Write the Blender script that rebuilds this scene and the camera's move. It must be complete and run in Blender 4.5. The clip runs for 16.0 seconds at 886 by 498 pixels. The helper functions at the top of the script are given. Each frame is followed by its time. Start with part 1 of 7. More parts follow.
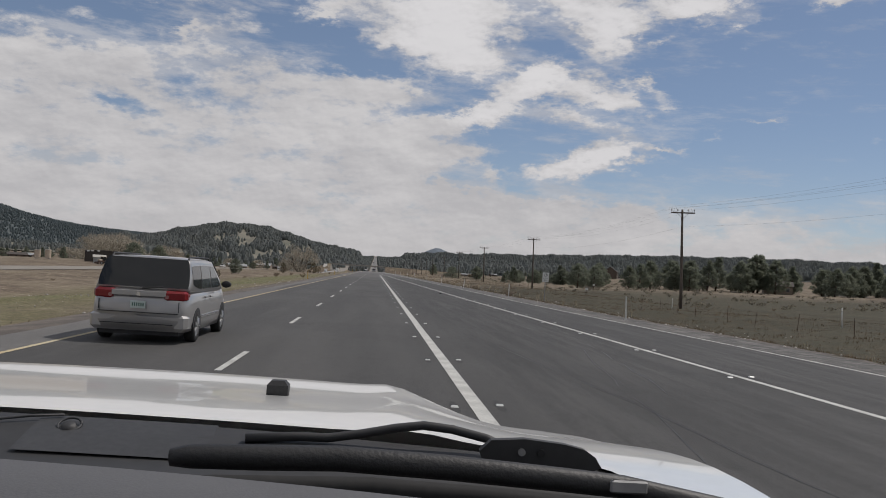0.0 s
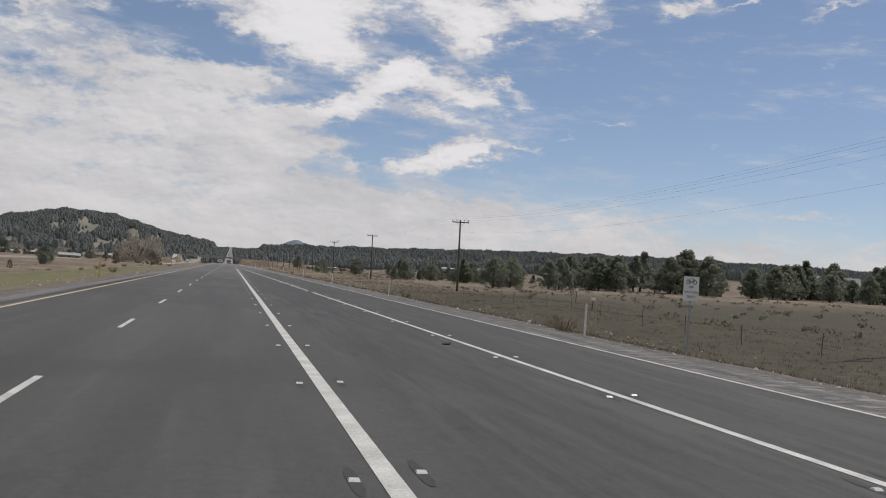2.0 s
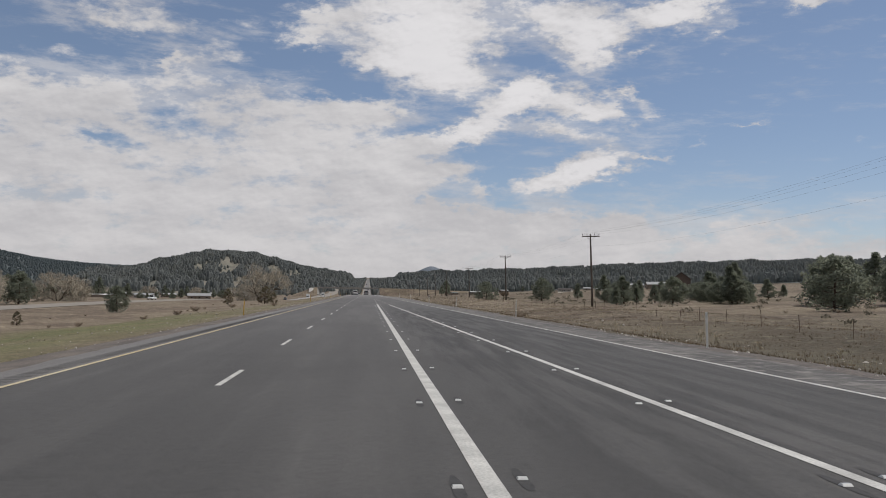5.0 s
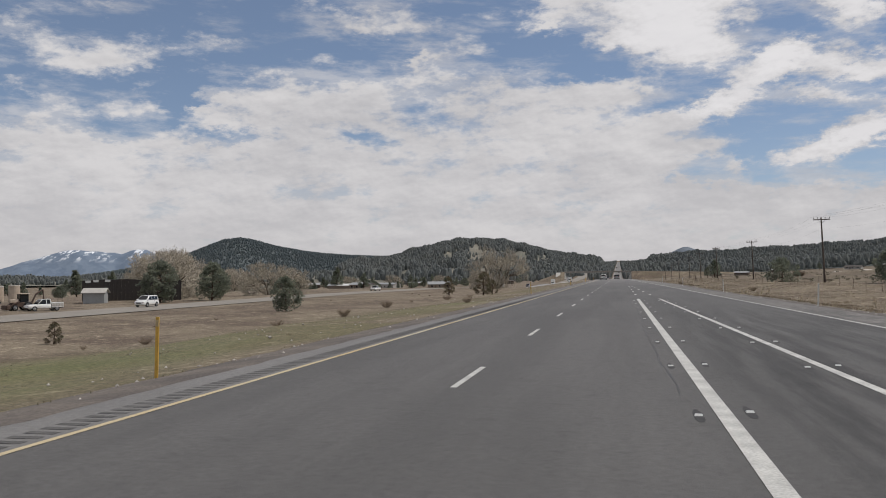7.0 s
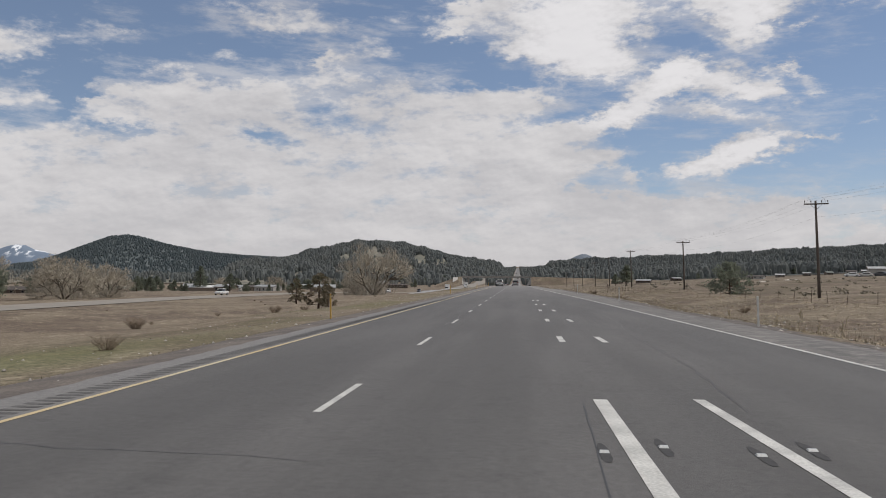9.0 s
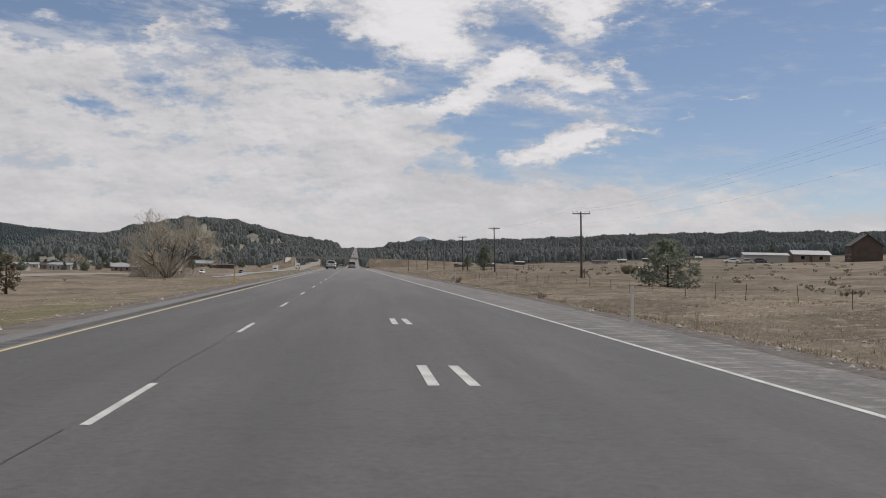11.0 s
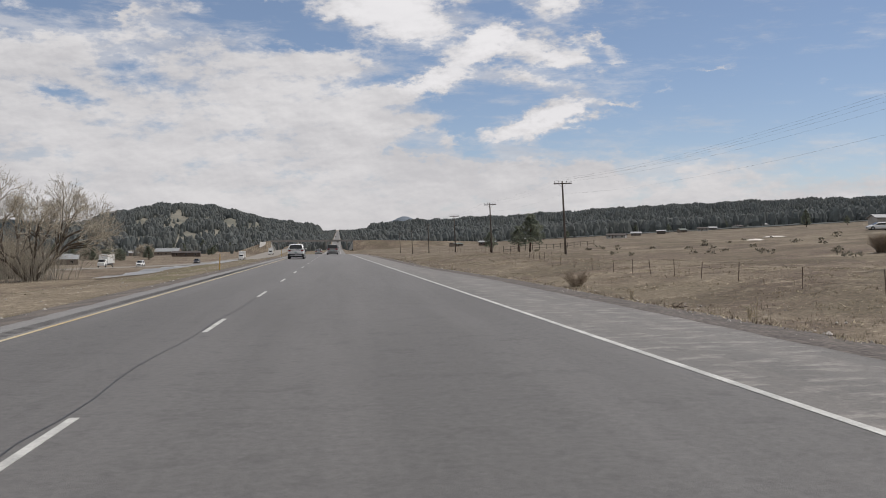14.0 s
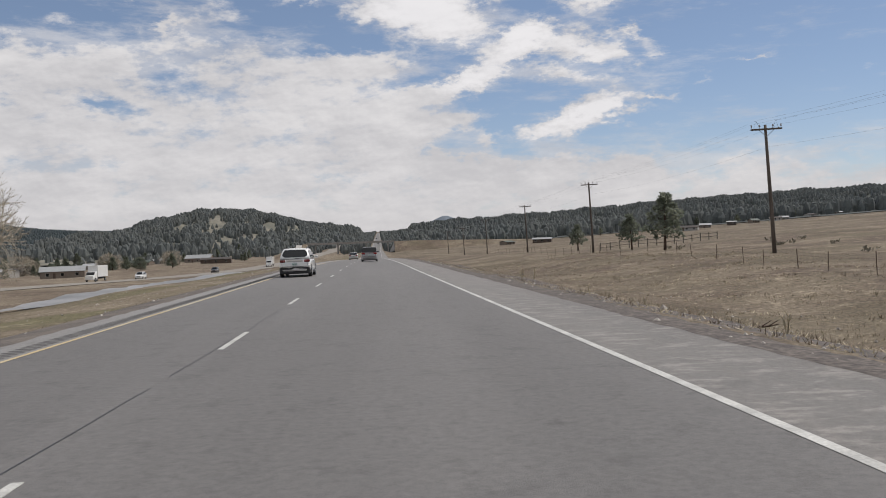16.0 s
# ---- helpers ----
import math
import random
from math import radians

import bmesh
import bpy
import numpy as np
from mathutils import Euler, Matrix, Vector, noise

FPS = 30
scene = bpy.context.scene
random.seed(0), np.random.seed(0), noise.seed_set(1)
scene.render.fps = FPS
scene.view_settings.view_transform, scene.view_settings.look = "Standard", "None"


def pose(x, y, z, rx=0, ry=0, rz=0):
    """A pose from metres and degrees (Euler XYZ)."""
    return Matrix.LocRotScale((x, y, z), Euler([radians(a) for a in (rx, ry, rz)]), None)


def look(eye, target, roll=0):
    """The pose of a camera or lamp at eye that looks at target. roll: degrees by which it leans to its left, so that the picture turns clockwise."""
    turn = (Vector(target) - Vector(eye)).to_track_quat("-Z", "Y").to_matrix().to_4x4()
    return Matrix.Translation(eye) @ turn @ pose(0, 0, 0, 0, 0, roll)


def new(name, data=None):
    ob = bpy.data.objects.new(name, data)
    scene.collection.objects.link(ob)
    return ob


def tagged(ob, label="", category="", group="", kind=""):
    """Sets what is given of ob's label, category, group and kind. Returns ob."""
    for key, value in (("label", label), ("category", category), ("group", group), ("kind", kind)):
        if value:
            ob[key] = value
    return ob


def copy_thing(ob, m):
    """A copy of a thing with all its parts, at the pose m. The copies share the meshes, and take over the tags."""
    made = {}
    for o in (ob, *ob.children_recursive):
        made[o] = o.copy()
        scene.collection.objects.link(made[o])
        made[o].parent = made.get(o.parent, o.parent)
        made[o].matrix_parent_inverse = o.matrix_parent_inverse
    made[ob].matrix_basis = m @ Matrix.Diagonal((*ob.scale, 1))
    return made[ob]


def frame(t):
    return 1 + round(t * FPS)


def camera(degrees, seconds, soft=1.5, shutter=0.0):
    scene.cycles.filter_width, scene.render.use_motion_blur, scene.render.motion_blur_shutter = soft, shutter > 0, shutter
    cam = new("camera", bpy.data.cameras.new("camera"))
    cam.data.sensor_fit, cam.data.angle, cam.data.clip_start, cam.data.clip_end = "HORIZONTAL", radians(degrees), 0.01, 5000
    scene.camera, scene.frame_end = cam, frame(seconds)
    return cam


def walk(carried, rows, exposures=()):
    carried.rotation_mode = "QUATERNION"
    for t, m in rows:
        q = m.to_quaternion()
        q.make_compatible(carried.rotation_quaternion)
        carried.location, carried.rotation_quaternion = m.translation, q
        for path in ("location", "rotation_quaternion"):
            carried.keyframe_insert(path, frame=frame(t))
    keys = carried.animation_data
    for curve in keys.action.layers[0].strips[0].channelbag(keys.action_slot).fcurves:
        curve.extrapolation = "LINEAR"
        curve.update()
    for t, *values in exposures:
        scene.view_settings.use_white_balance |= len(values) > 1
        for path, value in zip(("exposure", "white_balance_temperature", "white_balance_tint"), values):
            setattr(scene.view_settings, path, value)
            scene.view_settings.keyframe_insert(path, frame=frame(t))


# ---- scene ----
cam = camera(54.6, 16.0, 0.95)
PATH = [
    (0.0, (-0.22, -0.75, 1.84), (0.550, 9.213, 2.119), 3.78),
    (0.5, (-0.22, 12.54, 1.84), (1.468, 22.392, 2.180), 3.97),
    (1.0, (-0.21, 25.83, 1.84), (1.793, 35.630, 1.996), 4.57),
    (1.5, (-0.21, 39.13, 1.84), (2.127, 48.852, 1.889), 4.59),
    (2.0, (-0.20, 52.42, 1.84), (2.186, 62.128, 2.159), 4.40),
    (2.5, (-0.11, 65.61, 1.84), (2.313, 75.298, 2.363), 3.99),
    (3.0, (-0.03, 78.80, 1.84), (2.324, 88.502, 2.426), 3.89),
    (3.2, (0.01, 84.08, 1.84), (2.302, 93.793, 2.390), 4.20),
    (5.3, (0.13, 138.84, 1.84), (0.589, 148.816, 2.330), 0.90),
    (5.5, (0.12, 144.02, 1.84), (0.287, 154.004, 2.318), 1.20),
    (6.0, (0.11, 156.96, 1.84), (-0.604, 166.928, 2.279), 0.96),
    (6.5, (0.07, 169.75, 1.84), (-1.602, 179.606, 2.178), -0.41),
    (7.0, (0.03, 182.54, 1.84), (-1.977, 192.333, 2.154), -0.64),
    (7.5, (-0.01, 195.33, 1.84), (-2.318, 205.056, 2.165), -0.75),
    (8.0, (-0.05, 208.12, 1.84), (-2.299, 217.859, 2.168), -0.44),
    (8.5, (0.02, 220.83, 1.84), (-1.333, 230.730, 2.191), -0.23),
    (9.0, (0.08, 233.54, 1.84), (-0.796, 243.491, 2.192), 0.39),
    (9.5, (0.15, 246.24, 1.84), (0.286, 256.236, 2.212), 0.93),
    (9.7, (0.17, 251.33, 1.84), (0.472, 261.315, 2.205), 1.17),
    (11.8, (0.20, 304.62, 1.84), (1.460, 314.544, 1.853), 0.55),
    (12.0, (0.20, 309.70, 1.84), (1.474, 319.617, 1.832), 0.28),
    (12.5, (0.18, 322.46, 1.84), (1.457, 332.383, 1.835), -0.17),
    (13.0, (0.17, 335.23, 1.84), (1.420, 345.151, 1.841), -0.28),
    (13.5, (0.15, 348.00, 1.84), (1.408, 357.917, 1.799), -0.28),
    (14.0, (0.14, 360.76, 1.84), (1.349, 370.688, 1.765), -0.57),
    (14.5, (0.19, 373.53, 1.84), (1.317, 383.468, 1.739), -1.34),
    (15.0, (0.24, 386.30, 1.84), (1.215, 396.255, 1.753), -2.00),
    (15.5, (0.29, 399.07, 1.84), (1.098, 409.040, 1.776), -2.12),
    (16.0, (0.34, 411.84, 1.84), (1.079, 421.816, 1.767), -2.09),
]
walk(cam, [(t, look(eye, target, roll)) for t, eye, target, roll in PATH],
     exposures=[(t, e, 6500, 12) for t, e in ((0.0, -0.25), (0.9, -0.15), (1.5, -0.03), (2.1, -0.05), (2.6, -0.19), (3.2, -0.18), (5.4, -0.12), (9.7, -0.07), (12.0, -0.02), (16.0, 0.04))])

# ---- light: high sun ahead to the right, broken cloud ----
SUN_EL, SUN_AZ = radians(56), radians(62)          # azimuth from the road's heading, to the right
sun_dir = Vector((math.sin(SUN_AZ) * math.cos(SUN_EL), math.cos(SUN_AZ) * math.cos(SUN_EL), math.sin(SUN_EL)))
lamp = bpy.data.lights.new("sun", "SUN")
lamp.energy, lamp.angle, lamp.color = 3.1, radians(0.6), (1.0, 0.95, 0.88)
sun = new("sun", lamp)
sun.matrix_world = look(sun_dir * 300, (0, 0, 0))

world = bpy.data.worlds.new("sky")
scene.world = world
world.use_nodes = True
wt = world.node_tree
wt.nodes.clear()


def wn(kind, operation=None, interpolation_type=None, data_type=None):
    n = wt.nodes.new(kind)
    if operation:
        n.operation = operation
    if interpolation_type:
        n.interpolation_type = interpolation_type
    if data_type:
        n.data_type = data_type
    return n


def wm(op, a, b=None, c=None):
    n = wn("ShaderNodeMath", operation=op)
    for i, v in enumerate((a, b, c)):
        if v is None:
            continue
        if isinstance(v, (int, float)):
            n.inputs[i].default_value = v
        else:
            wt.links.new(v, n.inputs[i])
    return n.outputs[0]


def wramp(v, lo, hi):
    n = wn("ShaderNodeMapRange", interpolation_type="SMOOTHSTEP")
    wt.links.new(v, n.inputs[0])
    n.inputs[1].default_value, n.inputs[2].default_value = lo, hi
    return n.outputs[0]


def wmix(f, a, b):
    n = wn("ShaderNodeMix", data_type="RGBA")
    wt.links.new(f, n.inputs[0])
    for s, v in ((n.inputs[6], a), (n.inputs[7], b)):
        if isinstance(v, tuple):
            s.default_value = (*v, 1)
        else:
            wt.links.new(v, s)
    return n.outputs[2]


def wnoise(vec, scale, detail, rough=0.55):
    n = wn("ShaderNodeTexNoise")
    wt.links.new(vec, n.inputs["Vector"])
    n.inputs["Scale"].default_value, n.inputs["Detail"].default_value, n.inputs["Roughness"].default_value = scale, detail, rough
    return n


def wvec(x, y, z=0.0):
    n = wn("ShaderNodeCombineXYZ")
    for i, v in enumerate((x, y, z)):
        if isinstance(v, (int, float)):
            n.inputs[i].default_value = v
        else:
            wt.links.new(v, n.inputs[i])
    return n.outputs[0]


tc = wn("ShaderNodeTexCoord")
sep = wn("ShaderNodeSeparateXYZ")
wt.links.new(tc.outputs["Generated"], sep.inputs[0])
az = wm("MULTIPLY", wm("ARCTAN2", sep.outputs[0], sep.outputs[1]), 57.2958)
el = wm("MULTIPLY", wm("ARCSINE", sep.outputs[2]), 57.2958)
# a slow warp, so that the cloud masses have torn, curling edges
w1 = wnoise(wvec(wm("MULTIPLY", az, 0.16), wm("MULTIPLY", el, 0.34)), 1.0, 4, 0.62)
ws = wn("ShaderNodeSeparateColor")
wt.links.new(w1.outputs["Color"], ws.inputs[0])
w2 = wnoise(wvec(wm("MULTIPLY", az, 0.75), wm("MULTIPLY", el, 1.5), 4.4), 1.0, 5, 0.65)
wf = wn("ShaderNodeSeparateColor")
wt.links.new(w2.outputs["Color"], wf.inputs[0])
azw = wm("ADD", wm("ADD", az, wm("MULTIPLY", wm("SUBTRACT", ws.outputs[0], 0.5), 3.6)), wm("MULTIPLY", wm("SUBTRACT", wf.outputs[0], 0.5), 4.0))
elw = wm("ADD", wm("ADD", el, wm("MULTIPLY", wm("SUBTRACT", ws.outputs[1], 0.5), 1.7)), wm("MULTIPLY", wm("SUBTRACT", wf.outputs[1], 0.5), 2.0))
# cloud masses: azimuth, elevation, half width, half height, slope, weight
HEAP = [
    (3.2, 17.9, 4.94, 2.6, 0.0, 1.15), (4.0, 15.1, 3.22, 1.79, 0.0, 0.95), (6.3, 13.6, 2.07, 1.08, -0.21, 0.6), (-0.2, 15.0, 2.29, 0.5, 0.02, 0.55),
    (12.2, 17.8, 2.74, 1.44, -0.35, 1.0), (14.9, 16.3, 1.36, 2.06, -0.05, 0.95), (20.0, 17.8, 2.87, 0.8, 0.01, 1.5), (22.9, 16.6, 0.99, 0.3, 0.26, 0.7),
    (10.4, 13.6, 1.26, 0.86, 0.08, 1.1), (8.4, 11.8, 2.79, 0.8, 0.44, 1.0), (6.3, 10.4, 3.37, 0.59, 0.2, 0.75), (14.1, 12.3, 2.36, 0.86, -0.28, 1.15),
    (12.8, 10.7, 2.17, 0.51, -0.12, 0.8), (15.0, 8.6, 1.77, 0.94, 0.18, 1.1), (12.1, 7.5, 3.07, 0.62, 0.21, 1.05), (11.8, 5.8, 1.63, 0.81, 0.0, 0.6),
]
PUFF = [
    (17.5, 15.3, 0.46, 0.31, 0.34, 0.8), (17.0, 13.2, 0.49, 0.39, -0.04, 0.75), (18.0, 12.5, 0.69, 0.49, -0.24, 0.9), (16.0, 13.1, 0.5, 0.91, -0.04, 0.5),
    (18.6, 11.7, 0.35, 0.18, -0.04, 0.6), (24.3, 10.7, 0.64, 0.14, 0.14, 0.6), (18.6, 9.1, 1.17, 0.18, -0.13, 0.7), (21.2, 9.6, 1.52, 0.17, 0.11, 0.3),
    (26.9, 19.3, 1.45, 0.44, 0.14, 0.8), (28.3, 17.8, 1.14, 0.41, -0.01, 0.95), (29.8, 18.4, 0.92, 0.44, -0.22, 0.7), (32.4, 18.4, 1.37, 0.3, 0.31, 0.8),
    (37.8, 17.9, 1.46, 0.23, 0.48, 0.75), (36.4, 19.4, 1.3, 0.26, 0.23, 0.6), (37.0, 5.4, 3.42, 0.24, 0.03, 0.5),
]
VEIL = [
    (-4.4, 16.1, 1.59, 0.46, 0.14, 0.85), (-3.0, 17.8, 1.72, 0.77, 0.33, 0.7), (-13.7, 16.7, 4.76, 1.43, -0.22, 0.42), (-19.0, 16.7, 2.42, 0.73, -0.19, 0.42),
    (-10.7, 14.9, 2.22, 0.42, 0.07, 0.35), (-25.1, 14.7, 1.9, 0.58, 0.14, 0.35), (-13.1, 14.3, 0.5, 0.77, 0.68, 0.5), (-32.6, 13.4, 4.43, 0.74, 0.17, 0.75),
    (-35.6, 14.2, 3.6, 0.85, -0.01, 0.5), (-35.9, 15.9, 4.6, 0.65, 0.2, 0.42), (-38.0, 11.6, 1.55, 0.3, 0.08, 0.4), (-16.9, 16.2, 2.27, 0.56, -0.09, 0.35),
    (-0.1, 11.5, 3.42, 0.74, -0.18, 0.6), (13.8, 5.0, 6.63, 0.81, 0.0, 0.5), (26.4, 4.9, 5.27, 0.81, 0.05, 0.5), (3.0, 5.8, 2.64, 0.75, -0.14, 0.6),
]
GAP = [
    (-12.4, 10.6, 2.55, 1.22, -0.14, 0.55), (-8.3, 11.8, 1.12, 0.94, -0.25, 0.3), (-25.3, 9.3, 2.19, 0.43, 0.0, 0.6), (2.5, 10.5, 2.28, 0.55, 0.11, 0.45),
    (-4.0, 4.8, 1.69, 0.19, -0.12, 0.25), (4.5, 6.7, 2.82, 0.67, 0.26, 0.6), (7.5, 6.2, 2.6, 0.75, 0.01, 0.6), (-32.5, 9.6, 2.7, 0.76, -0.15, 0.9),
    (-16.9, 9.2, 2.26, 0.59, -0.1, 0.6), (-28.2, 11.8, 1.19, 1.19, 0.05, 0.6), (-18.5, 5.6, 3.09, 0.5, -0.05, 0.2), (-2.5, 13.0, 2.28, 0.36, -0.07, 0.35),
    (-26.8, 9.7, 2.5, 0.57, -0.07, 0.4),
]


def masses(blobs):
    total = None
    for ca, ce, cw, ch, cs, ck in blobs:
        da = wm("SUBTRACT", azw, ca)
        u = wm("MULTIPLY", da, 0.88 / cw)
        v = wm("MULTIPLY", wm("SUBTRACT", wm("SUBTRACT", elw, ce), wm("MULTIPLY", da, cs)), 0.88 / ch)
        g = wm("MULTIPLY", wm("EXPONENT", wm("MULTIPLY", wm("ADD", wm("MULTIPLY", u, u), wm("MULTIPLY", v, v)), -1.0)), ck)
        total = g if total is None else wm("ADD", total, g)
    return total


# a broad bank of cloud fills the lower sky to the left: its upper edge, azimuth and elevation
crest = wn("ShaderNodeValToRGB")
EDGE_OF_BANK = [(-50, 11.0), (-39, 9.9), (-36.5, 11.6), (-31, 11.6), (-28.6, 10.2), (-26.8, 12.7), (-23.7, 13.3), (-17, 13.6), (-11.8, 14.1), (-7.7, 13.4), (-4.7, 12.7), (1.4, 11.4), (4.5, 9.6), (7.5, 8.3), (9.4, 5.0), (16.3, 5.0), (23, 4.0), (50, 3.4)]
for i, (ea, ee) in enumerate(EDGE_OF_BANK):
    if i > 1:
        crest.color_ramp.elements.new(0.5)
for i, (ea, ee) in enumerate(EDGE_OF_BANK):
    crest.color_ramp.elements[i].position = (ea + 50) / 100
for i, (ea, ee) in enumerate(EDGE_OF_BANK):
    crest.color_ramp.elements[i].color = (ee / 20, ee / 20, ee / 20, 1)
wt.links.new(wm("MULTIPLY", wm("ADD", azw, 50.0), 0.01), crest.inputs[0])
bank = wm("MULTIPLY", wramp(wm("SUBTRACT", wm("MULTIPLY", crest.outputs[0], 20.0), elw), -1.3, 1.9), 1.0)
heap = masses(HEAP)
small = masses(PUFF)
total = wm("SUBTRACT", wm("ADD", wm("ADD", bank, heap), wm("ADD", small, masses(VEIL))), masses(GAP))
# the same broken cloud goes on overhead and behind
flat = wvec(wm("DIVIDE", sep.outputs[0], wm("ADD", wm("ABSOLUTE", sep.outputs[2]), 0.12)), wm("DIVIDE", sep.outputs[1], wm("ADD", wm("ABSOLUTE", sep.outputs[2]), 0.12)))
over = wm("MULTIPLY", wramp(wnoise(flat, 0.9, 4).outputs["Fac"], 0.42, 0.62), wramp(el, 20.0, 26.0))
behind = wm("MULTIPLY", wramp(wnoise(flat, 0.6, 4).outputs["Fac"], 0.40, 0.60), wramp(wm("ABSOLUTE", az), 46.0, 60.0))
total = wm("ADD", total, wm("ADD", over, behind))
fine = wnoise(wvec(wm("MULTIPLY", wm("SUBTRACT", az, wm("MULTIPLY", el, 0.5)), 0.24), wm("MULTIPLY", el, 0.62), 3.1), 1.0, 9, 0.62).outputs["Fac"]
wisp = wnoise(wvec(wm("MULTIPLY", wm("ADD", az, wm("MULTIPLY", el, 0.9)), 0.16), wm("MULTIPLY", el, 0.75), 8.7), 1.0, 8, 0.66).outputs["Fac"]
puff = wnoise(wvec(wm("MULTIPLY", az, 0.62), wm("MULTIPLY", el, 1.25), 1.7), 1.0, 8, 0.62).outputs["Fac"]
puff_up = wnoise(wvec(wm("MULTIPLY", wm("ADD", az, 0.15), 0.62), wm("MULTIPLY", wm("ADD", el, 0.22), 1.25), 1.7), 1.0, 4, 0.6).outputs["Fac"]
dens_raw = wm("ADD", total, wm("ADD", wm("MULTIPLY", wm("SUBTRACT", fine, 0.5), 1.9), wm("MULTIPLY", wm("SUBTRACT", puff, 0.5), 1.2)))
dens = wramp(dens_raw, 0.20, 0.94)
# thin combed veils between and round the masses
haze = wm("MULTIPLY", wramp(wm("ADD", wm("MULTIPLY", total, 0.75), wm("ADD", wm("MULTIPLY", wm("SUBTRACT", wisp, 0.5), 2.1), wm("MULTIPLY", wm("SUBTRACT", fine, 0.5), 0.7))), 0.0, 0.75), 0.62)
dens = wm("MAXIMUM", dens, haze)
sky = wn("ShaderNodeTexSky")
sky.sky_type, sky.sun_disc, sky.sun_elevation, sky.sun_rotation = "NISHITA", False, SUN_EL, SUN_AZ
sky.altitude, sky.air_density, sky.dust_density, sky.ozone_density = 2100, 1.0, 1.2, 1.6
skyc = wn("ShaderNodeVectorMath", operation="SCALE")
wt.links.new(sky.outputs[0], skyc.inputs[0])
skyc.inputs["Scale"].default_value = 0.083
veil = wn("ShaderNodeValue")
veil.outputs[0].default_value = 0.18
skyv = wmix(veil.outputs[0], skyc.outputs[0], (0.36, 0.44, 0.56))
# undersides and hollows of the clouds are greyer
shade = wramp(wm("ADD", wm("MULTIPLY", wnoise(wvec(wm("MULTIPLY", az, 0.13), wm("MULTIPLY", wm("ADD", el, 0.8), 0.34), 5.5), 1.0, 7, 0.62).outputs["Fac"], 1.1), wm("ADD", wm("MULTIPLY", fine, 0.3), wm("MULTIPLY", puff, 0.15))), 0.56, 1.02)
relief = wm("MULTIPLY", wm("SUBTRACT", puff, puff_up), 0.9)
shade = wm("MINIMUM", wm("MAXIMUM", wm("ADD", shade, relief), 0.0), 1.15)
cloud = wmix(shade, (0.535, 0.535, 0.548), (0.70, 0.695, 0.695))
# the heaped clouds stand in full sun, whiter than the bank
cloud = wmix(wm("MULTIPLY", wramp(wm("ADD", wm("ADD", heap, wm("MULTIPLY", small, 0.8)), relief), 0.30, 1.5), 0.8), cloud, (0.84, 0.835, 0.84))
mixed = wmix(dens, skyv, cloud)
# pale air low over the horizon
low = wm("MULTIPLY", wm("EXPONENT", wm("MULTIPLY", wm("MAXIMUM", el, 0.0), -0.36)), 0.70)
mixed = wmix(low, mixed, (0.575, 0.558, 0.552))
bg = wn("ShaderNodeBackground")
wt.links.new(mixed, bg.inputs[0])
bg.inputs[1].default_value = 1.0
wo = wn("ShaderNodeOutputWorld")
wt.links.new(bg.outputs[0], wo.inputs[0])


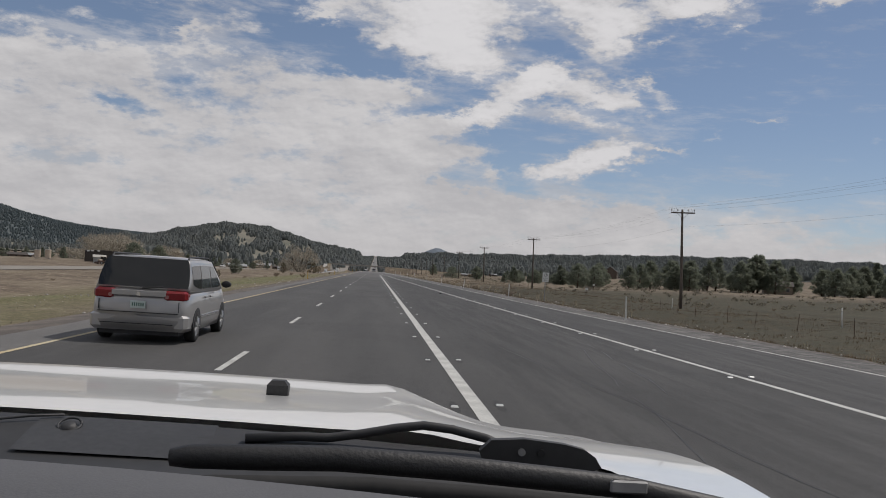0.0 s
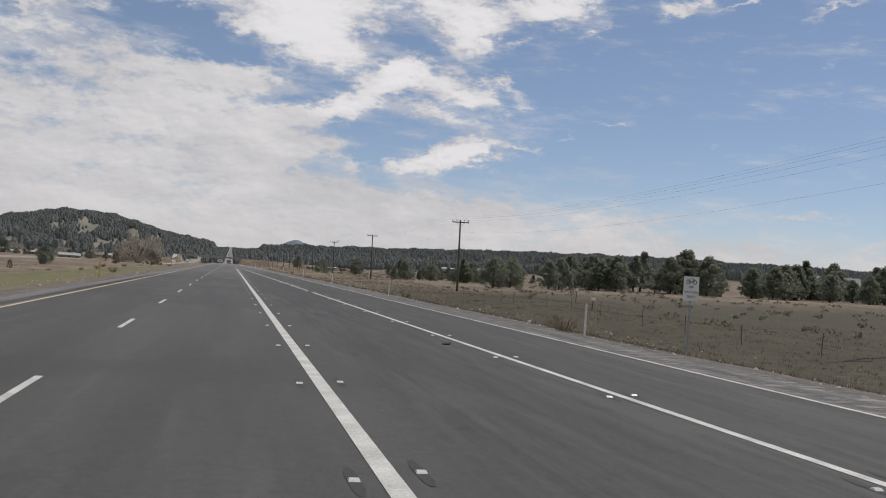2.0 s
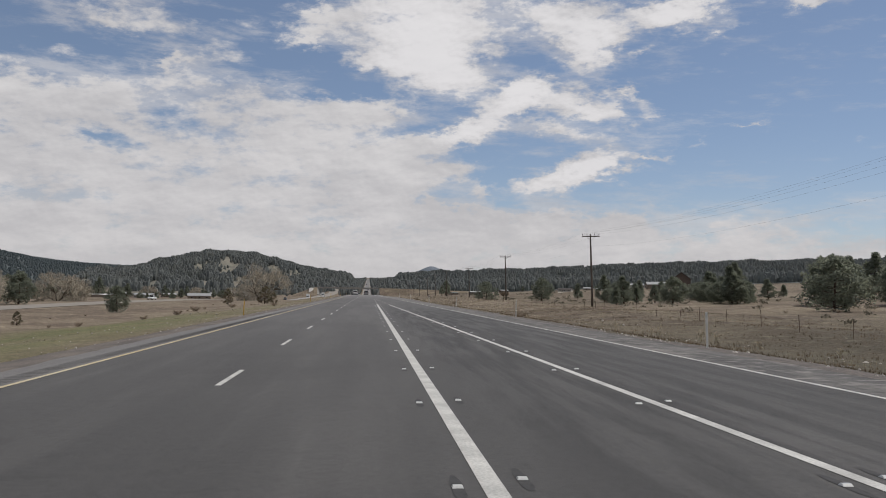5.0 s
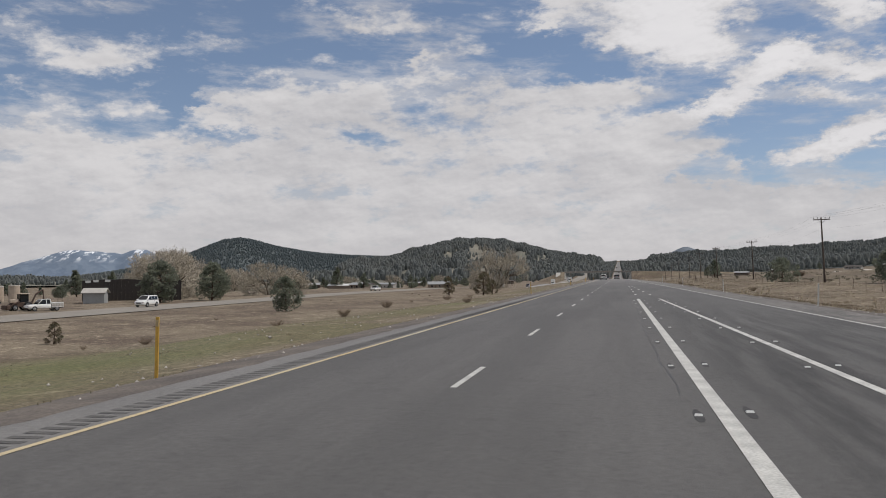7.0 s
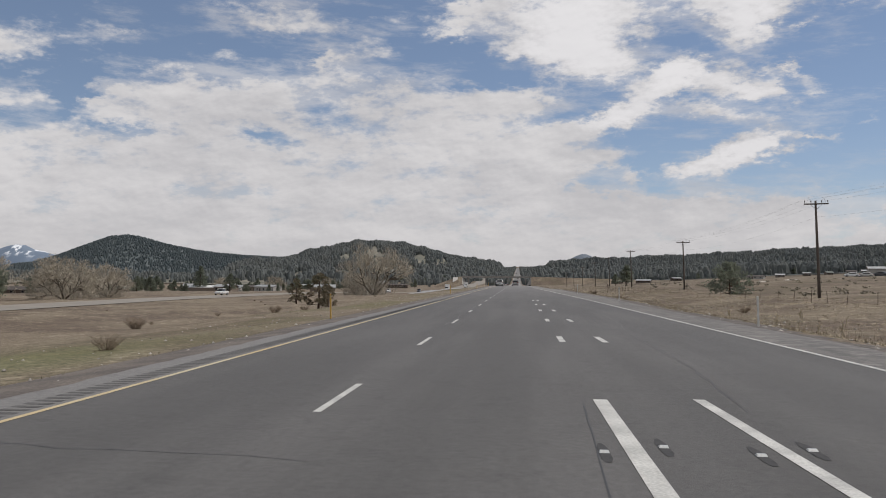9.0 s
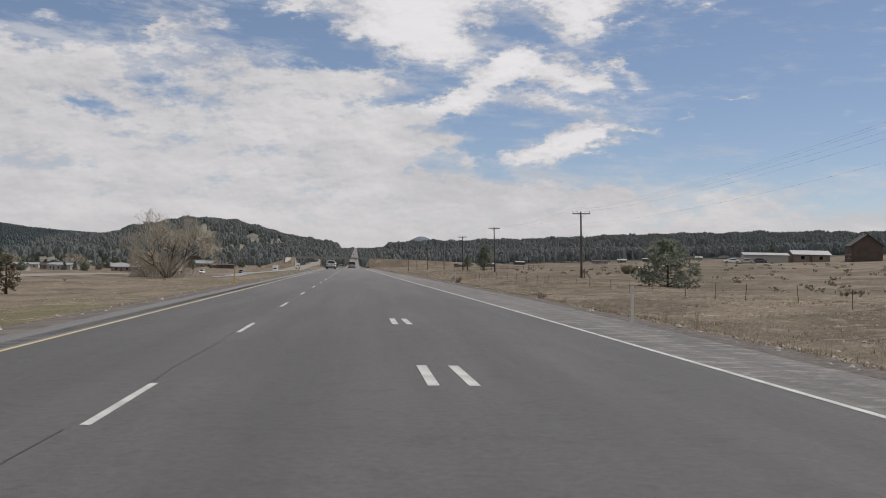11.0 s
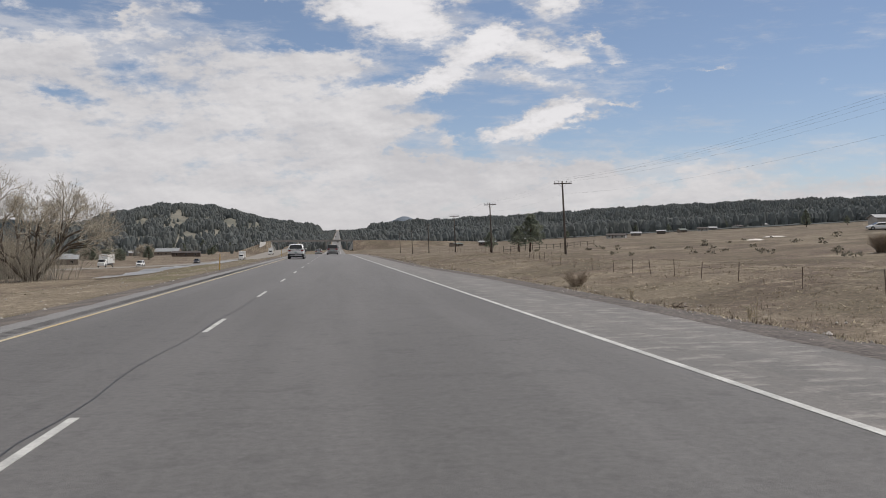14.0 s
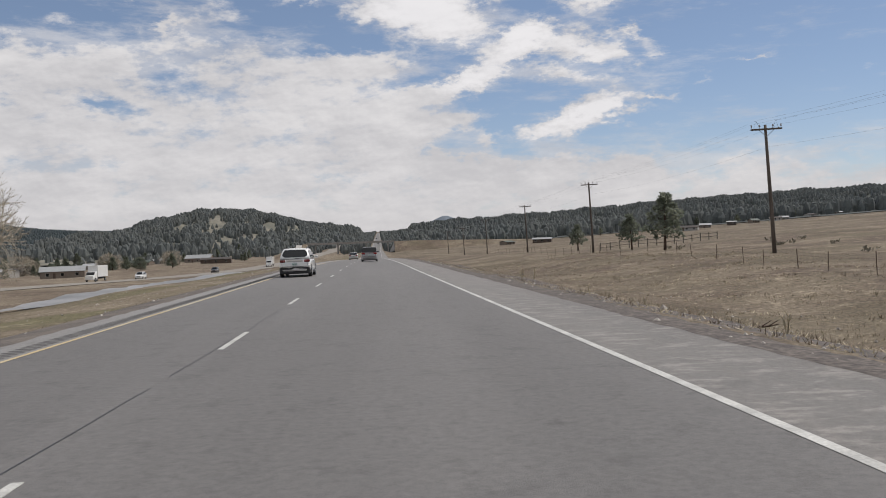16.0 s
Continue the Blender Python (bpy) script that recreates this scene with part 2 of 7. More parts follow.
# ---- materials ----
def material(name, base, rough=0.8, metal=0.0, var=0.18, scale=4.0, fine=40.0, bump=0.0, tint=None, coat=0.0, spec=0.5, stretch=(1, 1, 1), island=0.0, objrand=0.0, leaf=0.0):
    """A surface with coarse and fine variation; tint is a second colour that the coarse pattern blends in."""
    m = bpy.data.materials.new(name)
    m.use_nodes = True
    t = m.node_tree
    b = t.nodes["Principled BSDF"]
    b.inputs["Roughness"].default_value, b.inputs["Metallic"].default_value = rough, metal
    b.inputs["Coat Weight"].default_value, b.inputs["Specular IOR Level"].default_value = coat, spec
    co = t.nodes.new("ShaderNodeTexCoord")
    mp = t.nodes.new("ShaderNodeMapping")
    mp.inputs["Scale"].default_value = stretch
    t.links.new(co.outputs["Object"], mp.inputs[0])
    n1, n2 = t.nodes.new("ShaderNodeTexNoise"), t.nodes.new("ShaderNodeTexNoise")
    for n, s, d in ((n1, scale, 4), (n2, fine, 3)):
        t.links.new(mp.outputs[0], n.inputs["Vector"])
        n.inputs["Scale"].default_value, n.inputs["Detail"].default_value = s, d
    mx = t.nodes.new("ShaderNodeMix")
    mx.data_type = "RGBA"
    r = t.nodes.new("ShaderNodeMapRange")
    r.inputs[1].default_value, r.inputs[2].default_value = 0.38, 0.64
    t.links.new(n1.outputs["Fac"], r.inputs[0])
    t.links.new(r.outputs[0], mx.inputs[0])
    tint = tint or tuple(c * (1 - var) for c in base)
    mx.inputs[6].default_value, mx.inputs[7].default_value = (*base, 1), (*tint, 1)
    hs = t.nodes.new("ShaderNodeHueSaturation")
    t.links.new(mx.outputs[2], hs.inputs["Color"])
    r2 = t.nodes.new("ShaderNodeMapRange")
    r2.inputs[1].default_value, r2.inputs[2].default_value, r2.inputs[3].default_value, r2.inputs[4].default_value = 0.3, 0.7, 1 - var, 1 + var
    t.links.new(n2.outputs["Fac"], r2.inputs[0])
    value = r2.outputs[0]
    if island or objrand:
        src = t.nodes.new("ShaderNodeNewGeometry").outputs["Random Per Island"] if island else t.nodes.new("ShaderNodeObjectInfo").outputs["Random"]
        k = island or objrand
        r3 = t.nodes.new("ShaderNodeMapRange")
        r3.inputs[3].default_value, r3.inputs[4].default_value = 1 - k, 1 + k
        t.links.new(src, r3.inputs[0])
        mu = t.nodes.new("ShaderNodeMath")
        mu.operation = "MULTIPLY"
        t.links.new(value, mu.inputs[0])
        t.links.new(r3.outputs[0], mu.inputs[1])
        value = mu.outputs[0]
    t.links.new(value, hs.inputs["Value"])
    t.links.new(hs.outputs[0], b.inputs["Base Color"])
    if bump:
        bp = t.nodes.new("ShaderNodeBump")
        bp.inputs["Strength"].default_value, bp.inputs["Distance"].default_value = bump, 0.02
        t.links.new(n2.outputs["Fac"], bp.inputs["Height"])
        t.links.new(bp.outputs[0], b.inputs["Normal"])
    if leaf:
        tr, ms = t.nodes.new("ShaderNodeBsdfTranslucent"), t.nodes.new("ShaderNodeMixShader")
        t.links.new(hs.outputs[0], tr.inputs["Color"])
        ms.inputs[0].default_value = leaf
        t.links.new(b.outputs[0], ms.inputs[1])
        t.links.new(tr.outputs[0], ms.inputs[2])
        t.links.new(ms.outputs[0], t.nodes["Material Output"].inputs[0])
    return m


M = {}
M["line_white"] = material("worn white paint", (0.50, 0.50, 0.47), 0.7, var=0.2, scale=1.5, fine=30, tint=(0.36, 0.36, 0.34))
M["line_yellow"] = material("worn yellow paint", (0.46, 0.345, 0.175), 0.7, var=0.2, scale=0.15, fine=30, tint=(0.46, 0.40, 0.27))
M["groove"] = material("dark pavement groove", (0.038, 0.038, 0.038), 0.9, var=0.3)
M["rumble"] = material("rumble strip groove", (0.095, 0.092, 0.088), 0.9, var=0.3)
M["reflector"] = material("white reflector lens", (0.55, 0.56, 0.54), 0.25, var=0.1)
M["crack"] = material("tar filled crack", (0.026, 0.026, 0.026), 0.5, var=0.2)
M["silver"] = material("silver metallic paint", (0.36, 0.352, 0.345), 0.34, 0.45, var=0.05, scale=2, fine=300, coat=0.6)
M["white_paint"] = material("white car paint", (0.74, 0.74, 0.72), 0.3, var=0.03, scale=2, coat=0.8)
M["beige_paint"] = material("pale gold car paint", (0.46, 0.45, 0.41), 0.35, 0.3, var=0.04, scale=2, coat=0.6)
M["dark_paint"] = material("dark car paint", (0.05, 0.05, 0.055), 0.35, var=0.05, scale=2, coat=0.6)
M["glass"] = material("tinted window glass", (0.012, 0.014, 0.016), 0.06, var=0.05, spec=0.4)
M["glass_light"] = material("clear side window glass", (0.05, 0.06, 0.065), 0.06, var=0.05, spec=0.7)
M["black_plastic"] = material("black plastic", (0.02, 0.02, 0.021), 0.55, var=0.15, scale=6, fine=200, bump=0.1)
M["cowl"] = material("faded black plastic", (0.030, 0.030, 0.031), 0.6, var=0.12, scale=5, fine=60)
M["cowl_grey"] = material("faded grey plastic", (0.042, 0.043, 0.046), 0.6, var=0.15, scale=8, fine=120)
M["dash_plastic"] = material("grained grey dashboard plastic", (0.085, 0.085, 0.088), 0.6, var=0.12, scale=5, fine=420, bump=0.06)
M["rubber"] = material("tyre rubber", (0.018, 0.018, 0.018), 0.85, var=0.2, fine=90)
M["rim"] = material("alloy wheel", (0.45, 0.45, 0.45), 0.35, 0.8, var=0.08)
M["chrome"] = material("bright chrome trim", (0.65, 0.65, 0.66), 0.15, 1.0, var=0.04)
M["lamp_dark"] = material("smoked red lamp lens", (0.13, 0.02, 0.022), 0.15, var=0.2, scale=12)
M["roof_white"] = material("white roof sheets", (0.62, 0.62, 0.60), 0.6, var=0.1, scale=0.6)
M["red_lens"] = material("red lamp lens", (0.20, 0.012, 0.016), 0.15, var=0.12, scale=20)
M["lamp_pink"] = material("reversing lamp lens", (0.30, 0.13, 0.125), 0.2, var=0.1)
M["clear_lens"] = material("clear lamp lens", (0.55, 0.5, 0.5), 0.15, var=0.1)
M["plate"] = material("number plate", (0.48, 0.55, 0.52), 0.5, var=0.05)
M["plate_ink"] = material("number plate bars", (0.08, 0.16, 0.13), 0.6, var=0.05)
M["pole"] = material("weathered pole timber", (0.115, 0.094, 0.078), 0.9, var=0.3, scale=0.8, fine=14, stretch=(6, 6, 0.5), bump=0.3)
M["pole_light"] = material("grey weathered fence timber", (0.16, 0.14, 0.12), 0.9, var=0.3, scale=2, fine=18, stretch=(5, 5, 0.6))
M["wire"] = material("dull overhead wire", (0.22, 0.22, 0.23), 0.6, 0.3)
M["insulator"] = material("glazed insulator", (0.30, 0.29, 0.28), 0.3)
M["steel"] = material("galvanised steel", (0.32, 0.32, 0.32), 0.5, 0.5, var=0.15)
M["rust"] = material("rusty steel post", (0.10, 0.065, 0.05), 0.9, var=0.3)
M["post_white"] = material("white plastic marker post", (0.62, 0.62, 0.59), 0.6, var=0.12, scale=3)
M["post_yellow"] = material("yellow plastic marker post", (0.60, 0.36, 0.06), 0.6, var=0.12, scale=3)
M["sign_white"] = material("white sign face", (0.62, 0.63, 0.61), 0.5, var=0.05)
M["sign_black"] = material("black sign ink", (0.02, 0.02, 0.02), 0.6)
M["bark"] = material("pine bark", (0.085, 0.055, 0.04), 0.95, var=0.35, scale=3, fine=20, stretch=(1, 1, 0.4), bump=0.4)
M["needles"] = material("pine needles", (0.190, 0.212, 0.165), 0.75, var=0.2, scale=0.6, fine=9, tint=(0.215, 0.232, 0.172), island=0.28, leaf=0.65)
M["needles_brown"] = material("browned pine needles", (0.205, 0.165, 0.115), 0.75, var=0.25, scale=0.6, fine=9, tint=(0.16, 0.155, 0.10), island=0.35, leaf=0.5)
# distance haze is mixed into these crowns: paler and greyer than real needles
M["needles_hazed"] = material("far pine crowns paled with haze", (0.190, 0.208, 0.204), 0.9, var=0.10, scale=0.01, fine=0.4, tint=(0.205, 0.218, 0.205), island=0.13, leaf=0.5)
# blue of the air before the cinder cone, put into its needle colour
M["needles_haze_blue"] = material("far pine crowns tinted with haze blue", (0.150, 0.182, 0.190), 0.9, var=0.06, scale=0.01, fine=0.4, island=0.07, leaf=0.5)
M["twig"] = material("bare grey-tan twigs", (0.44, 0.395, 0.315), 0.9, var=0.2, scale=0.5, fine=5, tint=(0.31, 0.28, 0.23))
M["limb"] = material("furrowed cottonwood bark", (0.13, 0.105, 0.08), 0.95, var=0.3, scale=2, fine=15, bump=0.4)
M["brush"] = material("dry brush stems", (0.25, 0.195, 0.14), 0.9, var=0.3, scale=1, fine=10, island=0.35)
M["grass"] = material("dry grass blades", (0.27, 0.235, 0.165), 0.9, var=0.25, scale=0.3, fine=5, tint=(0.19, 0.165, 0.115), island=0.4, leaf=0.4)
M["grass_brown"] = material("brown winter grass", (0.155, 0.108, 0.066), 0.9, var=0.25, scale=0.2, fine=5, tint=(0.095, 0.078, 0.052), island=0.4, leaf=0.3)
M["straw"] = material("bleached straw", (0.46, 0.40, 0.29), 0.9, var=0.25, scale=0.3, fine=5, tint=(0.36, 0.31, 0.22), island=0.35, leaf=0.3)
M["sage"] = material("grey sagebrush", (0.215, 0.195, 0.15), 0.9, var=0.25, scale=0.5, fine=8, island=0.35, leaf=0.4)
M["stone"] = material("pale loose stone", (0.42, 0.39, 0.35), 0.9, var=0.25, scale=4, island=0.3)
M["concrete"] = material("weathered concrete", (0.33, 0.31, 0.285), 0.9, var=0.15, scale=0.4, fine=8)
M["wall_pale"] = material("pale painted siding", (0.40, 0.385, 0.355), 0.85, var=0.1, scale=0.8, fine=12)
M["wall_tan"] = material("tan siding", (0.22, 0.18, 0.145), 0.85, var=0.15, scale=0.8, fine=12)
M["wall_brown"] = material("dark brown boards", (0.105, 0.078, 0.062), 0.9, var=0.2, scale=0.8, fine=12)
M["roof_grey"] = material("grey roof sheets", (0.30, 0.31, 0.31), 0.6, var=0.12, scale=0.6, fine=10)
M["roof_green"] = material("grey-green roof", (0.085, 0.105, 0.09), 0.7, var=0.12, scale=0.6, fine=10)
M["roof_dark"] = material("dark shingle roof", (0.07, 0.06, 0.055), 0.9, var=0.2, scale=0.8, fine=10)
M["fence_dark"] = material("dark slatted screen", (0.040, 0.034, 0.032), 0.9, var=0.25, scale=0.6, fine=8, stretch=(4, 4, 0.3))
M["tank"] = material("buff steel tank", (0.46, 0.38, 0.30), 0.6, var=0.12, scale=1)
M["tank_top"] = material("pale tank rim", (0.62, 0.58, 0.52), 0.6, var=0.1)
M["mud"] = material("shallow water over grey mud", (0.24, 0.235, 0.225), 0.32, var=0.25, scale=0.25, fine=2, tint=(0.13, 0.125, 0.11))


def ramp_node(t, src, lo, hi):
    n = t.nodes.new("ShaderNodeMapRange")
    n.interpolation_type = "SMOOTHSTEP"
    n.inputs[1].default_value, n.inputs[2].default_value = lo, hi
    t.links.new(src, n.inputs[0])
    return n.outputs[0]


def noise_node(t, vec, scale, detail=5, rough=0.6):
    n = t.nodes.new("ShaderNodeTexNoise")
    t.links.new(vec, n.inputs["Vector"])
    n.inputs["Scale"].default_value, n.inputs["Detail"].default_value, n.inputs["Roughness"].default_value = scale, detail, rough
    return n.outputs["Fac"]


def mixc(t, f, a, b):
    n = t.nodes.new("ShaderNodeMix")
    n.data_type = "RGBA"
    if isinstance(f, float):
        n.inputs[0].default_value = f
    else:
        t.links.new(f, n.inputs[0])
    for s, v in ((n.inputs[6], a), (n.inputs[7], b)):
        if isinstance(v, tuple):
            s.default_value = (*v, 1)
        else:
            t.links.new(v, s)
    return n.outputs[2]


def mathn(t, op, a, b=0.0):
    n = t.nodes.new("ShaderNodeMath")
    n.operation = op
    for i, v in enumerate((a, b)):
        if isinstance(v, (int, float)):
            n.inputs[i].default_value = v
        else:
            t.links.new(v, n.inputs[i])
    return n.outputs[0]


def fresh(name, rough):
    m = bpy.data.materials.new(name)
    m.use_nodes = True
    t = m.node_tree
    b = t.nodes["Principled BSDF"]
    b.inputs["Roughness"].default_value = rough
    co = t.nodes.new("ShaderNodeTexCoord").outputs["Object"]
    mp = t.nodes.new("ShaderNodeMapping")
    t.links.new(co, mp.inputs[0])
    return m, t, b, co, mp


def bump_on(t, b, src, strength, distance):
    bp = t.nodes.new("ShaderNodeBump")
    bp.inputs["Strength"].default_value, bp.inputs["Distance"].default_value = strength, distance
    t.links.new(src, bp.inputs["Height"])
    t.links.new(bp.outputs[0], b.inputs["Normal"])


def ground_material():
    m, t, b, co, mp = fresh("dry pasture", 0.95)
    b.inputs["Specular IOR Level"].default_value = 0.15
    mp.inputs["Scale"].default_value = (0.8, 0.7, 1.0)
    v = mp.outputs[0]
    big, mid, small, tiny = noise_node(t, v, 0.018), noise_node(t, v, 0.12, 6), noise_node(t, v, 0.9, 6, 0.7), noise_node(t, v, 7.0, 5, 0.75)
    tan, brown, pale, olive = (0.185, 0.150, 0.105), (0.112, 0.084, 0.062), (0.360, 0.305, 0.215), (0.120, 0.118, 0.058)
    c = mixc(t, ramp_node(t, mid, 0.40, 0.62), tan, brown)
    c = mixc(t, mathn(t, "MULTIPLY", ramp_node(t, small, 0.52, 0.70), 0.7), c, pale)
    speck = noise_node(t, v, 2.6, 5, 0.7)
    c = mixc(t, mathn(t, "MULTIPLY", ramp_node(t, speck, 0.56, 0.66), 0.75), c, (0.075, 0.062, 0.045))
    c = mixc(t, mathn(t, "MULTIPLY", ramp_node(t, noise_node(t, co, 1.7, 6, 0.75), 0.57, 0.68), 0.7), c, (0.40, 0.345, 0.25))
    # greener turf in the hollow between the roadways
    s = t.nodes.new("ShaderNodeSeparateXYZ")
    t.links.new(co, s.inputs[0])
    px, py = s.outputs[0], s.outputs[1]
    hollow = mathn(t, "MULTIPLY", ramp_node(t, px, -40.0, -24.0), mathn(t, "SUBTRACT", 1.0, ramp_node(t, px, -15.0, -9.5)))
    hollow = mathn(t, "MULTIPLY", hollow, mathn(t, "SUBTRACT", 1.0, ramp_node(t, py, 250.0, 300.0)))
    green = mathn(t, "MULTIPLY", hollow, ramp_node(t, big, 0.34, 0.52))
    green = mathn(t, "MAXIMUM", green, mathn(t, "MULTIPLY", mathn(t, "MULTIPLY", ramp_node(t, px, -34.0, -16.0), mathn(t, "SUBTRACT", 1.0, ramp_node(t, px, -11.0, -9.0))), mathn(t, "MULTIPLY", ramp_node(t, mid, 0.45, 0.6), 0.6)))
    c = mixc(t, mathn(t, "MULTIPLY", green, 0.9), c, mixc(t, ramp_node(t, mid, 0.4, 0.6), (0.108, 0.118, 0.048), (0.145, 0.142, 0.064)))
    c = mixc(t, mathn(t, "MULTIPLY", ramp_node(t, big, 0.50, 0.66), 0.55), c, brown)
    turf = mathn(t, "MULTIPLY", mathn(t, "MULTIPLY", ramp_node(t, px, 3.0, 9.0), ramp_node(t, py, 240.0, 300.0)), ramp_node(t, noise_node(t, v, 0.07, 5), 0.46, 0.60))
    c = mixc(t, mathn(t, "MULTIPLY", turf, 0.6), c, (0.095, 0.078, 0.050))
    # browner heath on the near stretch beyond the shoulder
    heath = mathn(t, "MULTIPLY", mathn(t, "SUBTRACT", 1.0, ramp_node(t, py, 130.0, 250.0)), ramp_node(t, px, 3.0, 12.0))
    c = mixc(t, mathn(t, "MULTIPLY", heath, 0.88), c, mixc(t, ramp_node(t, small, 0.4, 0.6), (0.062, 0.055, 0.036), (0.040, 0.042, 0.028)))
    hs = t.nodes.new("ShaderNodeHueSaturation")
    hs.inputs["Saturation"].default_value = 0.92
    t.links.new(c, hs.inputs["Color"])
    t.links.new(mathn(t, "ADD", mathn(t, "MULTIPLY", ramp_node(t, tiny, 0.28, 0.72), 0.95), 0.55), hs.inputs["Value"])
    t.links.new(hs.outputs[0], b.inputs["Base Color"])
    bump_on(t, b, mathn(t, "ADD", small, mathn(t, "MULTIPLY", tiny, 0.4)), 0.8, 0.12)
    return m


def asphalt_material(name, dark, light, dust, far_tone=1.0):
    m, t, b, co, mp = fresh(name, 0.82)
    mp.inputs["Scale"].default_value = (1.0, 0.06, 1.0)
    v = mp.outputs[0]
    streak, streak2 = noise_node(t, v, 0.55, 5), noise_node(t, v, 2.2, 5, 0.65)
    patch = noise_node(t, co, 0.07, 4)
    grit, stone = noise_node(t, co, 60.0, 3, 0.8), noise_node(t, co, 9.0, 4, 0.7)
    c = mixc(t, ramp_node(t, streak, 0.36, 0.66), dark, light)
    c = mixc(t, mathn(t, "MULTIPLY", ramp_node(t, patch, 0.50, 0.60), 0.45), c, tuple(x * 0.72 for x in dark))
    c = mixc(t, mathn(t, "MULTIPLY", ramp_node(t, streak2, 0.58, 0.74), 0.30), c, tuple(x * 1.5 for x in light))
    s = t.nodes.new("ShaderNodeSeparateXYZ")
    t.links.new(co, s.inputs[0])
    # paler surfacing further on, scaled by the tone factor
    c = mixc(t, mathn(t, "ADD", mathn(t, "MULTIPLY", ramp_node(t, s.outputs[1], 120.0, 200.0), 0.40), mathn(t, "MULTIPLY", ramp_node(t, s.outputs[1], 285.0, 400.0), 0.45)), c, mixc(t, ramp_node(t, streak, 0.36, 0.66), tuple(x * far_tone * 1.8 for x in light), tuple(x * far_tone * 2.2 for x in light)))
    c = mixc(t, mathn(t, "MULTIPLY", ramp_node(t, s.outputs[1], 370.0, 480.0), 0.5), c, tuple(x * far_tone * 2.9 for x in light))
    slow = mathn(t, "MULTIPLY", ramp_node(t, s.outputs[0], 1.0, 3.0), mathn(t, "SUBTRACT", 1.0, ramp_node(t, s.outputs[1], 190.0, 260.0)))
    c = mixc(t, mathn(t, "MULTIPLY", slow, ramp_node(t, streak2, 0.34, 0.62)), c, tuple(x * 0.55 for x in dark))
    blot = noise_node(t, co, 1.4, 5, 0.7)
    c = mixc(t, mathn(t, "MULTIPLY", ramp_node(t, blot, 0.52, 0.66), 0.22), c, tuple(x * 0.6 for x in dark))
    c = mixc(t, mathn(t, "MULTIPLY", ramp_node(t, blot, 0.34, 0.48), 0.06), c, tuple(x * 2.4 for x in light))
    if dust:
        mq = t.nodes.new("ShaderNodeMapping")
        mq.inputs["Scale"].default_value = (0.7, 1.5, 1.0)
        t.links.new(co, mq.inputs[0])
        c = mixc(t, mathn(t, "MULTIPLY", ramp_node(t, noise_node(t, v, 1.6, 6, 0.7), 0.42, 0.64), 0.42), c, (0.185, 0.172, 0.157))
        c = mixc(t, mathn(t, "MULTIPLY", ramp_node(t, noise_node(t, mq.outputs[0], 1.5, 6, 0.72), 0.49, 0.64), 0.6), c, (0.285, 0.268, 0.246))
    hs = t.nodes.new("ShaderNodeHueSaturation")
    t.links.new(c, hs.inputs["Color"])
    t.links.new(mathn(t, "ADD", mathn(t, "MULTIPLY", mathn(t, "ADD", grit, stone), 0.9), 0.1), hs.inputs["Value"])
    t.links.new(hs.outputs[0], b.inputs["Base Color"])
    bump_on(t, b, grit, 0.6, 0.012)
    return m


def hill_material(name, low, high, patchy):
    m, t, b, co, mp = fresh(name, 0.95)
    b.inputs["Specular IOR Level"].default_value = 0.1
    n = noise_node(t, co, 0.006, 6, 0.65)
    c = mixc(t, ramp_node(t, n, 0.5 - patchy, 0.5 + patchy), low, high)
    hs = t.nodes.new("ShaderNodeHueSaturation")
    t.links.new(c, hs.inputs["Color"])
    t.links.new(mathn(t, "ADD", noise_node(t, co, 0.06, 5, 0.7), 0.5), hs.inputs["Value"])
    t.links.new(hs.outputs[0], b.inputs["Base Color"])
    return m


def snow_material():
    m, t, b, co, mp = fresh("snow-streaked rock tinted with haze blue", 0.9)
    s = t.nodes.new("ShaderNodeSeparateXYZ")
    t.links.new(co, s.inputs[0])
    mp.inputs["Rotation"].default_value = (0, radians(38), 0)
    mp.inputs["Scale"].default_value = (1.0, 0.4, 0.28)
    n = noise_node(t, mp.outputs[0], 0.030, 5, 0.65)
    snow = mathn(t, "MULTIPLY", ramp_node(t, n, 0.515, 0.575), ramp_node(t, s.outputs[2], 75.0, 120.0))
    # the rock colour carries the blue of distance haze; snow streaks lie over it
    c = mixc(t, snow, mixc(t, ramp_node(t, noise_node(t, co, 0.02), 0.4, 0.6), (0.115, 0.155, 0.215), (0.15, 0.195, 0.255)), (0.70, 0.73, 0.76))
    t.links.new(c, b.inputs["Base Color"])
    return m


M["ground"] = ground_material()
M["asphalt"] = asphalt_material("asphalt carriageway", (0.039, 0.038, 0.037), (0.062, 0.060, 0.058), False)
M["shoulder_left"] = asphalt_material("pale worn asphalt shoulder", (0.10, 0.097, 0.093), (0.13, 0.127, 0.122), False, 0.72)
M["shoulder"] = asphalt_material("dusty asphalt shoulder", (0.047, 0.045, 0.043), (0.071, 0.068, 0.064), True)
M["asphalt_far"] = material("pale old concrete carriageway", (0.23, 0.21, 0.18), 0.9, var=0.12, scale=0.2, fine=6)
M["gravel"] = material("cinder gravel verge", (0.085, 0.072, 0.064), 0.95, var=0.3, scale=0.6, fine=14, bump=0.8, tint=(0.14, 0.12, 0.10))
M["gravel_pale"] = material("brown gravel verge", (0.112, 0.095, 0.083), 0.95, var=0.6, scale=1.6, fine=9, bump=1.0, tint=(0.068, 0.057, 0.050))
M["hill"] = hill_material("wooded hillside", (0.120, 0.122, 0.100), (0.215, 0.200, 0.165), 0.16)
M["hill_dark"] = hill_material("pine-shaded ridge", (0.080, 0.090, 0.086), (0.094, 0.102, 0.094), 0.16)
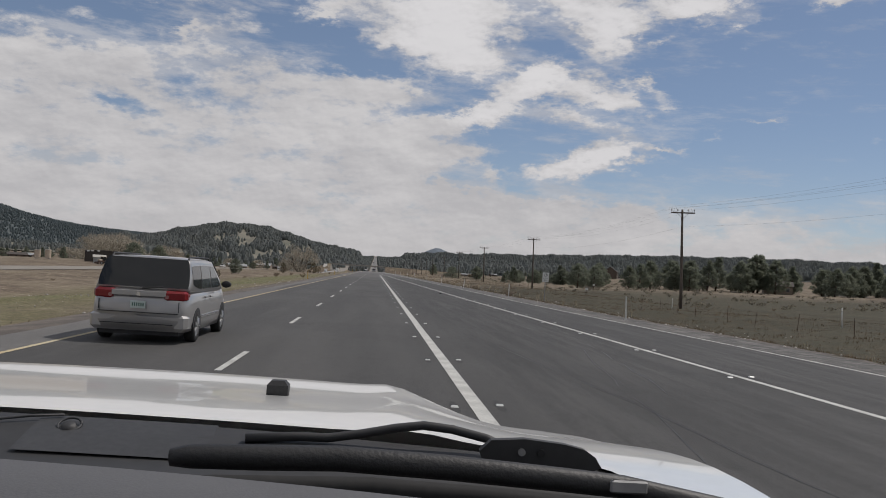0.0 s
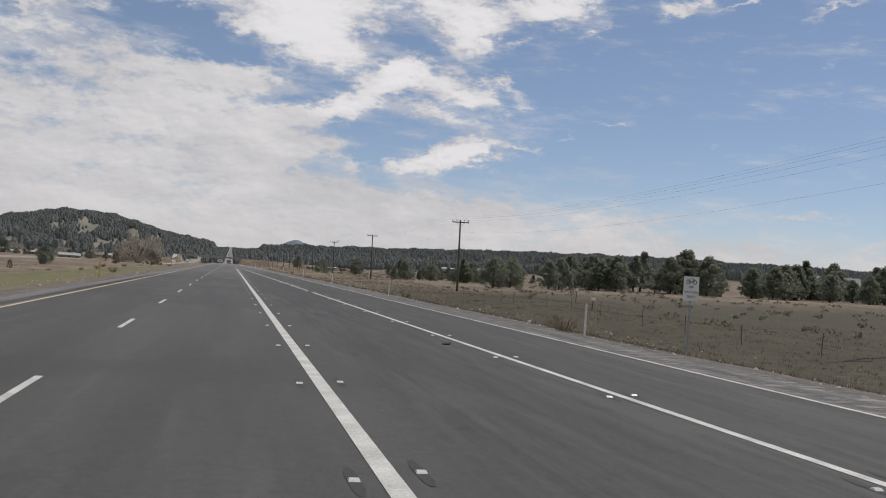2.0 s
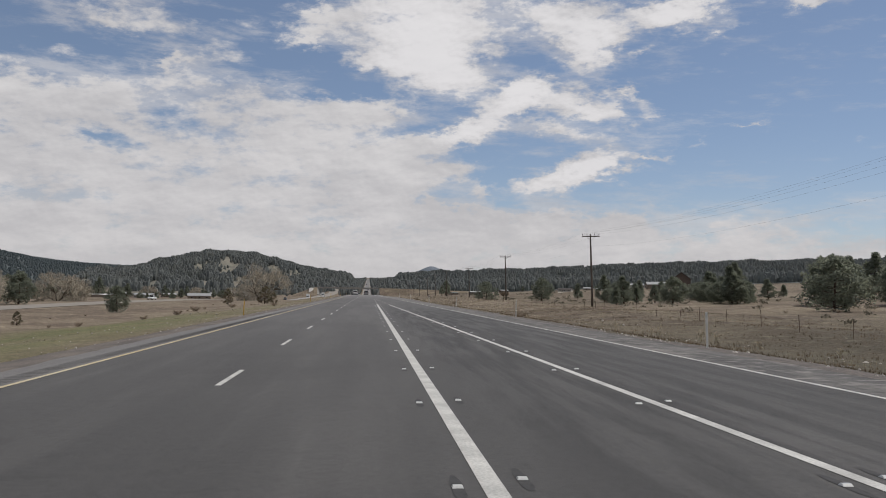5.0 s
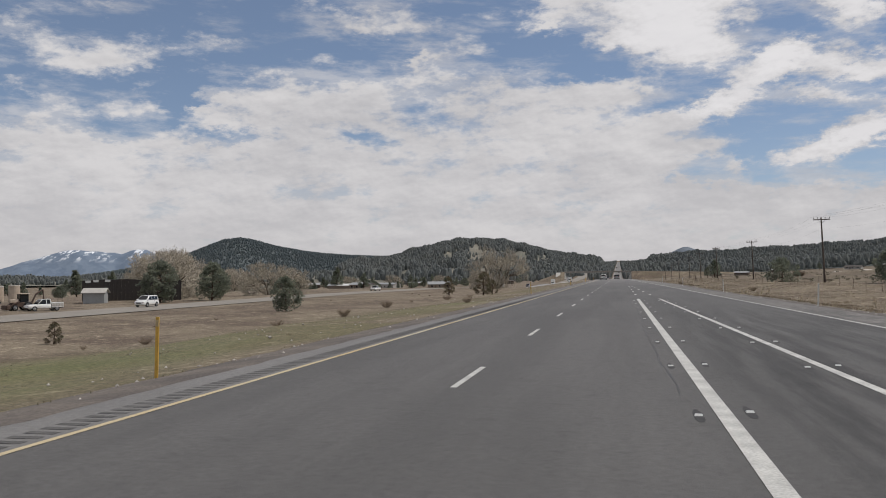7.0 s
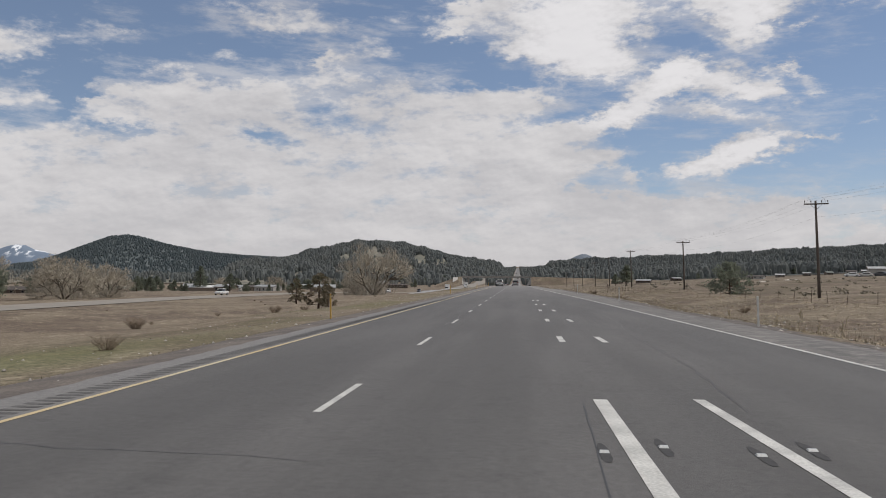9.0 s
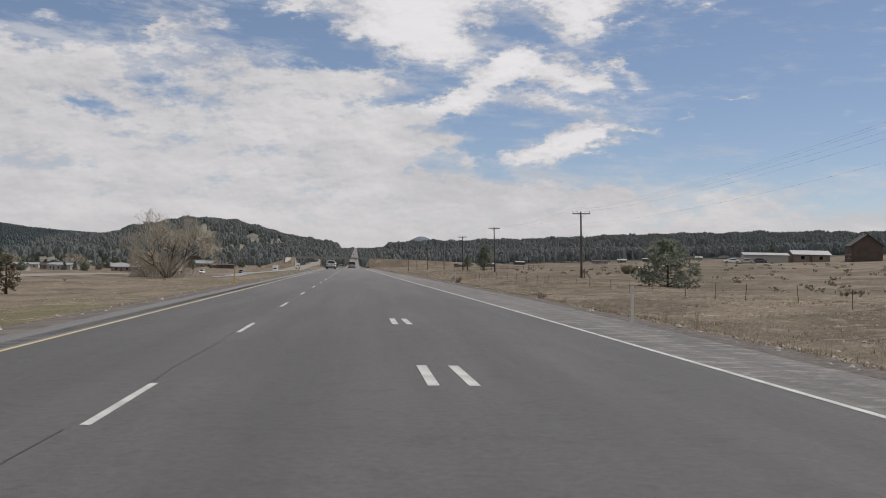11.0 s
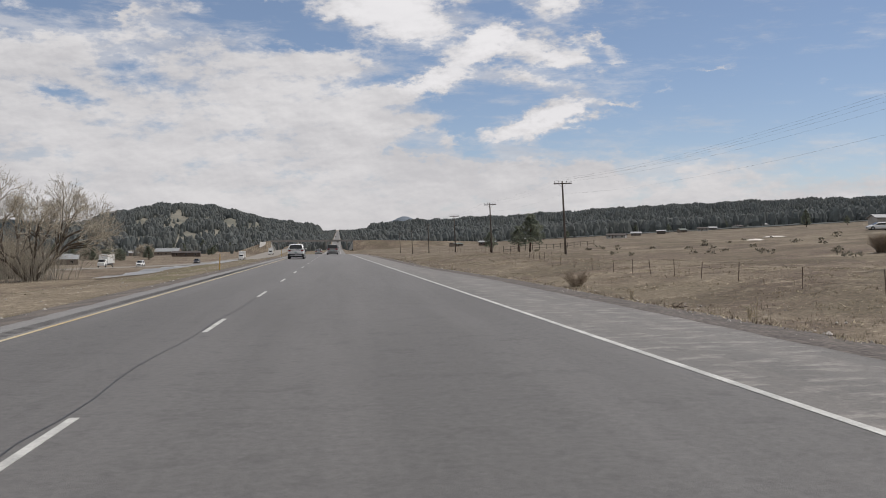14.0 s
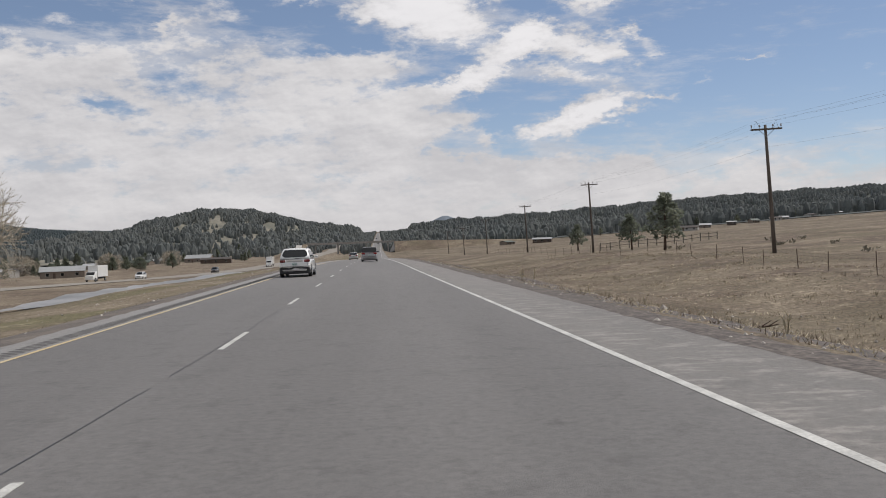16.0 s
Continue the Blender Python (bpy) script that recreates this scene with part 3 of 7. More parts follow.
# slope of the cinder cone, its blue-grey being painted haze
M["hill_hazed"] = hill_material("far hill tinted with haze blue", (0.084, 0.099, 0.102), (0.100, 0.115, 0.117), 0.2)
# the volcano's blue is air haze painted into its ground colour
M["mountain_blue"] = hill_material("far mountain tinted with haze blue", (0.135, 0.160, 0.190), (0.155, 0.180, 0.21), 0.2)
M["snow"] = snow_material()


# ---- builders ----
class Mesh:
    """Collects vertices and faces for one mesh."""

    def __init__(self):
        self.v, self.f = [], []

    def add(self, verts, faces):
        o = len(self.v)
        self.v += [tuple(p) for p in verts]
        self.f += [tuple(i + o for i in f) for f in faces]
        return self

    def box(self, x0, x1, y0, y1, z0, z1, ch=0.0):
        if ch <= 0:
            p = [(x0, y0, z0), (x1, y0, z0), (x1, y1, z0), (x0, y1, z0), (x0, y0, z1), (x1, y0, z1), (x1, y1, z1), (x0, y1, z1)]
            return self.add(p, [(3, 2, 1, 0), (4, 5, 6, 7), (0, 1, 5, 4), (1, 2, 6, 5), (2, 3, 7, 6), (3, 0, 4, 7)])
        rings = []
        for z, k in ((z0, ch), (z0 + ch, 0), (z1 - ch, 0), (z1, ch)):
            a, b, c, d = x0 + k, x1 - k, y0 + k, y1 - k
            rings.append([(a + ch, c, z), (b - ch, c, z), (b, c + ch, z), (b, d - ch, z), (b - ch, d, z), (a + ch, d, z), (a, d - ch, z), (a, c + ch, z)])
        return self.loft(rings)

    def loft(self, rings, closed=True, caps=True):
        n = len(rings[0])
        faces = []
        for i in range(len(rings) - 1):
            for j in range(n if closed else n - 1):
                k = (j + 1) % n
                faces.append((i * n + j, i * n + k, (i + 1) * n + k, (i + 1) * n + j))
        if caps:
            faces += [tuple(range(n))[::-1], tuple(range((len(rings) - 1) * n, len(rings) * n))]
        return self.add([p for r in rings for p in r], faces)

    def tube(self, pts, radii, n=6, caps=True):
        rings = []
        for i, p in enumerate(pts):
            p = Vector(p)
            d = Vector(pts[min(i + 1, len(pts) - 1)]) - Vector(pts[max(i - 1, 0)])
            d = d.normalized() if d.length > 1e-9 else Vector((0, 0, 1))
            a = d.cross(Vector((0, 0, 1)) if abs(d.z) < 0.9 else Vector((1, 0, 0))).normalized()
            b = d.cross(a)
            r = radii[i] if isinstance(radii, (list, tuple)) else radii
            rings.append([tuple(p + (a * math.cos(2 * math.pi * j / n) + b * math.sin(2 * math.pi * j / n)) * r) for j in range(n)])
        return self.loft(rings, True, caps)

    def disc_x(self, x0, x1, y, z, r, n=20, r2=None):
        """A drum lying along x."""
        rr = r2 or r
        return self.loft([[(x, y + q * math.cos(2 * math.pi * j / n), z + q * math.sin(2 * math.pi * j / n)) for j in range(n)] for x, q in ((x0, r), (x1, rr))])

    def quad(self, a, b, c, d):
        return self.add([a, b, c, d], [(0, 1, 2, 3)])

    def data(self, name, mat, smooth=False):
        me = bpy.data.meshes.new(name)
        me.from_pydata(self.v, [], self.f)
        me.materials.append(mat)
        if smooth:
            me.polygons.foreach_set("use_smooth", [True] * len(me.polygons))
        me.update()
        return me


def part(name, mesh, mat, parent=None, label="", smooth=False, m=None):
    ob = new(name, mesh.data(name, mat, smooth) if isinstance(mesh, Mesh) else mesh)
    if parent is not None:
        ob.parent = parent
    if m is not None:
        ob.matrix_basis = m
    return tagged(ob, label) if label else ob


def thing(name, label, category, group="", m=None):
    ob = new(name)
    ob.empty_display_size = 0.2
    if m is not None:
        ob.matrix_basis = m
    return tagged(ob, label, category, group)


def smooth01(x, a, b):
    t = min(1.0, max(0.0, (x - a) / (b - a)))
    return t * t * (3 - 2 * t)


# ---- lie of the land ----
EDGE = [(-200, 15.0), (0, 13.3), (50, 11.4), (65, 10.9), (161, 9.4), (252, 7.7), (319, 6.5), (369, 5.2), (423, 4.0), (470, 2.9), (560, 1.2), (5200, 1.2)]
GORE = [(-200, 12.6), (0, 8.3), (62, 6.65), (157, 4.8), (247, 2.87), (310, 1.8)]
LANE, YELLOW, THICK, LEFT = -2.68, -6.42, 1.34, -7.75
OPPOSITE = [(-300, -76), (280, -77), (420, -80), (560, -70), (700, -52), (820, -39), (1000, -41), (2000, -64), (3200, -88), (5200, -90)]


def along(table, y):
    return float(np.interp(y, [a for a, _ in table], [b for _, b in table]))


def shoulder_width(y):
    """The paved strip right of the edge line, wider where the merging lane runs out."""
    return 2.3 + 1.0 * smooth01(y, 285, 335) * (1 - smooth01(y, 400, 430))


def right_edge(y):
    return along(EDGE, y) + shoulder_width(y) + 0.3


def road_z(y):
    if y < 480:
        return 0.0
    if y < 1170:
        return -3.2 * smooth01(y, 480, 780)
    return -3.2 + 0.0197 * (y - 1170) * smooth01(y, 1170, 1500)


def ground_z(x, y):
    base = road_z(y)
    if y > 1170:
        base = -3.2 + (base + 3.2) * math.exp(-((x / 500) ** 2))
    r = right_edge(y)
    if x > r:
        d = x - r
        z = base - 0.06 - 0.55 * smooth01(d, 0.3, 5) * (1 - smooth01(d, 7, 16)) - (0.55 * smooth01(y, 340, 410) * smooth01(d, 1, 7) * (1 - smooth01(d, 10, 22)))
        z += (0.022 + 0.025 * smooth01(y, 300, 520)) * max(0.0, min(x, 700) - 34)
        wob = smooth01(d, 2, 12)
    elif x < LEFT:
        d = LEFT - x
        z = base - 0.06 - 0.5 * smooth01(d, 0.3, 4) - 2.5 * smooth01(d, 2, 30)
        z -= 2.2 * smooth01(-x, 120, 240)
        wob = smooth01(d, 2, 12)
        ox = along(OPPOSITE, y)
        near = 1 - smooth01(abs(x - ox), 7, 16)
        flat = -3.0 + road_z(y) * (1 - smooth01(y, 620, 1000)) if y < 1170 else -3.0 + (base + 3.2) * smooth01(y, 1170, 1500)
        z = z * (1 - near) + (flat - 0.06) * near
        wob *= 1 - near
    else:
        return base - 0.07
    return z + wob * (0.10 * math.sin(x * 0.31 + y * 0.17) + 0.16 * math.sin(x * 0.11 - y * 0.07 + 1.3) + 0.05 * math.sin(x * 0.9 + y * 0.7))


def build_ground():
    xs = [-5200, -4000, -3000, -2200, -1600, -1200, -900, -700, -550, -440, -360, -300, -260, -220, -190, -170, -150, -135, -120, -110] + list(np.arange(-102, -44, 3.0)) + list(np.arange(-44, -8.5, 1.5)) + [-8.4, -7.8]
    us = [0.0, 0.05, 0.35, 1.0] + list(np.arange(2, 32, 1.5)) + list(np.arange(33, 80, 4.0)) + [90, 105, 120, 140, 165, 190, 220, 260, 310, 370, 450, 560, 700, 880, 1100, 1500, 2000, 2800, 3800, 5200]
    ys = [-300, -150, -80, -40] + list(np.arange(-20, 560, 4.0)) + list(np.arange(560, 1000, 16.0)) + list(np.arange(1000, 2000, 60.0)) + list(np.arange(2000, 5300, 160.0))
    verts, n = [], len(xs) + 1 + len(us)
    for y in ys:
        r = right_edge(y)
        row = xs + [LEFT + 0.3] + [r - 0.3 + u for u in us]
        verts += [(x, y, ground_z(x, y)) for x in row]
    faces = [(i * n + j, i * n + j + 1, (i + 1) * n + j + 1, (i + 1) * n + j) for i in range(len(ys) - 1) for j in range(n - 1)]
    g = Mesh().add(verts, faces)
    tagged(part("ground", g, M["ground"], smooth=True), "dry tan and brown pasture with greener hollows", "ground", kind="structure")


def strip(name, mat, left, right, y0, y1, dz, step=6.0, label="", category="road", cols=1):
    """A ribbon along the road between two edges, each a function of y."""
    ys = list(np.arange(y0, min(y1, 620), step)) + (list(np.arange(620, y1, 40.0)) if y1 > 620 else []) + [y1]
    rows = []
    for y in ys:
        a, b = left(y), right(y)
        rows.append([(a + (b - a) * k / cols, y, road_z(y) + dz) for k in range(cols + 1)])
    g = Mesh().loft(rows, closed=False, caps=False)
    return tagged(part(name, g, mat, smooth=True), label, category, kind="structure")


def const(v):
    return lambda y: v


def build_road():
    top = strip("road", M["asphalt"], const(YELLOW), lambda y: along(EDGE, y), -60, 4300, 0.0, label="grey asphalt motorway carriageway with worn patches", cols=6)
    strip("shoulder_left", M["shoulder_left"], const(LEFT), const(YELLOW), -60, 4300, 0.0, label="narrow paved left shoulder beside the yellow line")
    strip("shoulder_right", M["shoulder"], lambda y: along(EDGE, y), lambda y: along(EDGE, y) + shoulder_width(y), -60, 4300, 0.0, label="dusty paved right shoulder with gravel drift", cols=2)
    # loose gravel where the paving ends
    rng = random.Random(3)
    for name, mat, off, side in (("verge_left", M["gravel"], LEFT, -1), ("verge_right", M["gravel_pale"], 0, 1)):
        rows = []
        for y in np.concatenate([np.arange(-60, 0, 2.0), np.arange(0, 520, 0.6), np.arange(520, 640, 2.0)]):
            e = (LEFT + 0.02 if side < 0 else along(EDGE, y) + shoulder_width(y) - 0.02) - side * (0.08 + 0.02 * math.sin(y * 1.3) + 0.10 * rng.random() ** 2)
            w = 1.2 + 0.5 * math.sin(y * 0.21) + rng.uniform(-0.35, 0.35) + (1.5 * smooth01(y, 300, 400) + 1.8 * smooth01(y, 400, 450) if side > 0 else 0.9)
            zz = road_z(y)
            o = e + side * w
            rows.append([(e, y, zz + 0.002), (e + side * 0.2, y, zz + 0.006), (e + side * w * 0.5, y, max(ground_z(e + side * w * 0.5, y), zz - 0.2) + 0.02), (o, y, ground_z(o, y) + 0.012), (o + side * 0.25, y, ground_z(o + side * 0.25, y) - 0.05)])
        g = Mesh().loft(rows if side > 0 else [r[::-1] for r in rows], closed=False, caps=False)
        tagged(part(name, g, mat, smooth=True), "loose cinder and gravel verge along the paving", "verge", kind="structure")
    # continuous lines
    strip("edge_line_yellow", M["line_yellow"], const(YELLOW - 0.055), const(YELLOW + 0.055), -60, 1400, 0.006, label="worn yellow left edge line", category="road marking")
    strip("edge_line_white", M["line_white"], lambda y: along(EDGE, y) - 0.07, lambda y: along(EDGE, y) + 0.07, -60, 1400, 0.006, label="white right edge line that tapers in with the merging lane", category="road marking")
    strip("gore_line_left", M["line_white"], const(THICK - 0.11), const(THICK + 0.11), -60, 247, 0.006, label="broad white line beside the merging lane", category="road marking")
    for k, (ya, yb) in enumerate(((-60, 114.3), (117.4, 247.2))):
        strip(f"gore_line_right_{k + 1}", M["line_white"], lambda y: along(GORE, y) - 0.09, lambda y: along(GORE, y) + 0.09, ya, yb, 0.006, label="white line of the merging lane closing in on the carriageway", category="road marking")
    # broken lines, each stroke a piece
    lane = tagged(thing("lane_line", "broken white line between the two lanes", "road marking"), kind="structure")
    stroke = Mesh().box(-0.055, 0.055, -1.6, 1.6, 0.0, 0.006).data("stroke", M["line_white"])
    for k in range(-3, 70):
        y = 161.5 + 12.19 * (k - 13)
        part("stroke", stroke, None, lane, m=pose(LANE, y, road_z(y) + 0.001))
    short = Mesh().box(-0.09, 0.09, -1.25, 1.25, 0.0, 0.006).data("short_stroke", M["line_white"])
    dots = tagged(thing("merge_line", "short paired white strokes where the merging lane ends", "road marking"), kind="structure")
    for k in range(5):
        y = 260.6 + 12.6 * k
        part("short_stroke", short, None, dots, m=pose(THICK + 0.06, y, 0.001))
        part("short_stroke", short, None, dots, m=pose(along(GORE, y) + 0.0, y, 0.001, 0, 0, 1.2))
    # sunk reflectors in ground-out slots
    slot = Mesh().add([(-0.03, -0.70, 0.0045), (0.03, -0.70, 0.0045), (0.060, -0.52, 0.0045), (0.060, 0.05, 0.0045), (0.02, 0.32, 0.0045), (-0.02, 0.32, 0.0045), (-0.060, 0.05, 0.0045), (-0.060, -0.52, 0.0045)], [(0, 1, 2, 3, 4, 5, 6, 7)]).data("slot", M["groove"])
    lens = Mesh().loft([[(-0.055, -0.05, 0.004), (0.055, -0.05, 0.004), (0.055, 0.05, 0.004), (-0.055, 0.05, 0.004)], [(-0.045, -0.02, 0.028), (0.045, -0.02, 0.028), (0.045, 0.02, 0.028), (-0.045, 0.02, 0.028)]]).data("lens", M["reflector"])
    for k in range(0, 40):
        for side in (-1, 1):
            y = 5.2 + 6.1 * k + (0.35 if side > 0 else 0)
            if y > 246:
                continue
            for lx, o in ((THICK, 0.34), (along(GORE, y), 0.32)):
                mk = thing("pavement_reflector", "small white reflector sunk in a ground-out slot", "road reflector", "reflectors along the merging lane", pose(lx + side * o, y, road_z(y)))
                part("slot", slot, None, mk)
                part("lens", lens, None, mk, m=pose(0, -0.2, 0))
    # rumble grooves on the left shoulder
    g = Mesh()
    for k in range(0, 1500):
        y = 60 + 0.30 * k
        g.add([(YELLOW - 0.62, y, 0.005), (YELLOW - 0.2, y, 0.005), (YELLOW - 0.2, y + 0.15, 0.005), (YELLOW - 0.62, y + 0.15, 0.005)], [(0, 1, 2, 3)])
    tagged(part("rumble_strip", g, M["rumble"]), "milled rumble grooves on the left shoulder", "rumble strip", kind="stuff")
    # tar-filled cracks and joints wandering along the lanes
    rng = random.Random(11)
    g = Mesh()
    for x0, y0, n, drift, w in [(-5.2, 40, 30, 0.0, 0.007), (4.6, 4, 14, -0.10, 0.008), (5.6, 30, 16, -0.05, 0.007), (3.4, 8, 12, 0.16, 0.007), (LANE - 0.16, 268, 60, 0.0, 0.010), (LANE - 0.13, 346, 75, 0.0, 0.011), (0.9, 196, 40, 0.0, 0.009), (3.3, 246, 26, 0.06, 0.007), (5.0, 14, 16, 0.12, 0.009)]:
        x, y = x0, y0
        for _ in range(n):
            nx, ny = x + drift + rng.uniform(-0.09, 0.09) + (0.3 * (x0 - x) if drift == 0 else 0.0), y + rng.uniform(0.9, 1.6)
            if rng.random() < 0.15:
                x, y = nx, ny
                continue
            g.add([(x - w, y, 0.0035), (x + w, y, 0.0035), (nx + w, ny, 0.0035), (nx - w, ny, 0.0035)], [(0, 1, 2, 3)])
            x, y = nx, ny
    for _ in range(7):
        y, x = rng.uniform(0, 470), rng.choice([-6.2, -2.5])
        for _ in range(rng.randint(2, 6)):
            nx, ny = x + rng.uniform(0.4, 0.9), y + rng.uniform(-0.25, 0.25)
            g.add([(x, y - 0.006, 0.0037), (nx, ny - 0.006, 0.0037), (nx, ny + 0.006, 0.0037), (x, y + 0.006, 0.0037)], [(0, 1, 2, 3)])
            x, y = nx, ny
    tagged(part("pavement_cracks", g, M["crack"]), "thin tar-filled cracks in the asphalt", "crack", kind="stuff")
    # the other carriageway, lower down beyond the grass
    rows = []
    for y in list(np.arange(-300, 1000, 12.0)) + list(np.arange(1000, 4300, 60.0)):
        x = along(OPPOSITE, y)
        z = ground_z(x, y) + 0.09
        rows.append([(x - 6.5, y, z), (x, y, z + 0.05), (x + 6.5, y, z)])
    tagged(part("road_opposite", Mesh().loft(rows, closed=False, caps=False), M["asphalt_far"], smooth=True), "pale worn opposite carriageway across the grass", "road", kind="structure")
    # shallow standing water in the hollow beside the left verge
    for k, (ya, yb, xa, xb, wide) in enumerate(((474, 540, -30.5, -17.5, 2.2), (512, 690, -35.0, -25.0, 4.0))):
        rows = []
        for y in np.arange(ya, yb + 0.1, 2.0):
            u = (y - ya) / (yb - ya)
            q = 0.15 + wide * math.sin(math.pi * u) ** 0.5 * (1 + 0.22 * math.sin(y * 0.31) + 0.15 * math.sin(y * 0.83 + k))
            c = xa + (xb - xa) * u + 0.6 * math.sin(y * 0.17 + k)
            z = ground_z(c, y) + 0.22
            rows.append([(c - q, y, z), (c - q * 0.4, y, z), (c + q * 0.4, y, z), (c + q, y, z)])
        tagged(part(f"shallow_pool_{k + 1}", Mesh().loft(rows, closed=False, caps=False), M["mud"], smooth=True), "shallow grey water and wet mud lying in the grass", "water", kind="structure")


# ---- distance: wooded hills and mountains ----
def polar_hill(name, label, mat, az0, az1, r0, r1, crest, trees=0, seed=1, tree_h=(13, 24), bare=0.0, rough=1.0, hug=False, bias=0.75, wood="needles_hazed"):
    """A range seen from the road: crest(az) is the elevation of its skyline in degrees."""
    na, nr = max(24, int((az1 - az0) * 2.2)), 16
    rng = random.Random(seed)

    def height(a, r):
        s = smooth01(r, r0, r1)
        edge = smooth01(a, az0, az0 + 0.8) * (1 - smooth01(a, az1 - 0.8, az1))
        top = r1 * math.tan(radians(crest(a))) * edge
        bumps = rough * 7 * (math.sin(a * 1.9 + r * 0.006 + seed) + math.sin(a * 4.3 - r * 0.004)) * s * (1 - s) * 4
        z = -6 + (top + 6) * s ** 0.85 + bumps * 0.5
        if hug:
            z = max(z, ground_z(r * math.sin(radians(a)), r * math.cos(radians(a))) + 0.5)
        return z

    verts = []
    for i in range(na + 1):
        a = az0 + (az1 - az0) * i / na
        for j in range(nr + 1):
            r = r0 + (r1 * 1.12 - r0) * j / nr
            z = height(a, min(r, r1)) - max(0.0, r - r1) * 0.10
            verts.append((r * math.sin(radians(a)), r * math.cos(radians(a)), z))
    n = nr + 1
    faces = [(i * n + j, (i + 1) * n + j, (i + 1) * n + j + 1, i * n + j + 1) for i in range(na) for j in range(nr)]
    ob = tagged(part(name, Mesh().add(verts, faces), mat, smooth=True), label, "hill", kind="structure")
    if trees:
        v, f = [], []
        k = 0
        while k < trees:
            a = rng.uniform(az0, az1)
            q = rng.random()
            r = r0 + (r1 - r0) * (0.04 + 1.0 * q ** bias)
            s = smooth01(r, r0, r1)
            patch = noise.noise(Vector((a * 0.75, r * 0.0035, seed)))
            clearing = bump(a, -7.5, 3.6) * bump(s, 0.42, 0.20) + 0.55 * (1 - smooth01(s, 0.05, 0.3))
            if bare and patch + 1.1 * clearing > 0.62 and rng.random() < 0.92:
                continue
            k += 1
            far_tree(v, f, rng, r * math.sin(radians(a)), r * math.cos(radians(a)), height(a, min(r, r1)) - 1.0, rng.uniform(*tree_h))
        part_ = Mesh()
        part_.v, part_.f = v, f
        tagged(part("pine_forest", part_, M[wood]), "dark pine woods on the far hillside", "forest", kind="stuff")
    return ob


def far_tree(v, f, rng, x, y, z, h):
    """A pine far off: a ragged, rounded three-tier crown."""
    b, w = len(v), h * rng.uniform(0.22, 0.36)
    a0 = rng.uniform(0, 6.28)
    for lo, rad in ((rng.uniform(0.0, 0.12), rng.uniform(0.7, 1.0)), (rng.uniform(0.4, 0.55), rng.uniform(0.8, 1.1)), (rng.uniform(0.78, 0.88), rng.uniform(0.4, 0.65))):
        for j in range(5):
            a, q = a0 + 1.2566 * j, w * rad * rng.uniform(0.7, 1.25)
            v.append((x + q * math.cos(a), y + q * math.sin(a), z + h * (lo + rng.uniform(-0.07, 0.07))))
    v.append((x + rng.uniform(-0.3, 0.3) * w, y, z + h))
    for j in range(5):
        k = (j + 1) % 5
        f.append((b + j, b + k, b + 5 + k, b + 5 + j))
        f.append((b + 5 + j, b + 5 + k, b + 10 + k, b + 10 + j))
        f.append((b + 10 + j, b + 10 + k, b + 15))


def bump(a, c, w):
    return math.exp(-(((a - c) / w) ** 2))


RIDGE = [(1.2, 0.90), (2, 0.98), (5, 1.12), (8.5, 1.27), (12, 1.42), (14.4, 1.57), (18, 1.74), (20, 1.80), (24.5, 1.92), (31, 1.99), (45, 1.9), (62, 1.6)]
ROUND_HILL = [(-17.5, 1.0), (-14.8, 1.03), (-13.6, 1.27), (-12.8, 1.58), (-11.9, 1.76), (-10.2, 2.10), (-9, 2.17), (-7.3, 2.08), (-6.4, 1.88), (-5, 1.60), (-4.1, 1.30), (-2.5, 1.10), (-1, 0.90), (-0.45, 0.8)]
CONE = [(-33, 0.2), (-29, 0.75), (-27.7, 1.15), (-25.8, 1.95), (-24.8, 2.32), (-23.8, 2.43), (-22.8, 2.26), (-21.8, 1.95), (-20, 1.60), (-18.6, 1.42), (-17, 1.30), (-14.5, 1.2), (-12, 1.1)]
SNOWS = [(-47, 0.1), (-38.6, 0.3), (-36.0, 1.2), (-33.9, 1.85), (-32.0, 1.72), (-30.8, 1.62), (-29.8, 1.95), (-28.8, 1.55), (-26.5, 1.0), (-23, 0.3)]


def build_distance():
    polar_hill("hill_right", "long low ridge covered in dark pines", M["hill_dark"], 1.2, 62, 1130, 3600, lambda a: along(RIDGE, a) + 0.03 * math.sin(a * 1.7), 27000, 1, tree_h=(8, 16), hug=True, bias=1.0)
    polar_hill("hill_left", "rounded hill with pines and pale grassy clearings", M["hill"], -17.5, -0.45, 1300, 3700, lambda a: along(ROUND_HILL, a) - 0.09 + 0.02 * math.sin(a * 5), 12500, 2, tree_h=(8, 18), bare=0.5, rough=1.6)
    polar_hill("hill_cone", "dark wooded cinder cone beyond the valley", M["hill_hazed"], -33, -12, 3000, 4300, lambda a: along(CONE, a), 12000, 3, tree_h=(7, 13), wood="needles_haze_blue")
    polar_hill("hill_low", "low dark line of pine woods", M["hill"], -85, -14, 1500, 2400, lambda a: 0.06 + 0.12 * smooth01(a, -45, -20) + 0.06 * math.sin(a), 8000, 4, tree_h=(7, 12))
    polar_hill("mountain_blue", "single volcanic mountain far ahead, coloured blue for haze", M["mountain_blue"], 1.0, 8.0, 4200, 4500, lambda a: 0.90 + 0.80 * math.exp(-(abs(a - 4.05) / 1.25) ** 1.6), 0, 5, rough=0.2)
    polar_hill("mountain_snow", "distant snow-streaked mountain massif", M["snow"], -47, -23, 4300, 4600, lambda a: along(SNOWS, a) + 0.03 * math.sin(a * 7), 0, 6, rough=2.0)


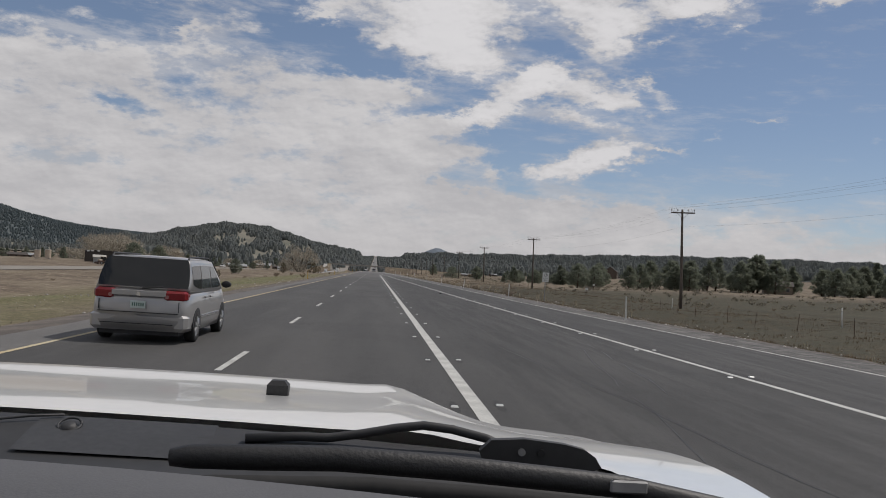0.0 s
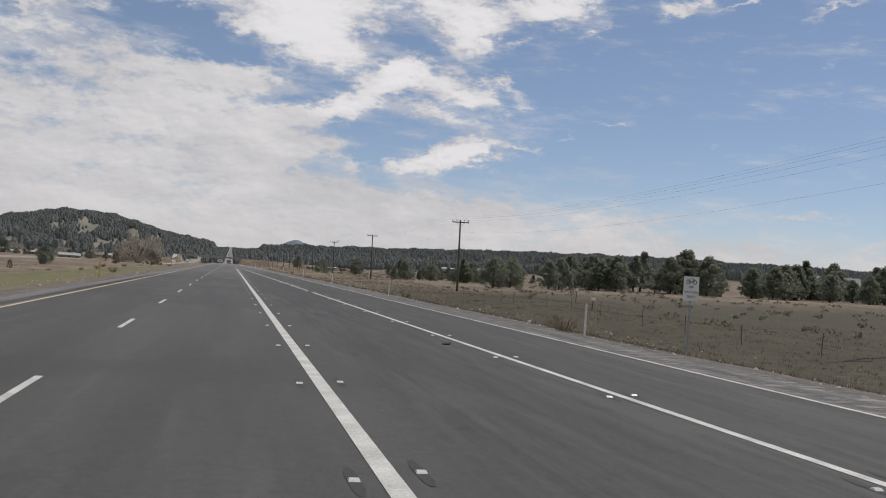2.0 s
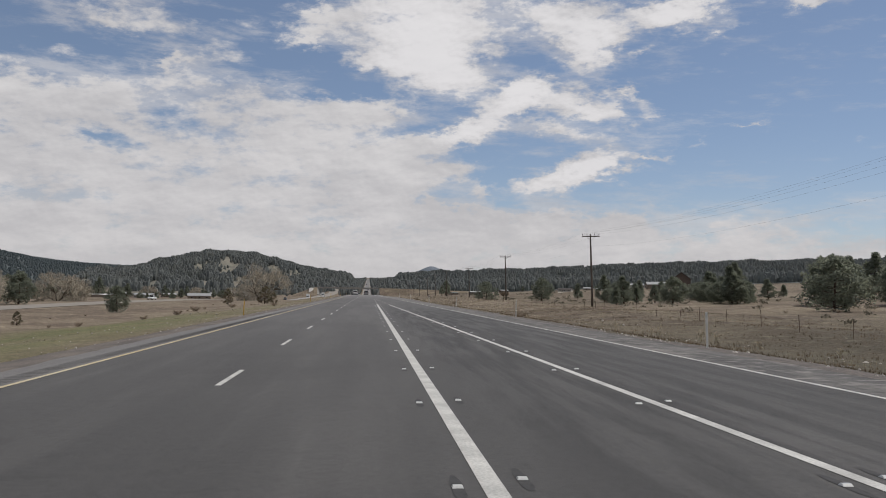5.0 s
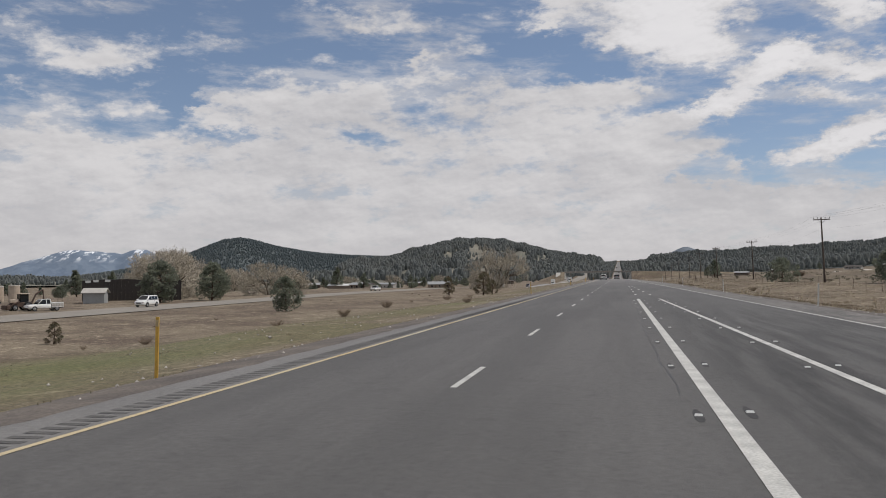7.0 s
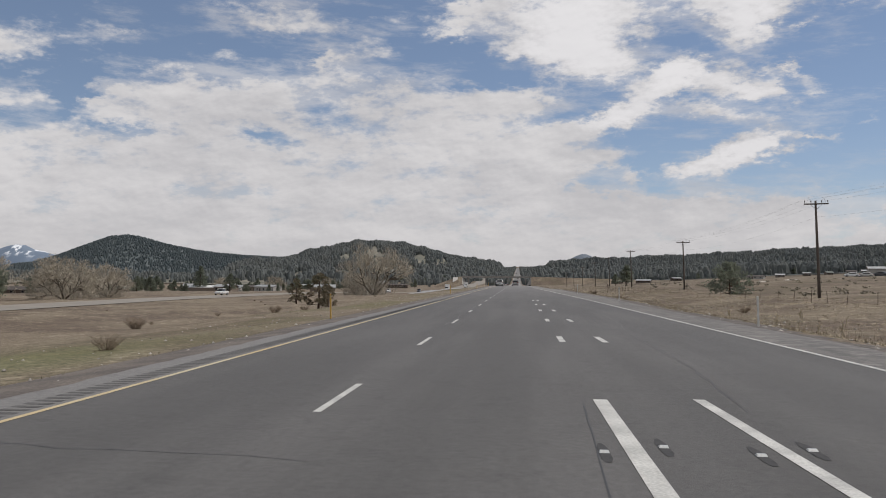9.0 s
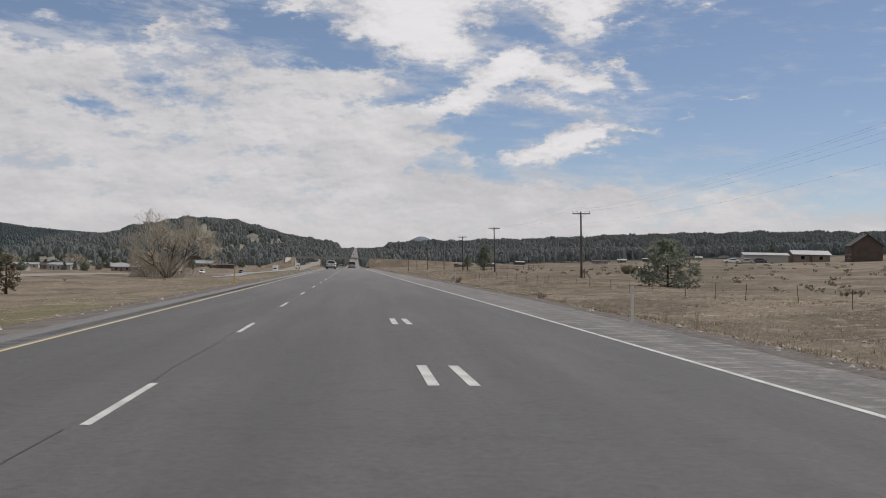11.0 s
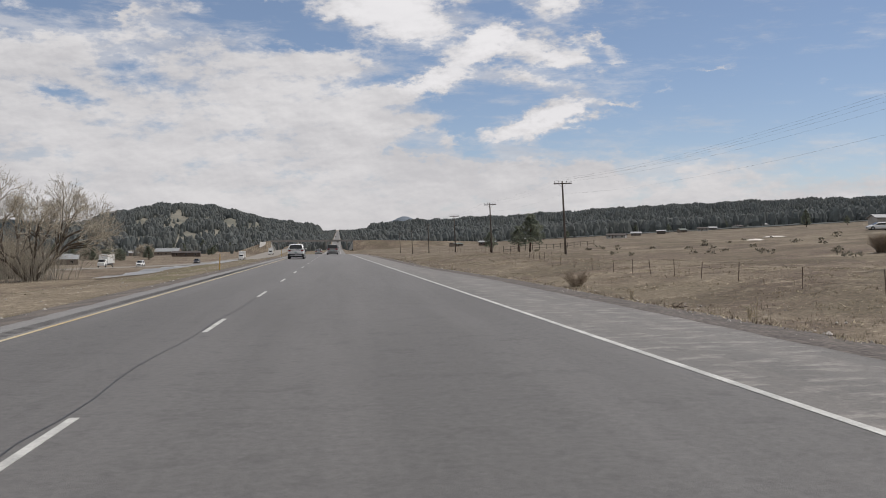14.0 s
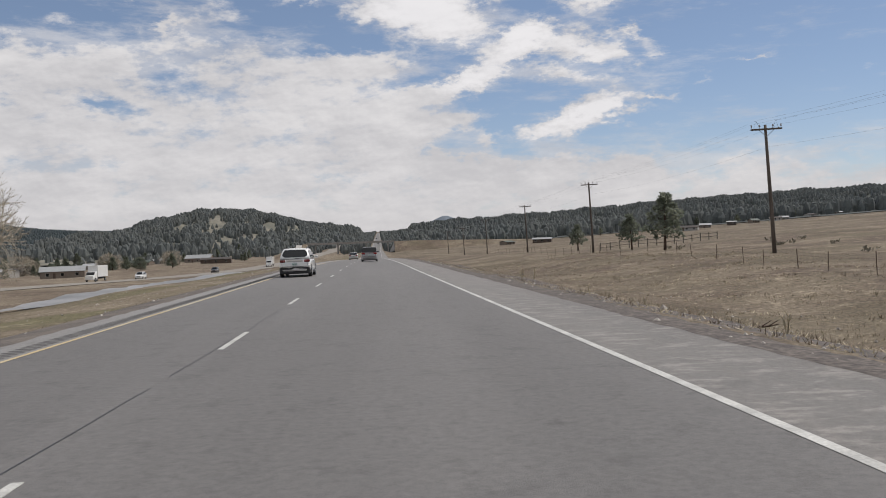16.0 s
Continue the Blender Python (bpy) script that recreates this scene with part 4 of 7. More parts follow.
def corridor_woods():
    """Pines on both sides of the cutting where the road climbs out of sight."""
    rng = random.Random(77)
    v, f = [], []
    while len(v) < 16 * 7000:
        y = 1135 + 2950 * rng.random() ** 1.2
        side = rng.choice([-1, 1])
        x = (2 if side > 0 else -7.5) + side * (4 + rng.random() ** 1.6 * (0.22 * y))
        if y > 1260 and rng.random() < 0.2:
            x = rng.uniform(along(OPPOSITE, y) + 10, -11)
        elif abs(x - along(OPPOSITE, y)) < 11 or (x < 0 and y < 1260 and rng.random() < 0.8):
            continue
        far_tree(v, f, rng, x, y, ground_z(x, y) - 0.6, rng.uniform(6, 11))
    g = Mesh()
    g.v, g.f = v, f
    tagged(part("pine_forest", g, M["needles_hazed"]), "pine woods flanking the climbing road", "forest", kind="stuff")


# ---- vegetation ----
def tuft(v, f, rng, p, d, size, n):
    """A spray of flat needles round the direction d."""
    for _ in range(n):
        a = (d * rng.uniform(0.4, 1.0) + Vector((rng.gauss(0, 1), rng.gauss(0, 1), rng.gauss(0, 0.8))) * 0.7).normalized()
        s = a.cross(Vector((rng.gauss(0, 1), rng.gauss(0, 1), rng.gauss(0, 1)))).normalized() * size * rng.uniform(0.22, 0.42)
        q, o = p + a * size * rng.uniform(0.7, 1.3), len(v)
        m = p + a * size * 0.5
        v += [tuple(p), tuple(m + s), tuple(q), tuple(m - s)]
        f.append((o, o + 1, o + 2, o + 3))


def ponderosa(u):
    return max(0.12, (0.75 + 0.35 * math.sin(3.1 * min(1, u * 1.15))) * (1 - u ** 2.4))


def young(u):
    return max(0.06, (1 - u) ** 0.75)


def dome(u):
    return max(0.08, (1 - u ** 2.2) ** 0.6 * (0.72 + 0.28 * min(1.0, u * 4)))


def roundish(u):
    return max(0.1, math.sin(math.pi * min(1, 0.22 + 0.8 * u)) ** 0.7)


def clumped_meshes(seed, h, spread, base, clumps, per, size, shape):
    """Trunk with limbs that each carry a lumpy clump of needles, with gaps of sky between."""
    rng = random.Random(seed)
    wood, v, f = Mesh(), [], []
    lean = Vector((rng.uniform(-0.05, 0.05), rng.uniform(-0.05, 0.05), 1))
    r0 = 0.020 * h + 0.05
    wood.tube([tuple(lean * h * k / 6) for k in range(7)], [r0 * (1 - 0.92 * k / 6) for k in range(7)], 7)
    for i in range(clumps):
        q = (i + rng.random()) / clumps
        u = base + (0.96 - base) * q
        a = i * 2.399 + rng.uniform(-0.6, 0.6)
        out = spread * shape(q) * rng.uniform(0.12, 1.0) ** 0.5
        c = lean * h * u + Vector((math.cos(a) * out, math.sin(a) * out, 0))
        s = lean * h * max(base * 0.8, u - 0.25 * out / h)
        wood.tube([tuple(s), tuple((s + c) / 2 + Vector((0, 0, -0.05 * out))), tuple(c)], [r0 * 0.3 * (1 - 0.6 * u), r0 * 0.18, 0.012], 4, False)
        r = spread * 0.36 * rng.uniform(0.6, 1.25) * (1 - 0.35 * q)
        for _ in range(per):
            n = Vector((rng.gauss(0, 1), rng.gauss(0, 1), rng.gauss(0, 1) + 0.25)).normalized()
            k = r * rng.uniform(0.35, 1.05)
            tuft(v, f, rng, c + Vector((n.x * k, n.y * k, n.z * k * 0.66)), n, size, 3)
    crown = Mesh()
    crown.v, crown.f = v, f
    return wood, crown


def make_tree(name, label, seed, h, spread, base, clumps, per, size, shape, needles):
    wood, crown = clumped_meshes(seed, h, spread, base, clumps, per, size, shape)
    t = thing(name, label, "tree", "pines beside the road")
    part("trunk", wood, M["bark"], t, smooth=True)
    part("crown", crown, needles, t)
    return t


def place(proto, x, y, scale=1.0, turn=0.0, sink=0.08, wide=1.0):
    ob = copy_thing(proto, pose(x, y, ground_z(x, y) - sink, 0, 0, turn))
    ob.scale = (scale * wide, scale * wide, scale)
    return ob


def bare_tree_meshes(seed, h, levels=7, thin=0.011, dense=0.62):
    """A leafless cottonwood: limbs that fork again and again into fine twigs."""
    rng = random.Random(seed)
    limb, twig = Mesh(), Mesh()

    def grow(p, d, length, r, lev):
        bend = Vector((rng.gauss(0, 1), rng.gauss(0, 1), rng.gauss(0, 0.6) + 0.25)) * 0.16
        d2 = (d + bend).normalized()
        mid, end = p + d * length * 0.5, p + d * length * 0.5 + d2 * length * 0.5
        (limb if lev < 4 else twig).tube([tuple(p), tuple(mid), tuple(end)], [r, r * 0.85, r * 0.68], 7 if lev < 2 else 5 if lev < 4 else 3, False)
        if lev >= levels:
            return
        kids = 3 if lev < 3 or rng.random() < dense else 2
        for i in range(kids):
            spread = rng.uniform(0.35, 0.75) if i else rng.uniform(0.1, 0.4)
            side = Vector((rng.gauss(0, 1), rng.gauss(0, 1), rng.gauss(0, 0.55)))
            side = (side - d2 * side.dot(d2)).normalized()
            nd = (d2 + side * spread * 1.7 + Vector((0, 0, 0.06))).normalized()
            s = mid.lerp(end, rng.uniform(0.55, 1.0)) if i else end
            grow(s, nd, length * rng.uniform(0.66, 0.86), max(r * (0.60 if i else 0.70), thin), lev + 1)

    for k, (dx, dy, dz) in enumerate([(-0.95, 0.1, 0.75), (0.5, -0.35, 0.95), (-0.1, 0.5, 1.1), (1.0, 0.25, 0.7), (-0.5, -0.7, 0.85)]):
        grow(Vector((0.25 * dx, 0.25 * dy, 0)), Vector((dx, dy, dz)).normalized(), h * 0.27 * rng.uniform(0.85, 1.1), h * 0.019, 1)
    # suckers round the foot
    for _ in range(190):
        a, q = rng.uniform(0, 6.28), 6.5 * rng.random() ** 0.8
        p = Vector((q * math.cos(a), q * math.sin(a), -0.1))
        d = Vector((0.3 * math.cos(a) + rng.gauss(0, 0.15), 0.3 * math.sin(a) + rng.gauss(0, 0.15), 1)).normalized()
        e = p + d * rng.uniform(0.15, 0.34) * h
        twig.tube([tuple(p), tuple(p.lerp(e, 0.5) + Vector((rng.gauss(0, 0.1), 0, 0))), tuple(e)], [0.035, 0.025, 0.010], 3, False)
        for _ in range(7):
            s = p.lerp(e, rng.uniform(0.35, 0.95))
            twig.tube([tuple(s), tuple(s + (d + Vector((rng.gauss(0, 0.6), rng.gauss(0, 0.6), 0))).normalized() * h * 0.08)], [0.016, 0.007], 3, False)
    return limb, twig


def brush_mesh(seed, h, w, n):
    rng = random.Random(seed)
    g = Mesh()
    for _ in range(n):
        a, q = rng.uniform(0, 6.28), rng.uniform(0, 0.25) * w
        p = Vector((q * math.cos(a), q * math.sin(a), -0.05))
        e = p + Vector((math.cos(a) * rng.uniform(0.1, 0.8) * w, math.sin(a) * rng.uniform(0.1, 0.8) * w, h * rng.uniform(0.45, 1.0)))
        g.tube([tuple(p), tuple(p.lerp(e, 0.55) + Vector((0, 0, 0.08 * h))), tuple(e)], [0.010, 0.007, 0.003], 3, False)
        for _ in range(3):
            s = p.lerp(e, rng.uniform(0.4, 0.95))
            g.tube([tuple(s), tuple(s + Vector((rng.gauss(0, 0.15), rng.gauss(0, 0.15), 0.16)) * h)], [0.007, 0.003], 3, False)
    return g


build_ground()
build_road()
build_distance()
corridor_woods()

# ---- trees ----
bushy_pine = make_tree("pine_tree", "full bushy dark green pine on dry grass", 21, 8.0, 2.3, 0.10, 40, 34, 0.36, young, M["needles"])
tall_pine = make_tree("pine_tree", "tall dark ponderosa pine with a ragged crown", 22, 12.5, 3.3, 0.14, 46, 40, 0.44, ponderosa, M["needles"])
grove_pine = make_tree("pine_tree", "broad ponderosa pine with lumpy rounded crown", 28, 11.0, 4.3, 0.10, 52, 40, 0.46, roundish, M["needles"])
open_pine = make_tree("pine_tree", "open-crowned green ponderosa pine in dry pasture", 23, 9.0, 2.7, 0.26, 26, 30, 0.44, ponderosa, M["needles"])
scrub_pine = make_tree("pine_tree", "small scrubby pine with browned needles", 24, 4.5, 1.5, 0.12, 20, 26, 0.26, roundish, M["needles_brown"])
round_pine = make_tree("pine_tree", "broad rounded green pine on bare ground", 26, 7.5, 3.4, 0.10, 44, 40, 0.36, dome, M["needles"])
juniper = make_tree("pine_tree", "wide low pine with several stems beside the fence", 25, 5.0, 3.3, 0.05, 44, 34, 0.28, dome, M["needles"])

for proto, spots in (
    (open_pine, [(34.3, 512, 0.78, 0), (37.4, 535.7, 0.6, 80), (37.6, 571, 0.55, 200)]),
    (bushy_pine, [(53.9, 348.7, 0.5, 60), (64, 330, 0.6, 250), (70, 300, 0.7, 10), (76, 318, 0.75, 140)]),
    (round_pine, [(36.8, 311.5, 0.66, 70), (50.5, 270, 0.62, 60), (51.1, 303, 0.60, 150), (54.2, 227, 0.88, 0), (61, 236, 0.8, 100), (66, 251, 0.95, 33), (58, 262, 0.6, 210)]),
    (grove_pine, [(84.8, 259, 0.80, 0), (92, 262, 0.85, 50), (99, 268, 0.82, 90), (122.1, 268.7, 1.10, 140), (127.1, 264, 0.98, 200), (115, 262, 0.9, 250), (137, 288, 0.8, 300), (149.2, 276.4, 0.82, 20), (156.6, 271.8, 0.92, 80), (163, 276, 0.95, 160), (180, 280, 1.05, 210), (190, 270, 1.0, 260), (74, 246, 0.62, 30), (79, 252, 0.7, 77), (205, 286, 1.1, 12), (150, 262, 0.7, 40), (168, 266, 0.8, 90), (178, 262, 0.75, 200), (188, 258, 0.85, 310), (198, 262, 0.9, 170), (160, 256, 0.7, 20)]),
    (tall_pine, [(109.9, 269.8, 0.92, 0), (104, 262, 0.78, 50), (172.6, 282.5, 0.98, 140), (124.5, 271, 1.0, 10), (98, 300, 0.75, 12), (110, 310, 0.85, 45), (122, 322, 0.85, 120), (88, 330, 0.7, 190), (143, 284, 0.8, 250), (198, 284, 0.95, 300)]),
    (scrub_pine, [(-24.2, 336.7, 1.0, 0), (-41.5, 392.1, 1.1, 60), (-21.5, 330, 0.6, 200), (-43.4, 242.4, 0.42, 40)]),
):
    for x, y, s, a in spots:
        place(proto, x, y, s, a, wide=1.12)
place(juniper, 33.6, 373.7, 1.04, 0, wide=1.0)
for x, y, s, a in [(-97.6, 352.7, 1.2, 0), (-89.6, 361, 1.15, 70), (-108, 400, 1.1, 130), (-48.6, 303.2, 0.70, 200)]:
    place(round_pine, x, y, s, a)
rng = random.Random(5)
for _ in range(46):
    x = rng.uniform(64, 200)
    y = rng.uniform(228, 262) + 0.25 * (x - 64) * rng.uniform(0.0, 1.2)
    if 127 < x < 140 or 42 + 0.45 * (y - 142) > x:
        continue
    place(rng.choice([grove_pine, round_pine, grove_pine, tall_pine]), x, y + 22, rng.uniform(0.6, 0.85), rng.uniform(0, 360), wide=rng.uniform(1.0, 1.2))
for _ in range(30):
    y = rng.uniform(262, 345)
    x = max(rng.uniform(0.29, 0.53) * (y - 142), 0.62 * (y - 246))
    place(rng.choice([round_pine, round_pine, tall_pine, bushy_pine]), x, y, rng.uniform(0.35, 0.58), rng.uniform(0, 360), wide=rng.uniform(1.1, 1.6))
# scattered pines across the valley to the left, and beyond the houses on the other side
for _ in range(40):
    x, y = rng.uniform(-420, -150), rng.uniform(520, 1250)
    place(rng.choice([tall_pine, bushy_pine, open_pine]), x, y, rng.uniform(0.6, 1.1), rng.uniform(0, 360))
for _ in range(24):
    x, y = rng.uniform(120, 620), rng.uniform(780, 1500)
    place(rng.choice([tall_pine, open_pine]), x, y, rng.uniform(0.6, 1.0), rng.uniform(0, 360))
for _ in range(48):
    x, y = rng.uniform(-330, -75), rng.uniform(820, 1500)
    place(rng.choice([tall_pine, bushy_pine]), x, y, rng.uniform(0.55, 0.95), rng.uniform(0, 360), wide=1.3)
for _ in range(48):
    x, y = rng.uniform(-380, -112), rng.uniform(440, 1000)
    place(rng.choice([round_pine, bushy_pine, tall_pine]), x, y, rng.uniform(0.45, 0.9), rng.uniform(0, 360), wide=1.3)
for p in (round_pine, grove_pine, bushy_pine, tall_pine, open_pine, scrub_pine, juniper):
    for o in (*p.children_recursive, p):
        bpy.data.objects.remove(o)

limb, twig = bare_tree_meshes(41, 15.8, 8, 0.016, 0.72)
cottonwood = thing("cottonwood_tree", "big leafless cottonwood with spreading tan branches", "tree", "bare cottonwoods", pose(-43, 488, ground_z(-43, 488) - 0.1, 0, 0, 200))
cottonwood.scale = (0.94, 0.94, 1.2)
part("trunk", limb, M["limb"], cottonwood, smooth=True)
part("crown", twig, M["twig"], cottonwood, "fine bare tan twigs")
limb, twig = bare_tree_meshes(43, 13.0, 8, 0.042, 0.5)
far_cottonwood = thing("cottonwood_tree", "leafless tan cottonwood across the far carriageway", "tree", "bare cottonwoods", pose(-107, 370, ground_z(-107, 370) - 0.1, 0, 0, 40))
part("trunk", limb, M["limb"], far_cottonwood, smooth=True)
part("crown", twig, M["twig"], far_cottonwood, "fine bare tan twigs")
for x, y, s, a in [(-114, 384, 1.1, 15), (-129, 412, 1.1, 250), (-97, 410, 0.8, 170), (-138, 440, 1.0, 60), (-100, 436, 0.7, 220), (-150, 500, 0.8, 90), (-160, 516, 0.7, 10), (-168, 532, 0.8, 20), (-182, 575, 0.75, 140), (-196, 618, 0.8, 260), (-228, 680, 0.8, 310), (-214, 650, 0.7, 50), (-240, 720, 0.9, 80), (-52, 505, 0.6, 100), (-260, 760, 0.9, 10), (-200, 800, 0.9, 60), (-180, 860, 0.9, 130), (-150, 905, 0.8, 200), (-290, 830, 1.0, 250), (-130, 960, 0.8, 300), (-320, 700, 0.9, 30)]:
    place(far_cottonwood, x, y, s, a)

# ---- power line ----
POLES = [-76, 4, 86.9, 172.6, 250.4, 327.7, 404.6, 478.2, 536.2, 593.5, 660, 730, 800]
POLE_X = 31.8
POLE_DROP = {404.6: 0.75}


def power_pole():
    t = thing("power_pole", "weathered dark timber power pole with a crossarm", "power pole", "power poles along the road")
    rng = random.Random(8)
    part("shaft", Mesh().tube([(0, 0, -0.3), (0.02, 0.01, 3), (0.0, 0.03, 6), (-0.03, 0.0, 10.35)], [0.17, 0.155, 0.135, 0.105], 10), M["pole"], t, smooth=True)
    part("crossarm", Mesh().box(-1.28, 1.28, -0.17, -0.06, 9.93, 10.07, 0.015), M["pole"], t)
    for s in (-1, 1):
        part("brace", Mesh().tube([(s * 0.62, -0.11, 9.95), (0, -0.11, 9.40)], 0.02, 4), M["steel"], t)
    for x in (-1.2, -0.55, 0.55, 1.2):
        pin = part("pin", Mesh().tube([(x, -0.115, 10.05), (x, -0.115, 10.23)], 0.018, 5), M["steel"], t)
        part("insulator", Mesh().loft([[(x + r * math.cos(k * 0.785), -0.115 + r * math.sin(k * 0.785), z) for k in range(8)] for z, r in ((10.19, 0.045), (10.25, 0.075), (10.29, 0.05), (10.35, 0.06), (10.40, 0.02))]), M["insulator"], pin, "glazed pin insulator", smooth=True)
    for s in (-1, 1):
        part("wishbone", Mesh().tube([(s * 0.50, -0.11, 10.05), (s * 0.80, -0.11, 10.68), (s * 1.02, -0.11, 10.05)], 0.016, 4), M["steel"], t)
    return t


pole0 = power_pole()
rng = random.Random(9)
for i, y in enumerate(POLES):
    m = pose(POLE_X + rng.uniform(-0.2, 0.2) + (0.7 if 400 < y < 410 else 0.0), y, ground_z(POLE_X, y) + 0.0, rng.uniform(-0.8, 0.8), -1.6 + rng.uniform(-0.6, 0.6), rng.uniform(-3, 3))
    if i == 0:
        pole0.matrix_basis = m
    else:
        copy_thing(pole0, m).scale.z = 1 - POLE_DROP.get(y, 0.0) / 10.35
for x, z in ((-1.2, 10.39), (-0.80, 10.70), (0.80, 10.70), (1.2, 10.39), (0.12, 8.6)):
    line = thing("power_line", "thin sagging overhead wire between the poles", "power line", "overhead wires")
    for a, b in zip(POLES[:-1], POLES[1:]):
        n, za, zb = 14, ground_z(POLE_X, a) - POLE_DROP.get(a, 0.0), ground_z(POLE_X, b) - POLE_DROP.get(b, 0.0)
        sag = 0.9 * ((b - a) / 80) ** 2
        part("span", Mesh().tube([(POLE_X + x - 0.27, a + (b - a) * k / n, za + (zb - za) * k / n + z - sag * 4 * (k / n) * (1 - k / n)) for k in range(n + 1)], 0.0045, 3, False), M["wire"], line)


# ---- roadside posts, fence, sign ----
def marker_post(name, label, mat, pieces):
    t = thing(name, label, "marker post", "marker posts beside the road")
    part("blade", Mesh().box(-0.040, 0.040, -0.014, 0.014, -0.2, 1.28, 0.006), mat, t)
    part("reflector", Mesh().box(-0.034, 0.034, -0.022, -0.015, 1.08, 1.22), M["reflector"] if pieces else M["line_yellow"], t, "small reflective patch")
    return t


w0 = marker_post("marker_post", "slim white plastic marker post at the shoulder", M["post_white"], True)
spots = [(13.2, 44), (12.95, 82.6), (12.6, 122), (12.5, 161.6), (11.9, 199), (10.4, 231.5), (9.95, 270), (9.0, 311), (8.2, 353.5)]
for i, (x, y) in enumerate(spots):
    m = pose(x, y, ground_z(x, y) + 0.02, 0, (i % 3 - 1) * 1.8, 0)
    if i == 0:
        w0.matrix_basis = m
    else:
        copy_thing(w0, m)
y0 = marker_post("marker_post", "slim yellow plastic marker post in the grass", M["post_yellow"], False)
for i, y in enumerate([42, 120, 199, 277, 354.6, 432.5, 510]):
    m = pose(-9.5, y, ground_z(-9.5, y), 0, (i % 3 - 1) * 1.5, 0)
    if i == 0:
        y0.matrix_basis = m
    else:
        copy_thing(y0, m)


def fence():
    rng = random.Random(17)
    t = thing("wire_fence", "low barbed wire fence on thin rusty posts", "fence")
    data = Mesh().box(-0.014, 0.014, -0.014, 0.014, -0.2, 1.05).data("fence_post", M["rust"])
    tops = []
    y = 8.0
    while y < 640:
        x = 25.5 - 4.0 * smooth01(y, 300, 420) + 4.5 * smooth01(y, 430, 500)
        z = ground_z(x, y)
        part("fence_post", data, None, t, m=pose(x, y, z, rng.uniform(-5, 5), rng.uniform(-6, 6), rng.uniform(0, 40)))
        tops.append((x, y, z))
        y += rng.uniform(3.4, 6.4)
    for h in (0.35, 0.7, 1.02):
        part("strand", Mesh().tube([(x, y, z + h) for x, y, z in tops], 0.003, 3, False), M["rust"], t)
    for x, y in ((33.0, 405.5),):
        z = ground_z(x, y)
        t2 = thing("corner_brace", "leaning grey timber fence brace", "fence brace", "", pose(x, y, z))
        part("upright", Mesh().tube([(0, 0, -0.2), (0, 0, 1.5)], 0.07, 7), M["pole_light"], t2)
        part("leg", Mesh().tube([(-1.0, 0, 0), (0, 0, 1.1)], 0.05, 6), M["pole_light"], t2)
        part("leg", Mesh().tube([(1.1, 0, 0), (0.1, 0, 1.1)], 0.05, 6), M["pole_light"], t2)
    # timber rail fence farther off
    t3 = thing("rail_fence", "grey timber corral fence in the pasture", "fence")
    for k in range(14):
        x, y = 38 + 1.9 * k, 556 + 0.8 * k
        part("rail_post", Mesh().tube([(x, y, ground_z(x, y) - 0.2), (x, y, ground_z(x, y) + 1.4)], 0.08, 6), M["pole_light"], t3)
    for h in (0.6, 1.2):
        part("rail", Mesh().tube([(38 + 1.9 * k, 556 + 0.8 * k, ground_z(38 + 1.9 * k, 556 + 0.8 * k) + h) for k in range(14)], 0.05, 5), M["pole_light"], t3)


fence()


def bike_sign():
    t = thing("road_sign", "small white sign about bicycles on a steel post", "road sign", "", pose(16.1, 80.6, ground_z(16.1, 80.6)))
    part("post", Mesh().box(-0.035, 0.035, -0.02, 0.02, -0.3, 2.85), M["steel"], t)
    panel = part("panel", Mesh().box(-0.31, 0.31, -0.035, -0.022, 2.0, 2.9, 0.006), M["sign_white"], t)
    g = Mesh()
    for sx in (-0.13, 0.13):
        ring = [[(sx + r * math.cos(k * 0.5236), -0.040, 2.70 + r * math.sin(k * 0.5236)) for k in range(12)] for r in (0.085, 0.062)]
        g.loft(ring, True, False)
    for a, b in (((-0.13, 2.70), (-0.05, 2.82)), ((-0.05, 2.82), (0.09, 2.82)), ((0.0, 2.69), (0.09, 2.82)), ((-0.13, 2.70), (0.0, 2.69)), ((0.09, 2.82), (0.13, 2.70))):
        g.tube([(a[0], -0.041, a[1]), (b[0], -0.041, b[1])], 0.009, 4)
    part("symbol", g, M["sign_black"], panel, "black bicycle outline")
    for text, z, s in (("USE", 2.48, 0.13), ("SHOULDER", 2.30, 0.105), ("ONLY", 2.12, 0.13)):
        cu = bpy.data.curves.new("lettering", "FONT")
        cu.body, cu.size, cu.align_x, cu.extrude = text, s, "CENTER", 0.002
        ob = new("lettering", cu)
        dg = bpy.context.evaluated_depsgraph_get()
        me = bpy.data.meshes.new_from_object(ob.evaluated_get(dg))
        bpy.data.objects.remove(ob)
        me.materials.clear()
        me.materials.append(M["sign_black"])
        part("lettering", me, None, panel, m=pose(0, -0.040, z, 90, 0, 0))


bike_sign()


def notice_post(x, y, w, h, z, lean):
    t = thing("notice_post", "small white notice on a thin dark fence post", "notice", "notices along the fence", pose(x, y, ground_z(x, y), 0, lean, 0))
    part("post", Mesh().box(-0.03, 0.03, -0.03, 0.03, -0.2, z + h + 0.1), M["rust"], t)
    part("board", Mesh().box(-w / 2, w / 2, -0.045, -0.031, z, z + h, 0.004), M["sign_white"], t)


notice_post(35.3, 136.8, 0.34, 0.30, 1.15, 2)
notice_post(30.2, 121.0, 0.42, 0.34, 0.85, 4)


